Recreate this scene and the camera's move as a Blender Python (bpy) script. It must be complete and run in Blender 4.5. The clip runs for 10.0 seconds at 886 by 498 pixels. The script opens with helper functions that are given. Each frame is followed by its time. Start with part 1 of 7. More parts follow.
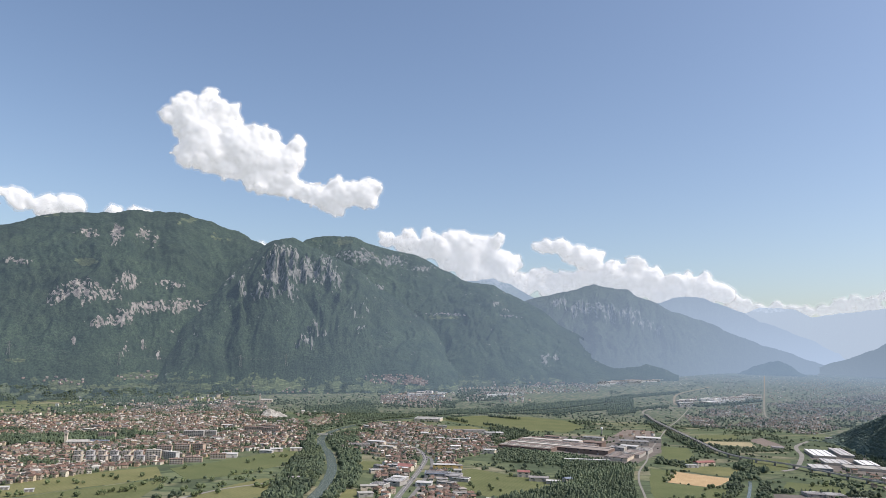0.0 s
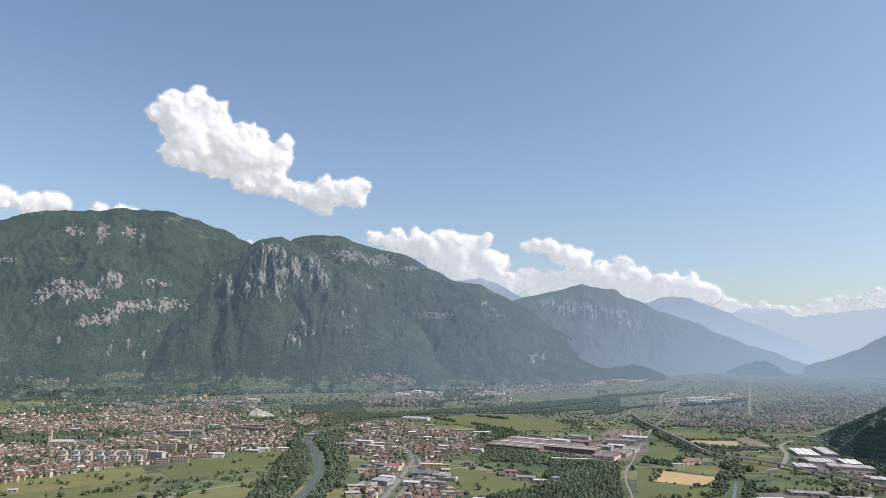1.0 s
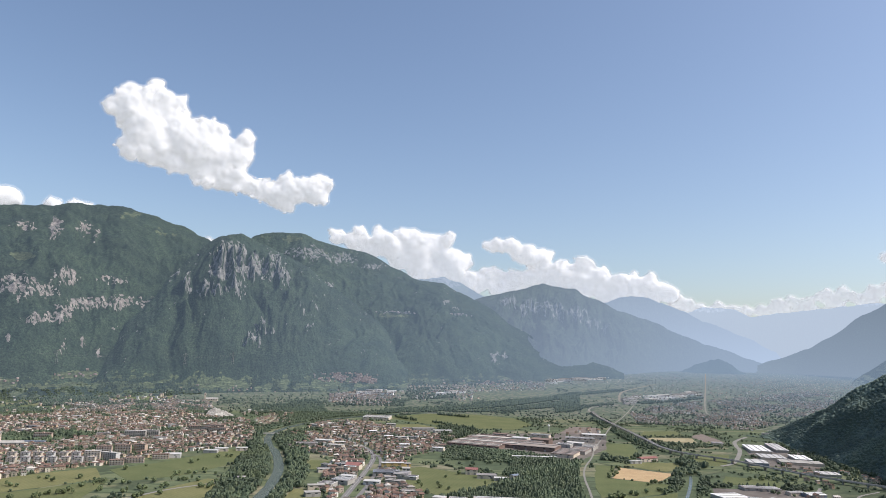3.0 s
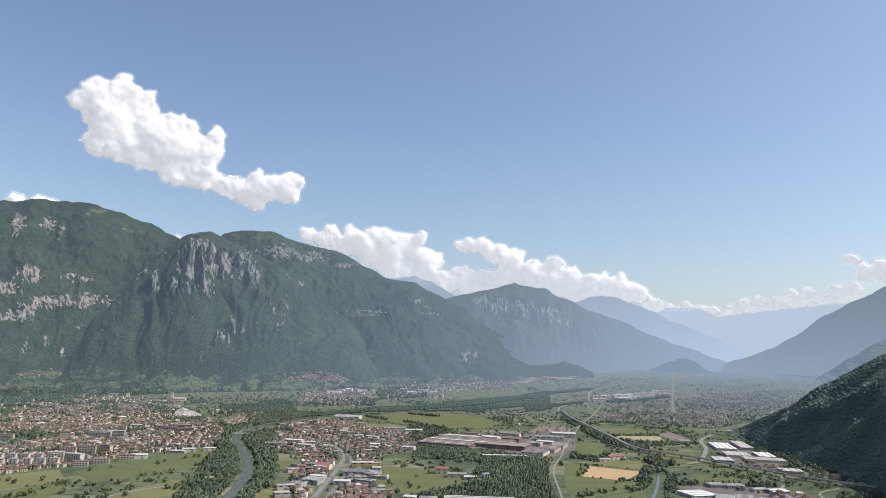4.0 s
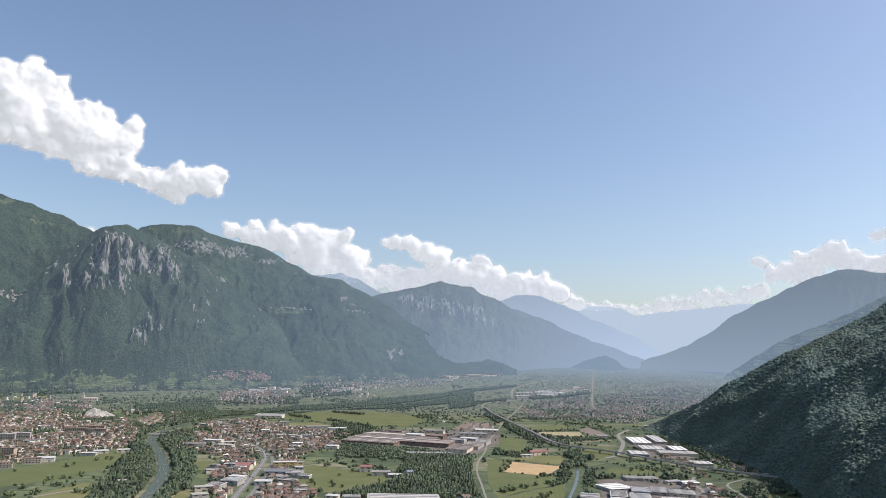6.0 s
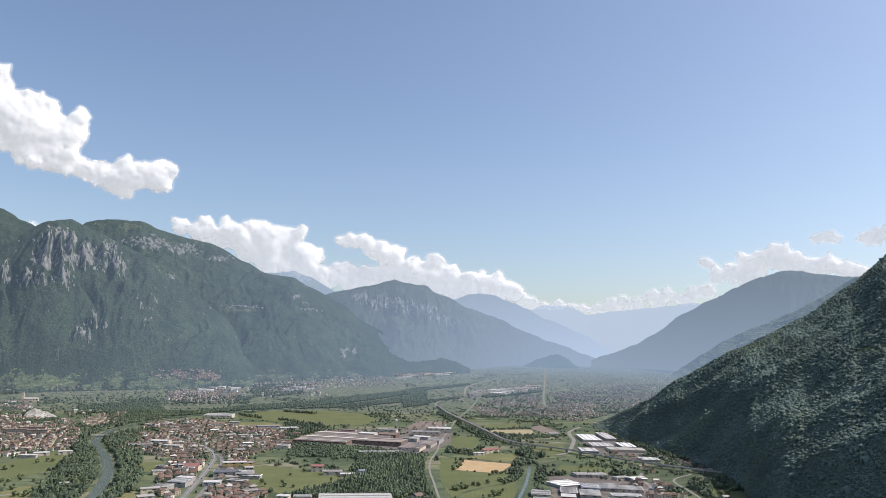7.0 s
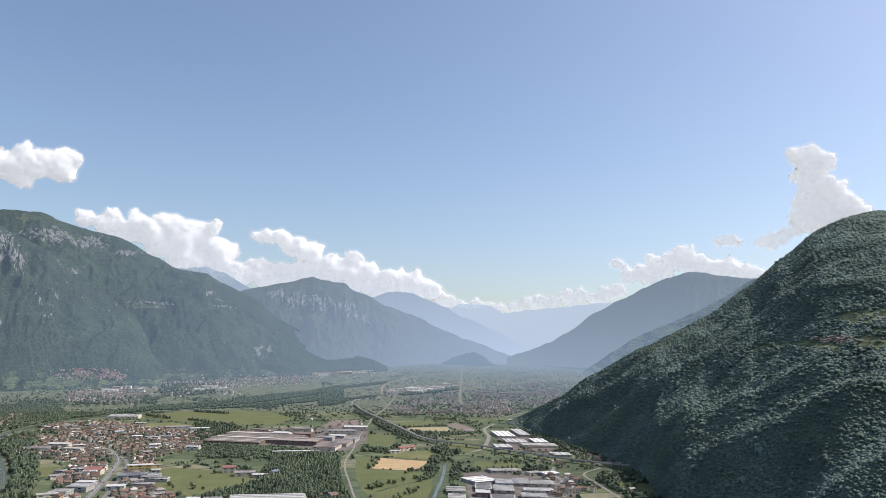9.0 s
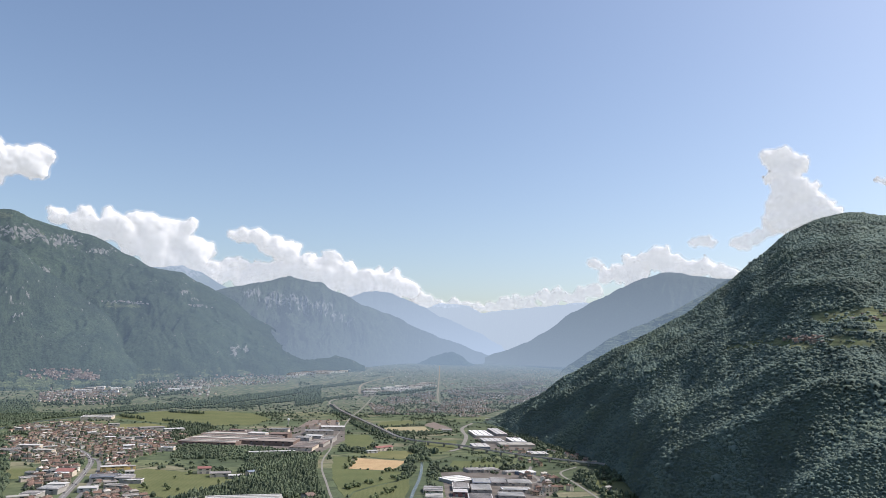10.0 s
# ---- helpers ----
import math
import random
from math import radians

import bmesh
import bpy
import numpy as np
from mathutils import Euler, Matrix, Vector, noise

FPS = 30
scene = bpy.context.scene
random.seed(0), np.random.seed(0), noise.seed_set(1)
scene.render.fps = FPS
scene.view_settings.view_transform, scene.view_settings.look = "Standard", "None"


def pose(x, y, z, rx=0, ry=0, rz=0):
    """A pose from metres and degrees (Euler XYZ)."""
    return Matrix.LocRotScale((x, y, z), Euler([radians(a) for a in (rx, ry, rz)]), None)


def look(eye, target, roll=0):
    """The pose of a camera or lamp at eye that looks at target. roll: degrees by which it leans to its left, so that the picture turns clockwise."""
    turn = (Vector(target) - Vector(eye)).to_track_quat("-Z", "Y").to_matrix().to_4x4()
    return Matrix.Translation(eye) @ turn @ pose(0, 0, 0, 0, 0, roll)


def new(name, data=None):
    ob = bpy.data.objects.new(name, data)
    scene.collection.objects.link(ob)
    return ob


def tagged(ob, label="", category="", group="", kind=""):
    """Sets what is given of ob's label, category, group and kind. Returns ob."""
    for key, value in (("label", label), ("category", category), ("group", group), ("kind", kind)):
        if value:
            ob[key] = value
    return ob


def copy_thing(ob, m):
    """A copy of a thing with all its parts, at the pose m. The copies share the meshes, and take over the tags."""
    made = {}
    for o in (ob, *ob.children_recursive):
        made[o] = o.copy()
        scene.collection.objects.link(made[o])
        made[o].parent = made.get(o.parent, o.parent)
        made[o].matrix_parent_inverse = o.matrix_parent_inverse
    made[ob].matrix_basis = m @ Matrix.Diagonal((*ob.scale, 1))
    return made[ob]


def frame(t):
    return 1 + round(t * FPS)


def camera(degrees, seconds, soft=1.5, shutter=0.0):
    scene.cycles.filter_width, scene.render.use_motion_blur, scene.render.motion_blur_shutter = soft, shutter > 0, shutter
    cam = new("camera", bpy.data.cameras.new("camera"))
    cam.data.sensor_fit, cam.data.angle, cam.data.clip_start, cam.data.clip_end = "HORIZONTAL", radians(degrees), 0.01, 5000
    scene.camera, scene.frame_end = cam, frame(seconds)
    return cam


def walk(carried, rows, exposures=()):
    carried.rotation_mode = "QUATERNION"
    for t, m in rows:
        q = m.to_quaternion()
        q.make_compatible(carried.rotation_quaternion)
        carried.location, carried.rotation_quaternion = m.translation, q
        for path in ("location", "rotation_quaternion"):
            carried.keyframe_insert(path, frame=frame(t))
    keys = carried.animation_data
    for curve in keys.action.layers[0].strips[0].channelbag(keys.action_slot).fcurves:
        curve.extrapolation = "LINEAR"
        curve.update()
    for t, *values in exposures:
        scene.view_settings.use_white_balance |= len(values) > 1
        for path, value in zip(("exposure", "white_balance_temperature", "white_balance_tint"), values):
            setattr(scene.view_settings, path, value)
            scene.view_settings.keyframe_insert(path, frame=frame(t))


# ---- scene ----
# An alpine valley seen from a drone that hovers 220 m above the valley floor and pans to its right.
# x to the right of the first heading, y ahead; bearings in degrees clockwise from y.
EYE = 220.0
cam = camera(63.72, 10.0, soft=0.85)
ROWS = [
    (0.0, 8.10, -1.64, -0.23), (0.5, 8.10, -1.66, -0.57), (1.0, 8.09, -1.67, -1.19), (1.5, 8.10, -1.68, -1.82),
    (2.0, 8.09, -1.69, -2.46), (2.5, 8.08, -1.71, -3.28), (4.0, 8.08, -1.72, -6.52), (4.5, 8.09, -1.72, -7.89),
    (5.0, 8.08, -1.72, -9.33), (5.5, 8.08, -1.71, -10.86), (7.0, 8.08, -1.70, -16.13), (7.5, 8.08, -1.67, -18.48),
    (8.0, 8.08, -1.65, -20.80), (8.5, 8.10, -1.66, -21.86), (9.0, 8.11, -1.64, -22.68), (9.5, 8.12, -1.63, -23.87),
    (10.0, 8.13, -1.61, -24.44),
]
walk(cam, [(t, pose(0, 0, EYE, 90 + pitch, roll, yaw)) for t, pitch, roll, yaw in ROWS], exposures=[(0.0, 0.36, 6500, 12.0), (5.0, 0.38, 6500, 12.0), (10.0, 0.42, 6500, 12.0)])

# ---- sky and sun ----
SUN_BEARING, SUN_HEIGHT = 102.0, 50.0
world = bpy.data.worlds.new("sky")
scene.world = world
world.use_nodes = True
wn = world.node_tree.nodes
sky = wn.new("ShaderNodeTexSky")
sky.sky_type, sky.sun_disc = "NISHITA", False
sky.sun_elevation, sky.sun_rotation = radians(SUN_HEIGHT), radians(SUN_BEARING)
sky.altitude, sky.air_density, sky.dust_density, sky.ozone_density = 300, 1.0, 2.2, 1.2
world.node_tree.links.new(sky.outputs[0], wn["Background"].inputs[0])
wn["Background"].inputs[1].default_value = 0.119
sun_data = bpy.data.lights.new("sun", "SUN")
sun_data.energy, sun_data.angle, sun_data.color = 3.5, radians(0.53), (1.0, 0.95, 0.885)
sun = new("sun", sun_data)
sb, sh = radians(SUN_BEARING), radians(SUN_HEIGHT)
sun.matrix_world = look(Vector((math.sin(sb) * math.cos(sh), math.cos(sb) * math.cos(sh), math.sin(sh))) * 3000, (0, 0, 0))



# ---- materials ----
class Nodes:
    """A small builder for a node material."""

    def __init__(self, name, rough=0.9, spec=0.25):
        self.m = bpy.data.materials.new(name)
        self.m.use_nodes = True
        self.t = self.m.node_tree
        self.b = self.t.nodes["Principled BSDF"]
        self.b.inputs["Roughness"].default_value = rough
        self.b.inputs["Specular IOR Level"].default_value = spec
        self.co = self.t.nodes.new("ShaderNodeNewGeometry").outputs["Position"]

    def link(self, a, b):
        self.t.links.new(a, b)
        return b

    def put(self, socket, v):
        if isinstance(v, bpy.types.NodeSocket):
            self.t.links.new(v, socket)
        elif isinstance(v, tuple) and len(v) == 3 and socket.type == "RGBA":
            socket.default_value = (*v, 1)
        else:
            socket.default_value = v

    def noise(self, size, detail=4, rough=0.55, stretch=None):
        n = self.t.nodes.new("ShaderNodeTexNoise")
        n.inputs["Scale"].default_value, n.inputs["Detail"].default_value, n.inputs["Roughness"].default_value = 1 / size, detail, rough
        co = self.co
        if stretch:
            mp = self.t.nodes.new("ShaderNodeMapping")
            mp.inputs["Scale"].default_value = stretch
            self.link(co, mp.inputs[0])
            co = mp.outputs[0]
        self.link(co, n.inputs["Vector"])
        return n.outputs["Fac"]

    def ramp(self, fac, stops, const=False):
        r = self.t.nodes.new("ShaderNodeValToRGB")
        r.color_ramp.interpolation = "CONSTANT" if const else "LINEAR"
        e = r.color_ramp.elements
        while len(e) < len(stops):
            e.new(0.5)
        for el, (p, c) in zip(e, stops):
            el.position = p
            el.color = (*c, 1) if isinstance(c, tuple) else (c, c, c, 1)
        self.link(fac, r.inputs[0])
        return r.outputs[0]

    def mix(self, fac, a, b, how="MIX"):
        x = self.t.nodes.new("ShaderNodeMix")
        x.data_type, x.blend_type = "RGBA", how
        self.put(x.inputs[0], fac), self.put(x.inputs[6], a), self.put(x.inputs[7], b)
        return x.outputs[2]

    def attr(self, name):
        a = self.t.nodes.new("ShaderNodeAttribute")
        a.attribute_name = name
        return a.outputs["Fac"]

    def island(self):
        return self.t.nodes["Geometry"].outputs["Random Per Island"]

    def each(self):
        return self.t.nodes.new("ShaderNodeObjectInfo").outputs["Random"]

    def bump(self, h, metres, strength=1.0):
        n = self.t.nodes.new("ShaderNodeBump")
        n.inputs["Distance"].default_value, n.inputs["Strength"].default_value = metres, strength
        self.link(h, n.inputs["Height"])
        self.link(n.outputs[0], self.b.inputs["Normal"])

    def colour(self, c):
        self.put(self.b.inputs["Base Color"], c)
        return self

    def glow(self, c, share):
        """Mixes in emission: haze painted on distant things, brightness added to clouds."""
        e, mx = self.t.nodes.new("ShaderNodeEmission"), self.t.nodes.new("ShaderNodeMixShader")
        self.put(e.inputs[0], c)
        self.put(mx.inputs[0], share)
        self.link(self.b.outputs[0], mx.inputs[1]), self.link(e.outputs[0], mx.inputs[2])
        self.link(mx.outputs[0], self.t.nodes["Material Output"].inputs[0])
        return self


def plain(name, c, rough=0.8, spec=0.3, vary=0.18, size=6.0, small=0.8, bump=0.0):
    """A surface with stains at two sizes."""
    n = Nodes(name, rough, spec)
    a = n.ramp(n.noise(size), [(0.3, tuple(v * (1 - vary) for v in c)), (0.7, tuple(min(1, v * (1 + vary)) for v in c))])
    n.colour(n.mix(0.35, a, n.ramp(n.noise(small), [(0.35, tuple(v * (1 - vary) for v in c)), (0.65, c)])))
    if bump:
        n.bump(n.noise(small), bump)
    return n.m


def by_island(name, stops, rough=0.85, grain=0.7, obj=False, amount=0.3):
    n = Nodes(name, rough, 0.25)
    c = n.ramp(n.each() if obj else n.island(), stops, True)
    n.colour(n.mix(amount, c, n.ramp(n.noise(grain, 5), [(0.3, 0.25), (0.7, 0.75)]), "OVERLAY"))
    return n.m


ROOFS = [(0.0, (0.176, 0.110, 0.086)), (0.13, (0.140, 0.091, 0.073)), (0.26, (0.198, 0.127, 0.098)), (0.38, (0.118, 0.077, 0.062)),
         (0.48, (0.182, 0.117, 0.092)), (0.60, (0.088, 0.071, 0.063)), (0.72, (0.170, 0.143, 0.122)), (0.86, (0.316, 0.284, 0.250)), (0.945, (0.530, 0.490, 0.440))]
WALLS = [(0.0, (0.535, 0.444, 0.325)), (0.2, (0.614, 0.552, 0.446)), (0.4, (0.455, 0.335, 0.232)), (0.55, (0.713, 0.690, 0.614)),
         (0.70, (0.396, 0.345, 0.279)), (0.86, (0.495, 0.374, 0.298))]
m_roofs, m_walls = by_island("clay_roof_tiles", ROOFS), by_island("rendered_walls", WALLS, amount=0.15)
m_roof1, m_wall1 = by_island("clay_roof", ROOFS, obj=True), by_island("render_coat", WALLS, obj=True, amount=0.15)
m_glass = plain("window_glass", (0.03, 0.035, 0.04), 0.15, 0.5)
m_wood = plain("door_wood", (0.12, 0.07, 0.04))
m_asphalt = plain("asphalt", (0.19, 0.183, 0.176), 0.9, 0.2, 0.15, 25, 2)
m_pale = plain("pale_road", (0.24, 0.226, 0.205), 0.9, 0.2, 0.15, 25, 2)
m_paint = plain("road_paint", (0.42, 0.42, 0.41))
m_yard = plain("yard", (0.155, 0.136, 0.120), 0.9, 0.2, 0.4, 22, 3)
m_concrete = plain("concrete", (0.38, 0.36, 0.33), 0.85, 0.25, 0.2, 12, 1.5)
m_metal = plain("galvanised_steel", (0.45, 0.46, 0.47), 0.45, 0.5)
m_lattice = plain("weathered_lattice", (0.20, 0.21, 0.21), 0.6, 0.3)
m_white = plain("white_roofing", (0.52, 0.505, 0.48), 0.6, 0.3, 0.16, 20, 2)
m_brown = plain("weathered_roofing", (0.20, 0.145, 0.12), 0.8, 0.25, 0.25, 25, 2)
m_grey = plain("grey_roofing", (0.27, 0.25, 0.24), 0.7, 0.3, 0.25, 20, 2)
m_red = plain("red_roofing", (0.27, 0.125, 0.11), 0.7)
m_yellow = plain("yellow_cladding", (0.50, 0.36, 0.15), 0.6)
m_blue = plain("blue_cladding", (0.19, 0.22, 0.27), 0.6)
m_cream = plain("cream_render", (0.60, 0.52, 0.42), 0.85)
m_bright = plain("bright_roofing", (0.78, 0.77, 0.75), 0.6, 0.3, 0.08, 20, 2)
m_bark = plain("bark", (0.10, 0.075, 0.055))


def field(name, a, b, size=30.0, rows=None, turn=0.0):
    """Grass or a crop, patchy, with the lines of mowing or tilling where rows is their spacing."""
    n = Nodes(name, 0.95, 0.12)
    c = n.ramp(n.noise(size, 5), [(0.32, a), (0.68, b)])
    c = n.mix(0.4, c, n.ramp(n.noise(2.5, 3), [(0.3, 0.3), (0.7, 0.7)]), "OVERLAY")
    if rows:
        w, mp = n.t.nodes.new("ShaderNodeTexWave"), n.t.nodes.new("ShaderNodeMapping")
        mp.inputs["Rotation"].default_value = (0, 0, radians(turn))
        n.link(n.co, mp.inputs[0]), n.link(mp.outputs[0], w.inputs["Vector"])
        w.inputs["Scale"].default_value, w.inputs["Distortion"].default_value = 0.31 / rows, 1.5
        c = n.mix(0.10, c, n.ramp(w.outputs["Fac"], [(0.2, 0.3), (0.8, 0.7)]), "OVERLAY")
    n.colour(c)
    return n.m


m_meadow = field("mown_meadow", (0.105, 0.120, 0.053), (0.138, 0.146, 0.068), 60, 7, 20)
m_hay = field("dry_meadow", (0.138, 0.143, 0.064), (0.185, 0.178, 0.084), 50, 6, -40)
m_green = field("green_field", (0.098, 0.117, 0.053), (0.127, 0.140, 0.064), 60, 8, 70)
m_wheat = field("ripe_wheat", (0.38, 0.265, 0.145), (0.46, 0.335, 0.195), 25, 5, 60)
m_straw = field("stubble", (0.30, 0.255, 0.155), (0.36, 0.31, 0.195), 25, 6, 10)
m_tilled = field("tilled_soil", (0.17, 0.14, 0.12), (0.22, 0.18, 0.155), 25, 5, 30)


def leaves(name, dark, light, relief=1.0, grain=0.45, shine=0.3):
    n = Nodes(name, 0.75, shine)
    c = n.ramp(n.island(), [(0.0, dark), (0.7, tuple((a + b) / 2 for a, b in zip(dark, light))), (1.0, light)])
    c = n.mix(grain, c, n.ramp(n.noise(1.4, 3), [(0.35, 0.22), (0.65, 0.78)]), "OVERLAY")
    c = n.mix(0.55, c, n.ramp(n.noise(110, 4), [(0.35, 0.28), (0.65, 0.72)]), "OVERLAY")
    c = n.mix(n.ramp(n.noise(150, 5, 0.6), [(0.58, 0.0), (0.72, 0.30)]), c, (light[0] * 1.4, light[1] * 1.25, light[2] * 0.75))
    n.colour(c)
    n.bump(n.noise(1.2, 3), relief, 1.0)
    return n.m


m_broad = leaves("broad_leaves", (0.046, 0.068, 0.041), (0.104, 0.128, 0.070))
m_poplar = leaves("poplar_leaves", (0.064, 0.090, 0.053), (0.116, 0.142, 0.080))
# raised towards pale blue-green: the hill's haze put into its leaf colour
m_hillwood = leaves("hazy_hill_leaves", (0.104, 0.143, 0.124), (0.136, 0.172, 0.130), 0.10, 0.22, 0.1)
# lightened to sit with the hazed massif: haze put into this colour too
m_slopewood = leaves("hazy_slope_leaves", (0.066, 0.092, 0.072), (0.105, 0.130, 0.085), 0.3, 0.3, 0.1)
m_orchard = leaves("meadow_tree_leaves", (0.095, 0.125, 0.058), (0.155, 0.180, 0.085))

# the valley floor: a patchwork of meadows, crops and gardens
n = Nodes("valley_floor", 0.95, 0.12)
vo, mp = n.t.nodes.new("ShaderNodeTexVoronoi"), n.t.nodes.new("ShaderNodeMapping")
mp.inputs["Rotation"].default_value, mp.inputs["Scale"].default_value = (0, 0, radians(24)), (1 / 120, 1 / 48, 0.0)
n.link(n.co, mp.inputs[0]), n.link(mp.outputs[0], vo.inputs["Vector"])
vo.distance, vo.inputs["Scale"].default_value = "CHEBYCHEV", 1.0
sp = n.t.nodes.new("ShaderNodeSeparateColor")
n.link(vo.outputs["Color"], sp.inputs[0])
c = n.ramp(sp.outputs[0], [(0.0, (0.105, 0.130, 0.072)), (0.22, (0.135, 0.155, 0.084)), (0.42, (0.088, 0.112, 0.064)),
                           (0.58, (0.165, 0.170, 0.100)), (0.74, (0.115, 0.138, 0.076)), (0.88, (0.200, 0.190, 0.125))], True)
c = n.mix(0.5, c, n.ramp(n.noise(22, 5), [(0.3, 0.28), (0.7, 0.72)]), "OVERLAY")
c = n.mix(n.ramp(n.noise(260, 4), [(0.48, 0.0), (0.62, 0.75)]), c, (0.070, 0.090, 0.055))
ve = n.t.nodes.new("ShaderNodeTexVoronoi")
ve.feature, ve.distance, ve.inputs["Scale"].default_value = "DISTANCE_TO_EDGE", "EUCLIDEAN", 1.0
n.link(mp.outputs[0], ve.inputs["Vector"])
c = n.mix(n.ramp(ve.outputs["Distance"], [(0.02, 0.8), (0.06, 0.0)]), c, (0.055, 0.072, 0.044))
n.colour(n.mix(0.35, c, n.ramp(n.noise(3, 3), [(0.3, 0.3), (0.7, 0.7)]), "OVERLAY"))
m_floor = n.m

# water with slow ripples
n = Nodes("river_water", 0.25, 0.35)
n.colour(n.ramp(n.noise(40), [(0.3, (0.085, 0.108, 0.088)), (0.7, (0.105, 0.125, 0.100))]))
n.bump(n.noise(2.5, 3), 0.05, 0.4)
m_water = n.m


def slope(name, wood_dark, wood_light, rock_dark, rock_light, grass, glow=None, share=0.0, tall=0.7):
    """A mountain side: woods, bare rock and grass by the mesh's own masks, their edges broken up finely."""
    n = Nodes(name, 0.9, 0.2)
    w = n.ramp(n.noise(85, 6, 0.65), [(0.34, wood_dark), (0.68, wood_light)])
    w = n.mix(0.35, w, n.ramp(n.noise(330, 3, 0.5), [(0.35, 0.25), (0.65, 0.75)]), "OVERLAY")
    w = n.mix(0.72, w, n.ramp(n.noise(7, 5, 0.7), [(0.36, 0.05), (0.64, 0.95)]), "OVERLAY")
    cells, hedge, mp = n.t.nodes.new("ShaderNodeTexVoronoi"), n.t.nodes.new("ShaderNodeTexVoronoi"), n.t.nodes.new("ShaderNodeMapping")
    mp.inputs["Scale"].default_value = (1 / 34, 1 / 70, 1 / 5)
    n.link(n.co, mp.inputs[0])
    hedge.feature = "DISTANCE_TO_EDGE"
    for v in (cells, hedge):
        v.inputs["Scale"].default_value = 1.0
        n.link(mp.outputs[0], v.inputs["Vector"])
    g = n.mix(0.45, grass, n.ramp(cells.outputs["Color"], [(0.2, 0.18), (0.8, 0.82)]), "OVERLAY")
    g = n.mix(0.5, g, n.ramp(n.noise(9, 5), [(0.3, 0.2), (0.7, 0.8)]), "OVERLAY")
    g = n.mix(n.ramp(hedge.outputs["Distance"], [(0.03, 0.55), (0.14, 0.0)]), g, wood_dark)
    r = n.ramp(n.noise(17, 7, 0.7, (1, 1, tall)), [(0.36, rock_dark), (0.50, tuple((a + b) / 2 for a, b in zip(rock_dark, rock_light))), (0.60, rock_light)])

    def broken(key, size, lo, hi):
        m = n.t.nodes.new("ShaderNodeMath")
        m.operation = "MULTIPLY_ADD"
        n.link(n.noise(size, 5, 0.65, (1, 1, tall)), m.inputs[0])
        m.inputs[1].default_value = 1.1
        n.link(n.attr(key), m.inputs[2])
        return n.ramp(m.outputs[0], [(lo, 0.0), (hi, 1.0)])

    c = n.mix(broken("grass", 22, 0.80, 1.0), w, g)
    n.colour(n.mix(broken("rock", 15, 0.97, 1.05), c, r))
    n.bump(n.noise(8, 5, 0.7), 8.0, 1.0)
    # share: how much painted haze, as emission, along x or height
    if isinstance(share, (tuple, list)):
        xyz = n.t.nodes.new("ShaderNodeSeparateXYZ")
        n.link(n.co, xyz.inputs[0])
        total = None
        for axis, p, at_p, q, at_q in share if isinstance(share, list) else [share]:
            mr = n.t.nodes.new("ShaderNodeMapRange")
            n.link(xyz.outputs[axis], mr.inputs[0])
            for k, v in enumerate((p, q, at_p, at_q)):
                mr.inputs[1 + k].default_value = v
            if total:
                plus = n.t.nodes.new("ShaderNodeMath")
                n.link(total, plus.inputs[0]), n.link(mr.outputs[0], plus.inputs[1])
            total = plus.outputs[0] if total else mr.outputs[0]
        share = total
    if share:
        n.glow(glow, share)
    return n.m


# ---- helpers for building ----
def perlin(x, y, seed=0):
    x, y = np.asarray(x, float), np.asarray(y, float)
    i, j = np.floor(x).astype(np.int64), np.floor(y).astype(np.int64)
    fx, fy = x - i, y - j
    u, v = fx * fx * fx * (fx * (fx * 6 - 15) + 10), fy * fy * fy * (fy * (fy * 6 - 15) + 10)

    def corner(a, b):
        h = (a * 374761393 + b * 668265263 + seed * 974634541) & 0x7FFFFFFF
        h = ((h ^ (h >> 13)) * 1274126177) & 0x7FFFFFFF
        ang = ((h ^ (h >> 16)) & 0xFFFF) * (2 * np.pi / 65536)
        return np.cos(ang) * (x - a) + np.sin(ang) * (y - b)

    top = corner(i, j) * (1 - u) + corner(i + 1, j) * u
    low = corner(i, j + 1) * (1 - u) + corner(i + 1, j + 1) * u
    return (top * (1 - v) + low * v) * 1.5


def fbm(x, y, size, octaves=5, seed=0, gain=0.5, ridged=False):
    total, amp, f = 0.0, 1.0, 1 / size
    for k in range(octaves):
        p = perlin(x * f, y * f, seed + k * 17)
        total = total + amp * ((1 - 2 * np.abs(p)) if ridged else p)
        amp, f = amp * gain, f * 2.03
    return total


def smooth(a, b, x):
    t = np.clip((x - a) / (b - a), 0, 1)
    return t * t * (3 - 2 * t)


def along(points, x):
    """A smooth curve through (x, value) pairs."""
    px, pv = np.array([p[0] for p in points], float), np.array([p[1] for p in points], float)
    m = np.gradient(pv, px)
    k = np.clip(np.searchsorted(px, x) - 1, 0, len(px) - 2)
    h = px[k + 1] - px[k]
    t = np.clip((x - px[k]) / h, 0, 1)
    return ((2 * t**3 - 3 * t**2 + 1) * pv[k] + (t**3 - 2 * t**2 + t) * h * m[k] * 0.7
            + (-2 * t**3 + 3 * t**2) * pv[k + 1] + (t**3 - t**2) * h * m[k + 1] * 0.7)


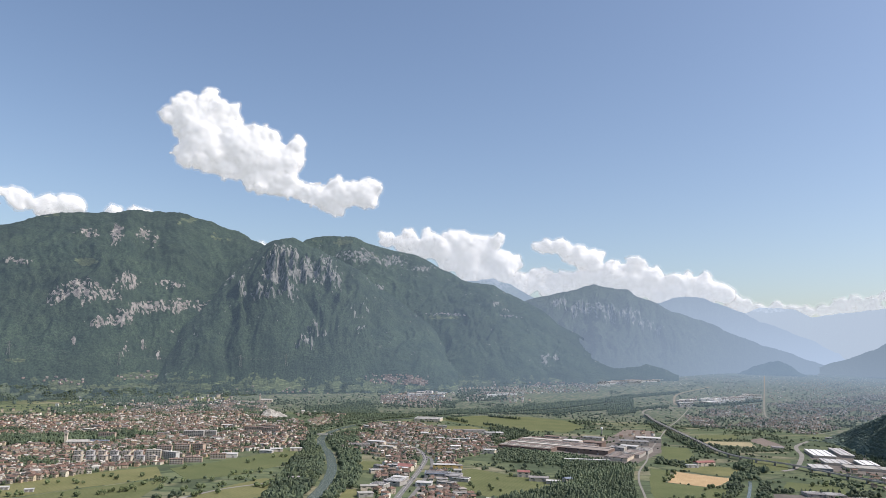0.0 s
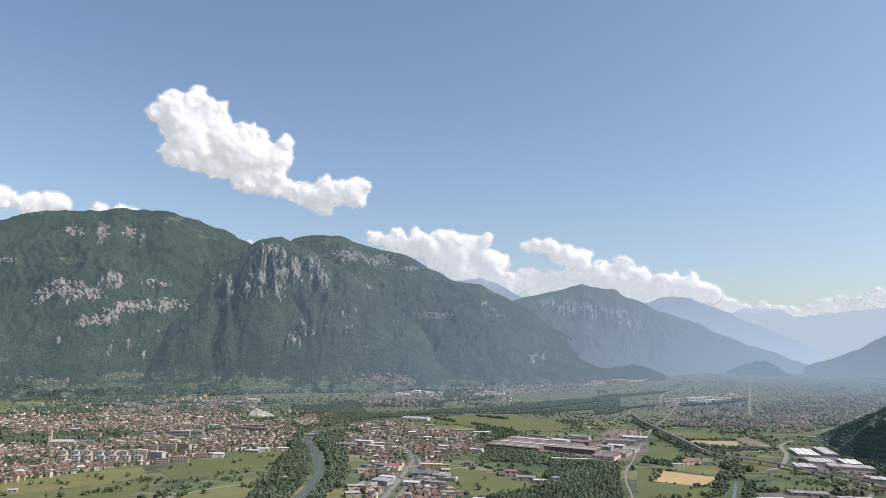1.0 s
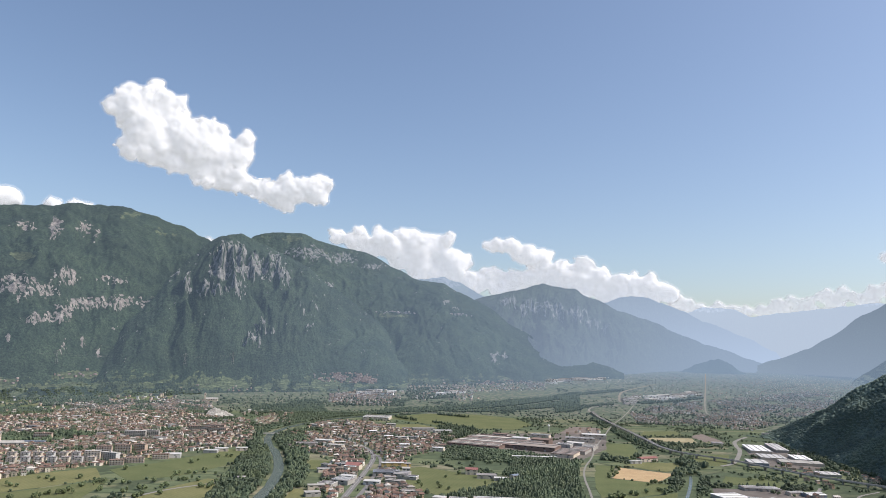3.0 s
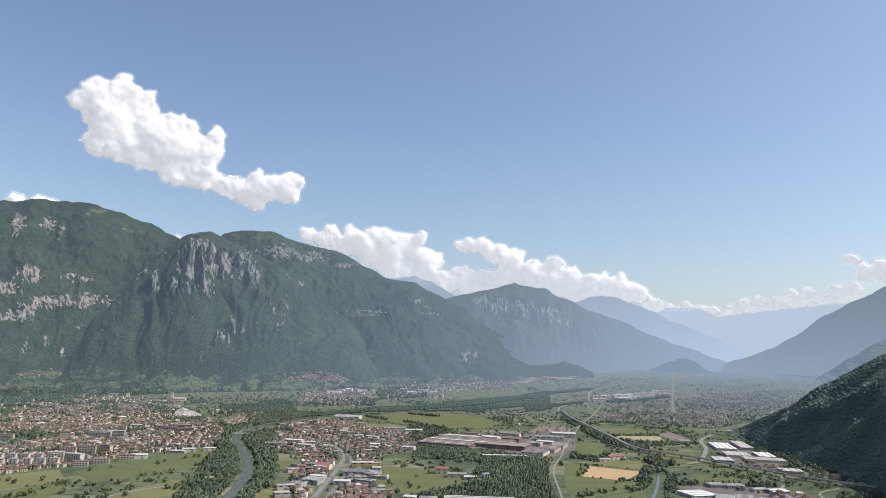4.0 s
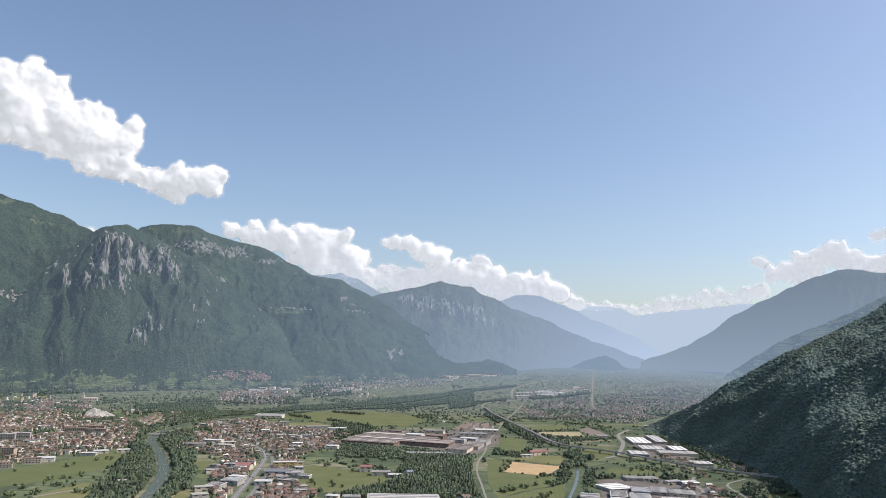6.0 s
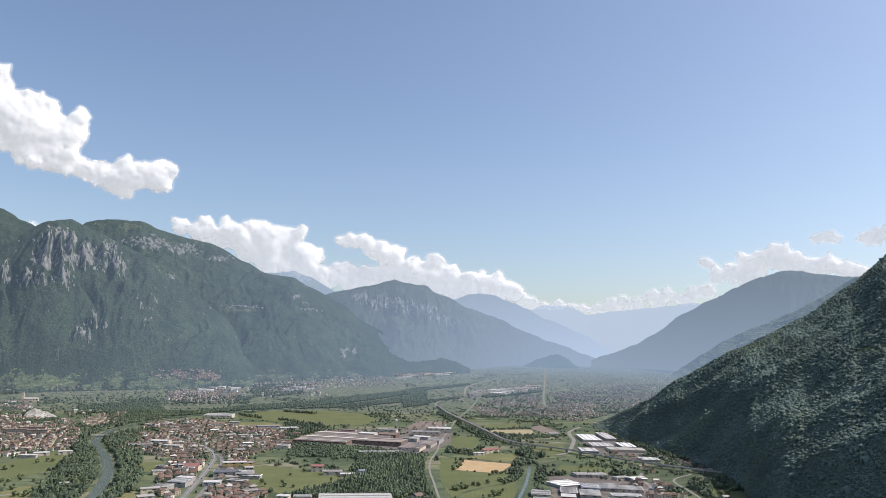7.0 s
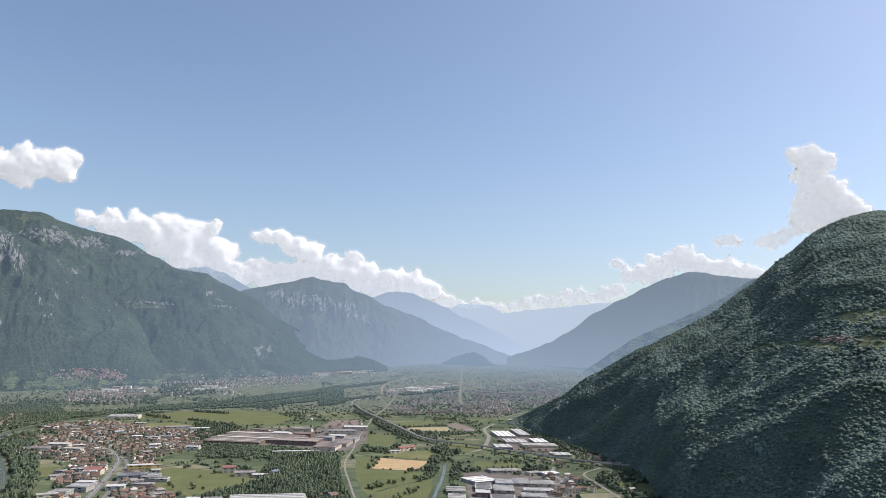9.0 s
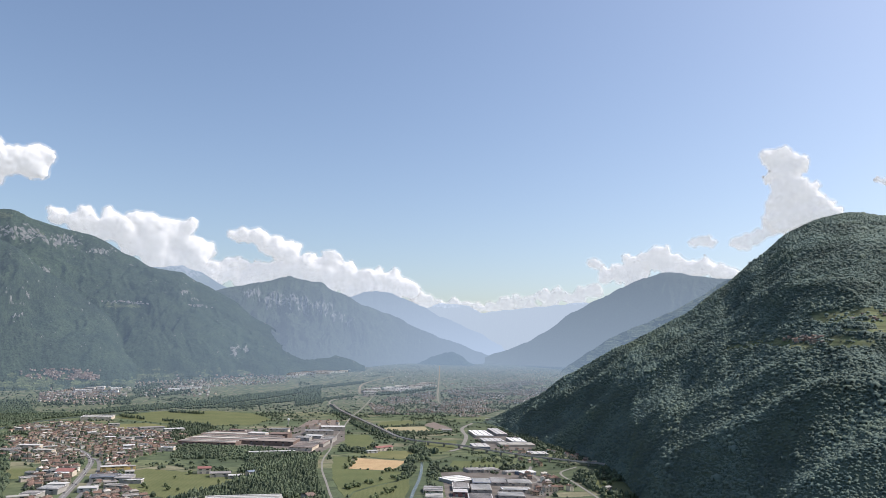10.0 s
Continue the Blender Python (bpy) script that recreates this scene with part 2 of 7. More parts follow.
def raw_mesh(name, verts, faces, mats, smooth_shade=False, index=None):
    """A mesh from arrays; faces all have the same number of corners."""
    me = bpy.data.meshes.new(name)
    verts, faces = np.asarray(verts, np.float32), np.asarray(faces, np.int32)
    k = faces.shape[1]
    me.vertices.add(len(verts)), me.loops.add(faces.size), me.polygons.add(len(faces))
    me.vertices.foreach_set("co", verts.ravel())
    me.loops.foreach_set("vertex_index", faces.ravel())
    me.polygons.foreach_set("loop_start", np.arange(0, faces.size, k, dtype=np.int32))
    me.polygons.foreach_set("use_smooth", np.full(len(faces), smooth_shade))
    for m in mats:
        me.materials.append(m)
    if index is not None:
        me.polygons.foreach_set("material_index", np.asarray(index, np.int32))
    me.update(calc_edges=True)
    return me


def sheet(name, X, Y, Z, mat, closed=False, **masks):
    """A grid of heights as one smooth mesh, with masks as attributes."""
    h, w = X.shape
    idx = np.arange(h * w).reshape(h, w)
    if closed:
        idx = np.concatenate([idx, idx[:, :1]], 1)
    faces = np.stack([idx[:-1, :-1], idx[:-1, 1:], idx[1:, 1:], idx[1:, :-1]], -1).reshape(-1, 4)
    me = raw_mesh(name, np.stack([X, Y, Z], -1).reshape(-1, 3), faces[:, ::-1], [mat], True)
    for key, value in masks.items():
        me.attributes.new(key, "FLOAT", "POINT").data.foreach_set("value", np.asarray(value, np.float32).ravel())
    return new(name, me)


def part(name, bm, mat, parent=None, label=""):
    """Links a bmesh as one mesh object under a thing or a part."""
    me = bpy.data.meshes.new(name)
    bm.to_mesh(me)
    bm.free()
    me.materials.append(mat)
    ob = new(name, me)
    ob.parent = parent
    return tagged(ob, label)


def box(bm, x0, y0, z0, x1, y1, z1):
    bmesh.ops.create_cube(bm, size=1, matrix=Matrix.Translation(((x0 + x1) / 2, (y0 + y1) / 2, (z0 + z1) / 2)) @ Matrix.Diagonal((x1 - x0, y1 - y0, z1 - z0, 1)))
    return bm


def true_range(r):
    return r + 2.5e-3 * np.maximum(r - 2500, 0) ** 2


def floor_z(x, y):
    """The valley floor: level near the drone, rising gently up the valley and towards the slopes."""
    r = np.hypot(x, y)
    return EYE - EYE * r / true_range(np.maximum(r, 1.0))


def spot(bearing, r):
    b = np.radians(bearing)
    return r * np.sin(b), r * np.cos(b)


# ---- ground ----
bear = np.concatenate([np.arange(-42, 66, 0.3), np.arange(66, 318, 4.0)])
rad = np.concatenate([[0.01], np.geomspace(30, 2400, 60), np.linspace(2450, 4950, 110)])
B, RR = np.meshgrid(bear, rad)
GX, GY = spot(B, RR)
GX, GY = GX + 4 * (RR < 1), GY - 28 * (RR < 1)
tagged(sheet("ground", GX, GY, floor_z(GX, GY), m_floor, True), "green valley floor of meadows, crops and gardens", "ground", kind="structure")


# ---- mountains ----
def range_of(name, mat, ridge, crest_r, foot_r, step, rows, relief, seed, back=260.0, gullies=150.0, rocks=(), meadows=(), rough_top=0.12, power=1.0, label="", crag=0.0, lie=(1.0, 1.0), specks=0.0, terraces=None, ramp=0.0):
    """One mountain side between its foot and its crest line: ridge holds (bearing, degrees above the drone's level)."""
    bearing = np.arange(ridge[0][0], ridge[-1][0] + step, step)
    el = along(ridge, bearing) + rough_top * fbm(bearing * 40, bearing * 0 + seed, 45, 4, seed)
    rc, rf = along(crest_r, bearing), along(foot_r, bearing)
    s = np.concatenate([np.linspace(-0.06, 1, rows), 1 + np.linspace(0.05, 1, 10)])[:, None]
    S = np.broadcast_to(s, (len(s), len(bearing)))
    Bm = np.broadcast_to(bearing, S.shape)
    up = np.clip(S, 0, 1)
    r = np.where(S <= 1, rf + (rc - rf) * S, rc + (S - 1) * back)
    x, y = spot(Bm, r)
    zf = floor_z(x, y) - 6
    zc = EYE + rc * np.tan(np.radians(el))
    base = zf + (zc - zf) * np.where(S < 0, S * 0.3, up**power * (1 - ramp * (1 - smooth(0, 0.22, up))))
    wx, wy = x + 60 * fbm(x, y, 300, 3, seed + 5), y + 60 * fbm(x, y, 300, 3, seed + 9)
    across = Bm * np.radians(1) * np.mean(rc)
    gul = fbm(across + 0.25 * (wx - x) * 4, r * 0.33, gullies, 5, seed + 2, 0.52, True) - 0.55
    fine = fbm(wx, wy, 70, 5, seed + 3, 0.55)
    env = np.sin(np.pi * np.clip(up, 0, 1)) ** 0.7
    low = np.minimum(env, smooth(0, 0.35, up))
    tall = smooth(40, 600, zc - zf)
    z = base + relief * tall * low * (0.19 * gul + 0.14 * fine + 0.85 * fbm(across + (wx - x), r * 0.25, gullies * 3.2, 2, seed + 21))
    elv = np.degrees(np.arctan2(z - EYE, r))
    tone = fbm(across * lie[0], z * lie[1], 60, 4, seed + 31, 0.6)
    grain = fbm(across * lie[0], z * lie[1], 24, 4, seed + 33, 0.65)
    rock = np.zeros(S.shape)
    ribs = fbm(across + 0.4 * (wx - x), z * 0.16, 55, 3, seed + 61, 0.5, True) - 0.4
    for b, e, wb, we, k in rocks:
        rock = np.maximum(rock, k * np.exp(-(((Bm - b) / wb) ** 2 + ((elv - e) / we) ** 2) * 1.1))
    wall = smooth(0.25, 0.8, rock)
    dots = fbm(across * lie[0], z * lie[1], 13, 3, seed + 35, 0.6)
    speck = specks * smooth(0.56, 0.66, 0.30 * tone + 0.25 * grain + 0.72 * dots + 0.06 * np.sin(9 * up)) * smooth(0.16, 0.3, up)
    crack = np.maximum(fbm(across * lie[0] * 1.3 + 0.5 * (wx - x), z * 0.55 * lie[1], 30, 3, seed + 81, 0.55, True), fbm(across + 0.8 * z, z * 0.6, 46, 2, seed + 83, 0.5, True))
    patchy = fbm(across * lie[0], z * lie[1], 95, 2, seed + 85)
    rock = smooth(0.52, 0.66, rock + 0.30 * tone + 0.42 * grain + 0.15 * patchy + 0.03) * smooth(0.12, 0.3, rock) * (1 - 0.6 * smooth(1.05, 1.35, crack))
    rock = 0.61 * np.maximum(rock, speck)
    grass = np.zeros(S.shape)
    for b, e, wb, we, k in meadows:
        grass = np.maximum(grass, k * np.exp(-(((Bm - b) / wb) ** 2 + ((elv - e) / we) ** 2)))
    grass = smooth(0.42, 0.62, grass + 0.30 * tone)
    if terraces is not None:
        fields = smooth(0.02, 0.16, fbm(across + (wx - x), z * 2.6, 60, 4, seed + 71, 0.6)) * (1 - smooth(terraces, terraces + 0.5, elv + 0.5 * tone))
        grass = np.maximum(grass, fields)
    z = z + crag * env * (wall * ribs * 2.2 + rock * 0.7 * grain) + 1.6 * (1 - rock) * (1 - grass) * fbm(x, y, 14, 2, seed + 51) * smooth(0, 0.03, up)
    z = np.where(S > 1, zc - np.maximum(S - 1, 0) ** 1.2 * (zc - zf) * 0.9, z)
    ob = sheet(name, x, y, z, mat, rock=rock, grass=grass)
    return tagged(ob, label, "mountain", kind="structure"), (bearing, s[:, 0], x, y, z)


# colour of the haze painted into the mountain sides as emission
HAZE_GLOW = (0.255, 0.350, 0.480)
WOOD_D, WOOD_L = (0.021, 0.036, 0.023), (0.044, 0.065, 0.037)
# thin painted haze glow; on buttress and spur it grows to the right
m_massif = slope("massif_side", WOOD_D, WOOD_L, (0.105, 0.095, 0.088), (0.38, 0.34, 0.305), (0.112, 0.130, 0.066), HAZE_GLOW, 0.14)
m_pillar = slope("pillar_side", WOOD_D, WOOD_L, (0.080, 0.084, 0.084), (0.31, 0.30, 0.28), (0.115, 0.138, 0.066), HAZE_GLOW, (0, -800.0, 0.15, 1150.0, 0.43), 0.4)
m_spur = slope("spur_side", WOOD_D, WOOD_L, (0.11, 0.115, 0.11), (0.25, 0.245, 0.235), (0.100, 0.118, 0.062), HAZE_GLOW, (0, -700.0, 0.14, 1150.0, 0.44))
# farther ranges: stronger painted haze, mostly thicker low down
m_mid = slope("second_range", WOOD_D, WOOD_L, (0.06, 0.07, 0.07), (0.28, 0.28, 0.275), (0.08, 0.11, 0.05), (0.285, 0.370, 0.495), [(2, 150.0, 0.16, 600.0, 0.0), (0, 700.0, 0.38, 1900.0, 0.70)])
m_knoll = slope("knoll_side", WOOD_D, WOOD_L, (0.11, 0.115, 0.115), (0.27, 0.27, 0.265), (0.08, 0.11, 0.05), HAZE_GLOW, 0.66)
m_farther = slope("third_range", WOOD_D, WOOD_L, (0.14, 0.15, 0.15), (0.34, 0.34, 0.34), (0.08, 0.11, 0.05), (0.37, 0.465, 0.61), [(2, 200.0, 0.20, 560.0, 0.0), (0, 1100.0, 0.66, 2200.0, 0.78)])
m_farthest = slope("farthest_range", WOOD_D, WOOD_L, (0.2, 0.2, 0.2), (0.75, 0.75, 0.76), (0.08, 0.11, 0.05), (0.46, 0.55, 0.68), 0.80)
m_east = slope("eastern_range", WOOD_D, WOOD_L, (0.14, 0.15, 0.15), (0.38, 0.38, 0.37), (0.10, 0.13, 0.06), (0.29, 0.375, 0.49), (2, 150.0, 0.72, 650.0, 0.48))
m_foothill = slope("foothill_side", WOOD_D, WOOD_L, (0.14, 0.15, 0.15), (0.38, 0.38, 0.37), (0.18, 0.20, 0.105), HAZE_GLOW, (2, 120.0, 0.50, 600.0, 0.32))

A_ROCK = [(-25.1, 1.30, 1.09, 0.43, 1.27), (-24.0, 1.75, 1.09, 0.56, 1.32), (-22.7, 2.35, 1.09, 0.62, 1.37), (-21.5, 2.50, 0.97, 0.66, 1.37), (-20.3, 2.65, 0.97, 0.56, 1.32), (-19.0, 2.85, 0.85, 0.47, 1.17), (-17.6, 2.90, 0.61, 0.47, 1.07),
          (-28.2, 3.00, 0.85, 0.62, 1.22), (-26.6, 3.50, 1.45, 0.94, 1.32), (-24.9, 3.40, 0.73, 0.94, 1.07), (-23.9, 4.40, 0.85, 0.78, 1.17), (-21.0, 4.30, 1.21, 0.47, 0.97)]
A_ROCK += [(-24.8, 7.70, 0.42, 0.90, 1.20), (-23.0, 7.90, 0.60, 0.60, 1.10), (-22.2, 7.60, 0.36, 0.60, 1.00), (-26.8, 7.70, 0.84, 0.42, 0.95), (-31.0, 5.30, 1.08, 0.30, 0.95),
           (-18.9, 1.00, 0.48, 0.24, 1.00), (-20.3, 0.85, 0.36, 0.18, 0.90), (-27.0, -0.10, 0.18, 0.53, 1.25), (-23.6, -0.60, 0.25, 0.53, 1.25), (-22.4, -0.10, 0.18, 0.47, 1.25), (-21.3, -0.80, 0.22, 0.53, 1.25), (-20.1, -0.90, 0.22, 0.47, 1.25)]
A_MEAD = [(-30.0, 9.0, 4.0, 0.9, 0.36), (-20.0, 9.0, 2.2, 0.8, 0.44), (-17.0, 8.2, 1.8, 0.6, 0.44), (-27.2, -3.15, 1.3, 0.42, 1.1), (-22.6, -2.45, 1.7, 0.30, 1.1), (-20.0, -2.1, 0.7, 0.14, 1.0), (-16.3, -3.35, 2.4, 0.40, 1.1),
          (-26.6, 5.6, 1.0, 0.25, 0.9), (-30.4, -1.5, 0.7, 0.08, 0.9)]
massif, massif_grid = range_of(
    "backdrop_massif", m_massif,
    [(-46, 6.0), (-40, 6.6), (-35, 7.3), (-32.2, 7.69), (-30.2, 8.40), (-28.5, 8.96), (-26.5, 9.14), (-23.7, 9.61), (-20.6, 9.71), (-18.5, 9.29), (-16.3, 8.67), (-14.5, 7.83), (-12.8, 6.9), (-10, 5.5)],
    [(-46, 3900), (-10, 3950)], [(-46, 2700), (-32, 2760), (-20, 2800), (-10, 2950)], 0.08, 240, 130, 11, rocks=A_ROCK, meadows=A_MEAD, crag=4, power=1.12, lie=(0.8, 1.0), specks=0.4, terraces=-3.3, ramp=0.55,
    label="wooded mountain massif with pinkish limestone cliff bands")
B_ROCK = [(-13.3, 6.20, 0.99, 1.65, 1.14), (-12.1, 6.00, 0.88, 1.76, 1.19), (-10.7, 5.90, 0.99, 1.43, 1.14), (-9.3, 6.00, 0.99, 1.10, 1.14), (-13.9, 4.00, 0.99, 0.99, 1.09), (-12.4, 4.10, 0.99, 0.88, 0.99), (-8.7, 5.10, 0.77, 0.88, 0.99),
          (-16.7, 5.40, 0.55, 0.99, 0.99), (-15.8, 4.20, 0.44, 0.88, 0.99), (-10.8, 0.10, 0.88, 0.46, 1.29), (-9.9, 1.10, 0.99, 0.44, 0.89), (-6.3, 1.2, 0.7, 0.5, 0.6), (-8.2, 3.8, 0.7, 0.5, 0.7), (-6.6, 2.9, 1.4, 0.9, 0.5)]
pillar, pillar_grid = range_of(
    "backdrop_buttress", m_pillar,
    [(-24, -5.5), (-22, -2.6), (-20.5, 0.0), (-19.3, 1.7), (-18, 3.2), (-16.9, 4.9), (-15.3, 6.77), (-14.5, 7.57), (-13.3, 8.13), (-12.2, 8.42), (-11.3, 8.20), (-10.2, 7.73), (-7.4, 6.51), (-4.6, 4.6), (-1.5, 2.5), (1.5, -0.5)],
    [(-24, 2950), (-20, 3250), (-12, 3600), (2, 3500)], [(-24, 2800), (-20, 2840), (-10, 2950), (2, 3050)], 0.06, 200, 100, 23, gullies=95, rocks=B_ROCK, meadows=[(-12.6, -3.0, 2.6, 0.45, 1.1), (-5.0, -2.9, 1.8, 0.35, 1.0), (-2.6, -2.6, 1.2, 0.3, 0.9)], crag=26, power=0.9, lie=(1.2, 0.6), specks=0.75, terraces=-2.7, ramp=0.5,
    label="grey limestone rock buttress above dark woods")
C_ROCK = [(-6.8, 7.3, 1.7, 0.7, 1.0), (-4.3, 7.0, 1.9, 0.6, 0.95), (-1.5, 6.4, 1.5, 0.4, 0.8), (-5.1, 4.85, 0.7, 0.22, 1.05), (-6.5, 5.6, 0.6, 0.3, 0.8), (4.5, 3.75, 0.7, 0.25, 0.95), (5.0, 3.3, 0.5, 0.2, 0.7), (8.4, -0.6, 0.5, 0.7, 0.85), (9.1, -0.5, 0.35, 0.5, 0.8),
          (-3.8, 0.9, 1.8, 0.8, 0.45), (-0.2, 2.8, 1.6, 0.08, 0.9), (5.5, 2.8, 0.9, 0.08, 0.85)]
C_MEAD = [(-8.6, 8.3, 2.6, 0.7, 0.46), (-4.0, 7.3, 2.6, 0.6, 0.45), (-3.9, -2.3, 2.2, 0.4, 1.0), (-0.3, 2.6, 2.0, 0.2, 0.8), (-1.5, -3.2, 3.0, 0.3, 0.8)]
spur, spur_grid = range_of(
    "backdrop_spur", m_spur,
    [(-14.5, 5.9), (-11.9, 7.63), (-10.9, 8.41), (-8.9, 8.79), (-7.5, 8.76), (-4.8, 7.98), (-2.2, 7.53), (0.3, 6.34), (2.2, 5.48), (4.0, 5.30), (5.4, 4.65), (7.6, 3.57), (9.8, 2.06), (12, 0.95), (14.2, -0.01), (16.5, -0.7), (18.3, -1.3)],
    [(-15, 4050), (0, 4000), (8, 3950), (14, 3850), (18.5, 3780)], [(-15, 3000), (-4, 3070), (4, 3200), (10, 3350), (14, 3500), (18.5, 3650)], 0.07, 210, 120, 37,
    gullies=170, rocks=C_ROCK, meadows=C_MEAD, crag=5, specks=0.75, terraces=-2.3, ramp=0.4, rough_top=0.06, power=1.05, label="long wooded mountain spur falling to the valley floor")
E_ROCK = [(9.5, 3.9, 0.9, 0.6, 0.95), (11.2, 3.4, 1.1, 0.9, 1.05), (12.9, 3.2, 1.2, 0.9, 1.1), (14.6, 2.9, 1.2, 0.7, 1.1), (15.9, 2.3, 0.8, 0.5, 1.0), (17.0, 1.9, 0.5, 0.5, 1.05)]
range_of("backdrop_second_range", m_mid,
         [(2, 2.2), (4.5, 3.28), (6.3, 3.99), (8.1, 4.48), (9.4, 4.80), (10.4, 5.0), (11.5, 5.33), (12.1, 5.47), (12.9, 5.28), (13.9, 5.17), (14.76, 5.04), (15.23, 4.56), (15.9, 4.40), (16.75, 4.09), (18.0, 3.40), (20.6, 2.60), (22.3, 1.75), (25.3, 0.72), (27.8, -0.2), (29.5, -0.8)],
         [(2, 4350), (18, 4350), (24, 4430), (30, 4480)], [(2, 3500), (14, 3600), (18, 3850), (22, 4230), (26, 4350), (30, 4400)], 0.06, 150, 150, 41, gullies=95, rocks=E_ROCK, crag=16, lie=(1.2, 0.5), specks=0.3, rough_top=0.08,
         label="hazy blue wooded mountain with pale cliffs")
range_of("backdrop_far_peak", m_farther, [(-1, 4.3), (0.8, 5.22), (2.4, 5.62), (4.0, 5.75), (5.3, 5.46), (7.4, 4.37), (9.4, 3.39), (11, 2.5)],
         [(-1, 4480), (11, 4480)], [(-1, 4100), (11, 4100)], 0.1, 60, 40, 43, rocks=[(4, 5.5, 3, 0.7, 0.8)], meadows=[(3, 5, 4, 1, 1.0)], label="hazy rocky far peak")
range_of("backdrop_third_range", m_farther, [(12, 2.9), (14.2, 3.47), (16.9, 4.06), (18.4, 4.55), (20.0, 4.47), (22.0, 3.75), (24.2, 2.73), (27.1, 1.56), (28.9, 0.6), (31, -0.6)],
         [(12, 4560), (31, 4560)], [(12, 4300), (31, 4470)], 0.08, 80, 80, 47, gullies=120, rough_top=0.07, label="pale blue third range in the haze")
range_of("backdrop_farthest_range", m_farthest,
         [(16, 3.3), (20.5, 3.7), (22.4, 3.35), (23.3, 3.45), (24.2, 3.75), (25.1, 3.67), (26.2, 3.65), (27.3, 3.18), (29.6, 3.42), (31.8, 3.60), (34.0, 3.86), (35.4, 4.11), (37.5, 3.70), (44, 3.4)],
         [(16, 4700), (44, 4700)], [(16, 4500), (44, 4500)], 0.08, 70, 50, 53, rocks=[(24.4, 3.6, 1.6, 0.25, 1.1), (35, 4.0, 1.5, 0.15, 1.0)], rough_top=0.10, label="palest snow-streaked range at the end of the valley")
H_MEAD = [(44.5, 3.0, 2.5, 0.5, 0.9), (41, 1.2, 2.0, 0.4, 0.9), (46, 4.4, 1.5, 0.4, 0.8)]
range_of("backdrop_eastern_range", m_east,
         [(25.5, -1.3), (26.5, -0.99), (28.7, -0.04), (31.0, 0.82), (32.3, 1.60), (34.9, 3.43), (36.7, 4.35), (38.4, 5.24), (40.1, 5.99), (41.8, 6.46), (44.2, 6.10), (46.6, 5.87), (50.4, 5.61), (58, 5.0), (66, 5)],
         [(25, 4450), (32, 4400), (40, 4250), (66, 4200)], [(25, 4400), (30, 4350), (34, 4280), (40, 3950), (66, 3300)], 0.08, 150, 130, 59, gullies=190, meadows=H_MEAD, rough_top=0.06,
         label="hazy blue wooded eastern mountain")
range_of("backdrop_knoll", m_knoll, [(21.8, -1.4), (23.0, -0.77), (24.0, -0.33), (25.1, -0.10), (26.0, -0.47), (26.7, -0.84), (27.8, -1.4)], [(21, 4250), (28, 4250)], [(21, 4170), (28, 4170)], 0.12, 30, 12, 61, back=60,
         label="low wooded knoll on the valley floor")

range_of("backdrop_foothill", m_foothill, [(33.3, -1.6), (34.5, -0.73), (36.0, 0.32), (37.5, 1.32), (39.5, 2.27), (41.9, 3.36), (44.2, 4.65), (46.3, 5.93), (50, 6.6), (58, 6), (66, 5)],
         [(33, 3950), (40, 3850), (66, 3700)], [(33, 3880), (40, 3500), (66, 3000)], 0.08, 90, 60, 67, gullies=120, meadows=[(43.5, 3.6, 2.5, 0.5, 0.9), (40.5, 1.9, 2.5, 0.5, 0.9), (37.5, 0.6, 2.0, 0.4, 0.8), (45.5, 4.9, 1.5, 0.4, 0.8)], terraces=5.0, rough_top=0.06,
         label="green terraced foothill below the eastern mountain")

# ---- the near wooded hill ----
HILL_RIDGE = [(26, -5.8), (27.5, -5.6), (28.4, -5.1), (31.9, -3.35), (34.1, -1.76), (38.4, 0.72), (42.6, 2.95), (45.8, 5.28), (48.2, 7.33), (50.6, 9.30), (52.4, 10.0), (54.2, 10.33), (56.5, 9.95), (62, 8.6), (75, 8), (95, 6), (120, 3)]
HILL_CREST = [(26, 2340), (28.4, 2350), (31.9, 2120), (34.1, 2050), (38.4, 1960), (42.6, 1940), (48, 1960), (54, 1950), (62, 1900), (80, 1700), (120, 1450)]
HILL_FOOT = [(26, 2300), (28.4, 2250), (30.6, 1935), (34.1, 1700), (36.6, 1537), (38.3, 1362), (39.5, 1190), (42, 980), (46, 800), (52, 640), (60, 520), (75, 430), (120, 380)]


# spurs that run down the hill towards the valley's far end: crest line, height, half width
SPURS = [([(1140, 1080), (1080, 1150), (1025, 1240), (1010, 1340), (985, 1440), (940, 1520)], 46, 80), ([(850, 620), (845, 720), (862, 830), (865, 960), (885, 1090), (920, 1250)], 34, 62),
         ([(840, 450), (785, 560), (765, 650), (765, 760), (775, 890), (800, 1010)], 40, 66), ([(740, 420), (690, 480), (650, 525), (610, 590)], 36, 55),
         ([(1110, 1330), (1092, 1467), (1075, 1600), (1055, 1750)], 38, 70), ([(1230, 880), (1110, 930), (1040, 1020)], 20, 80)]


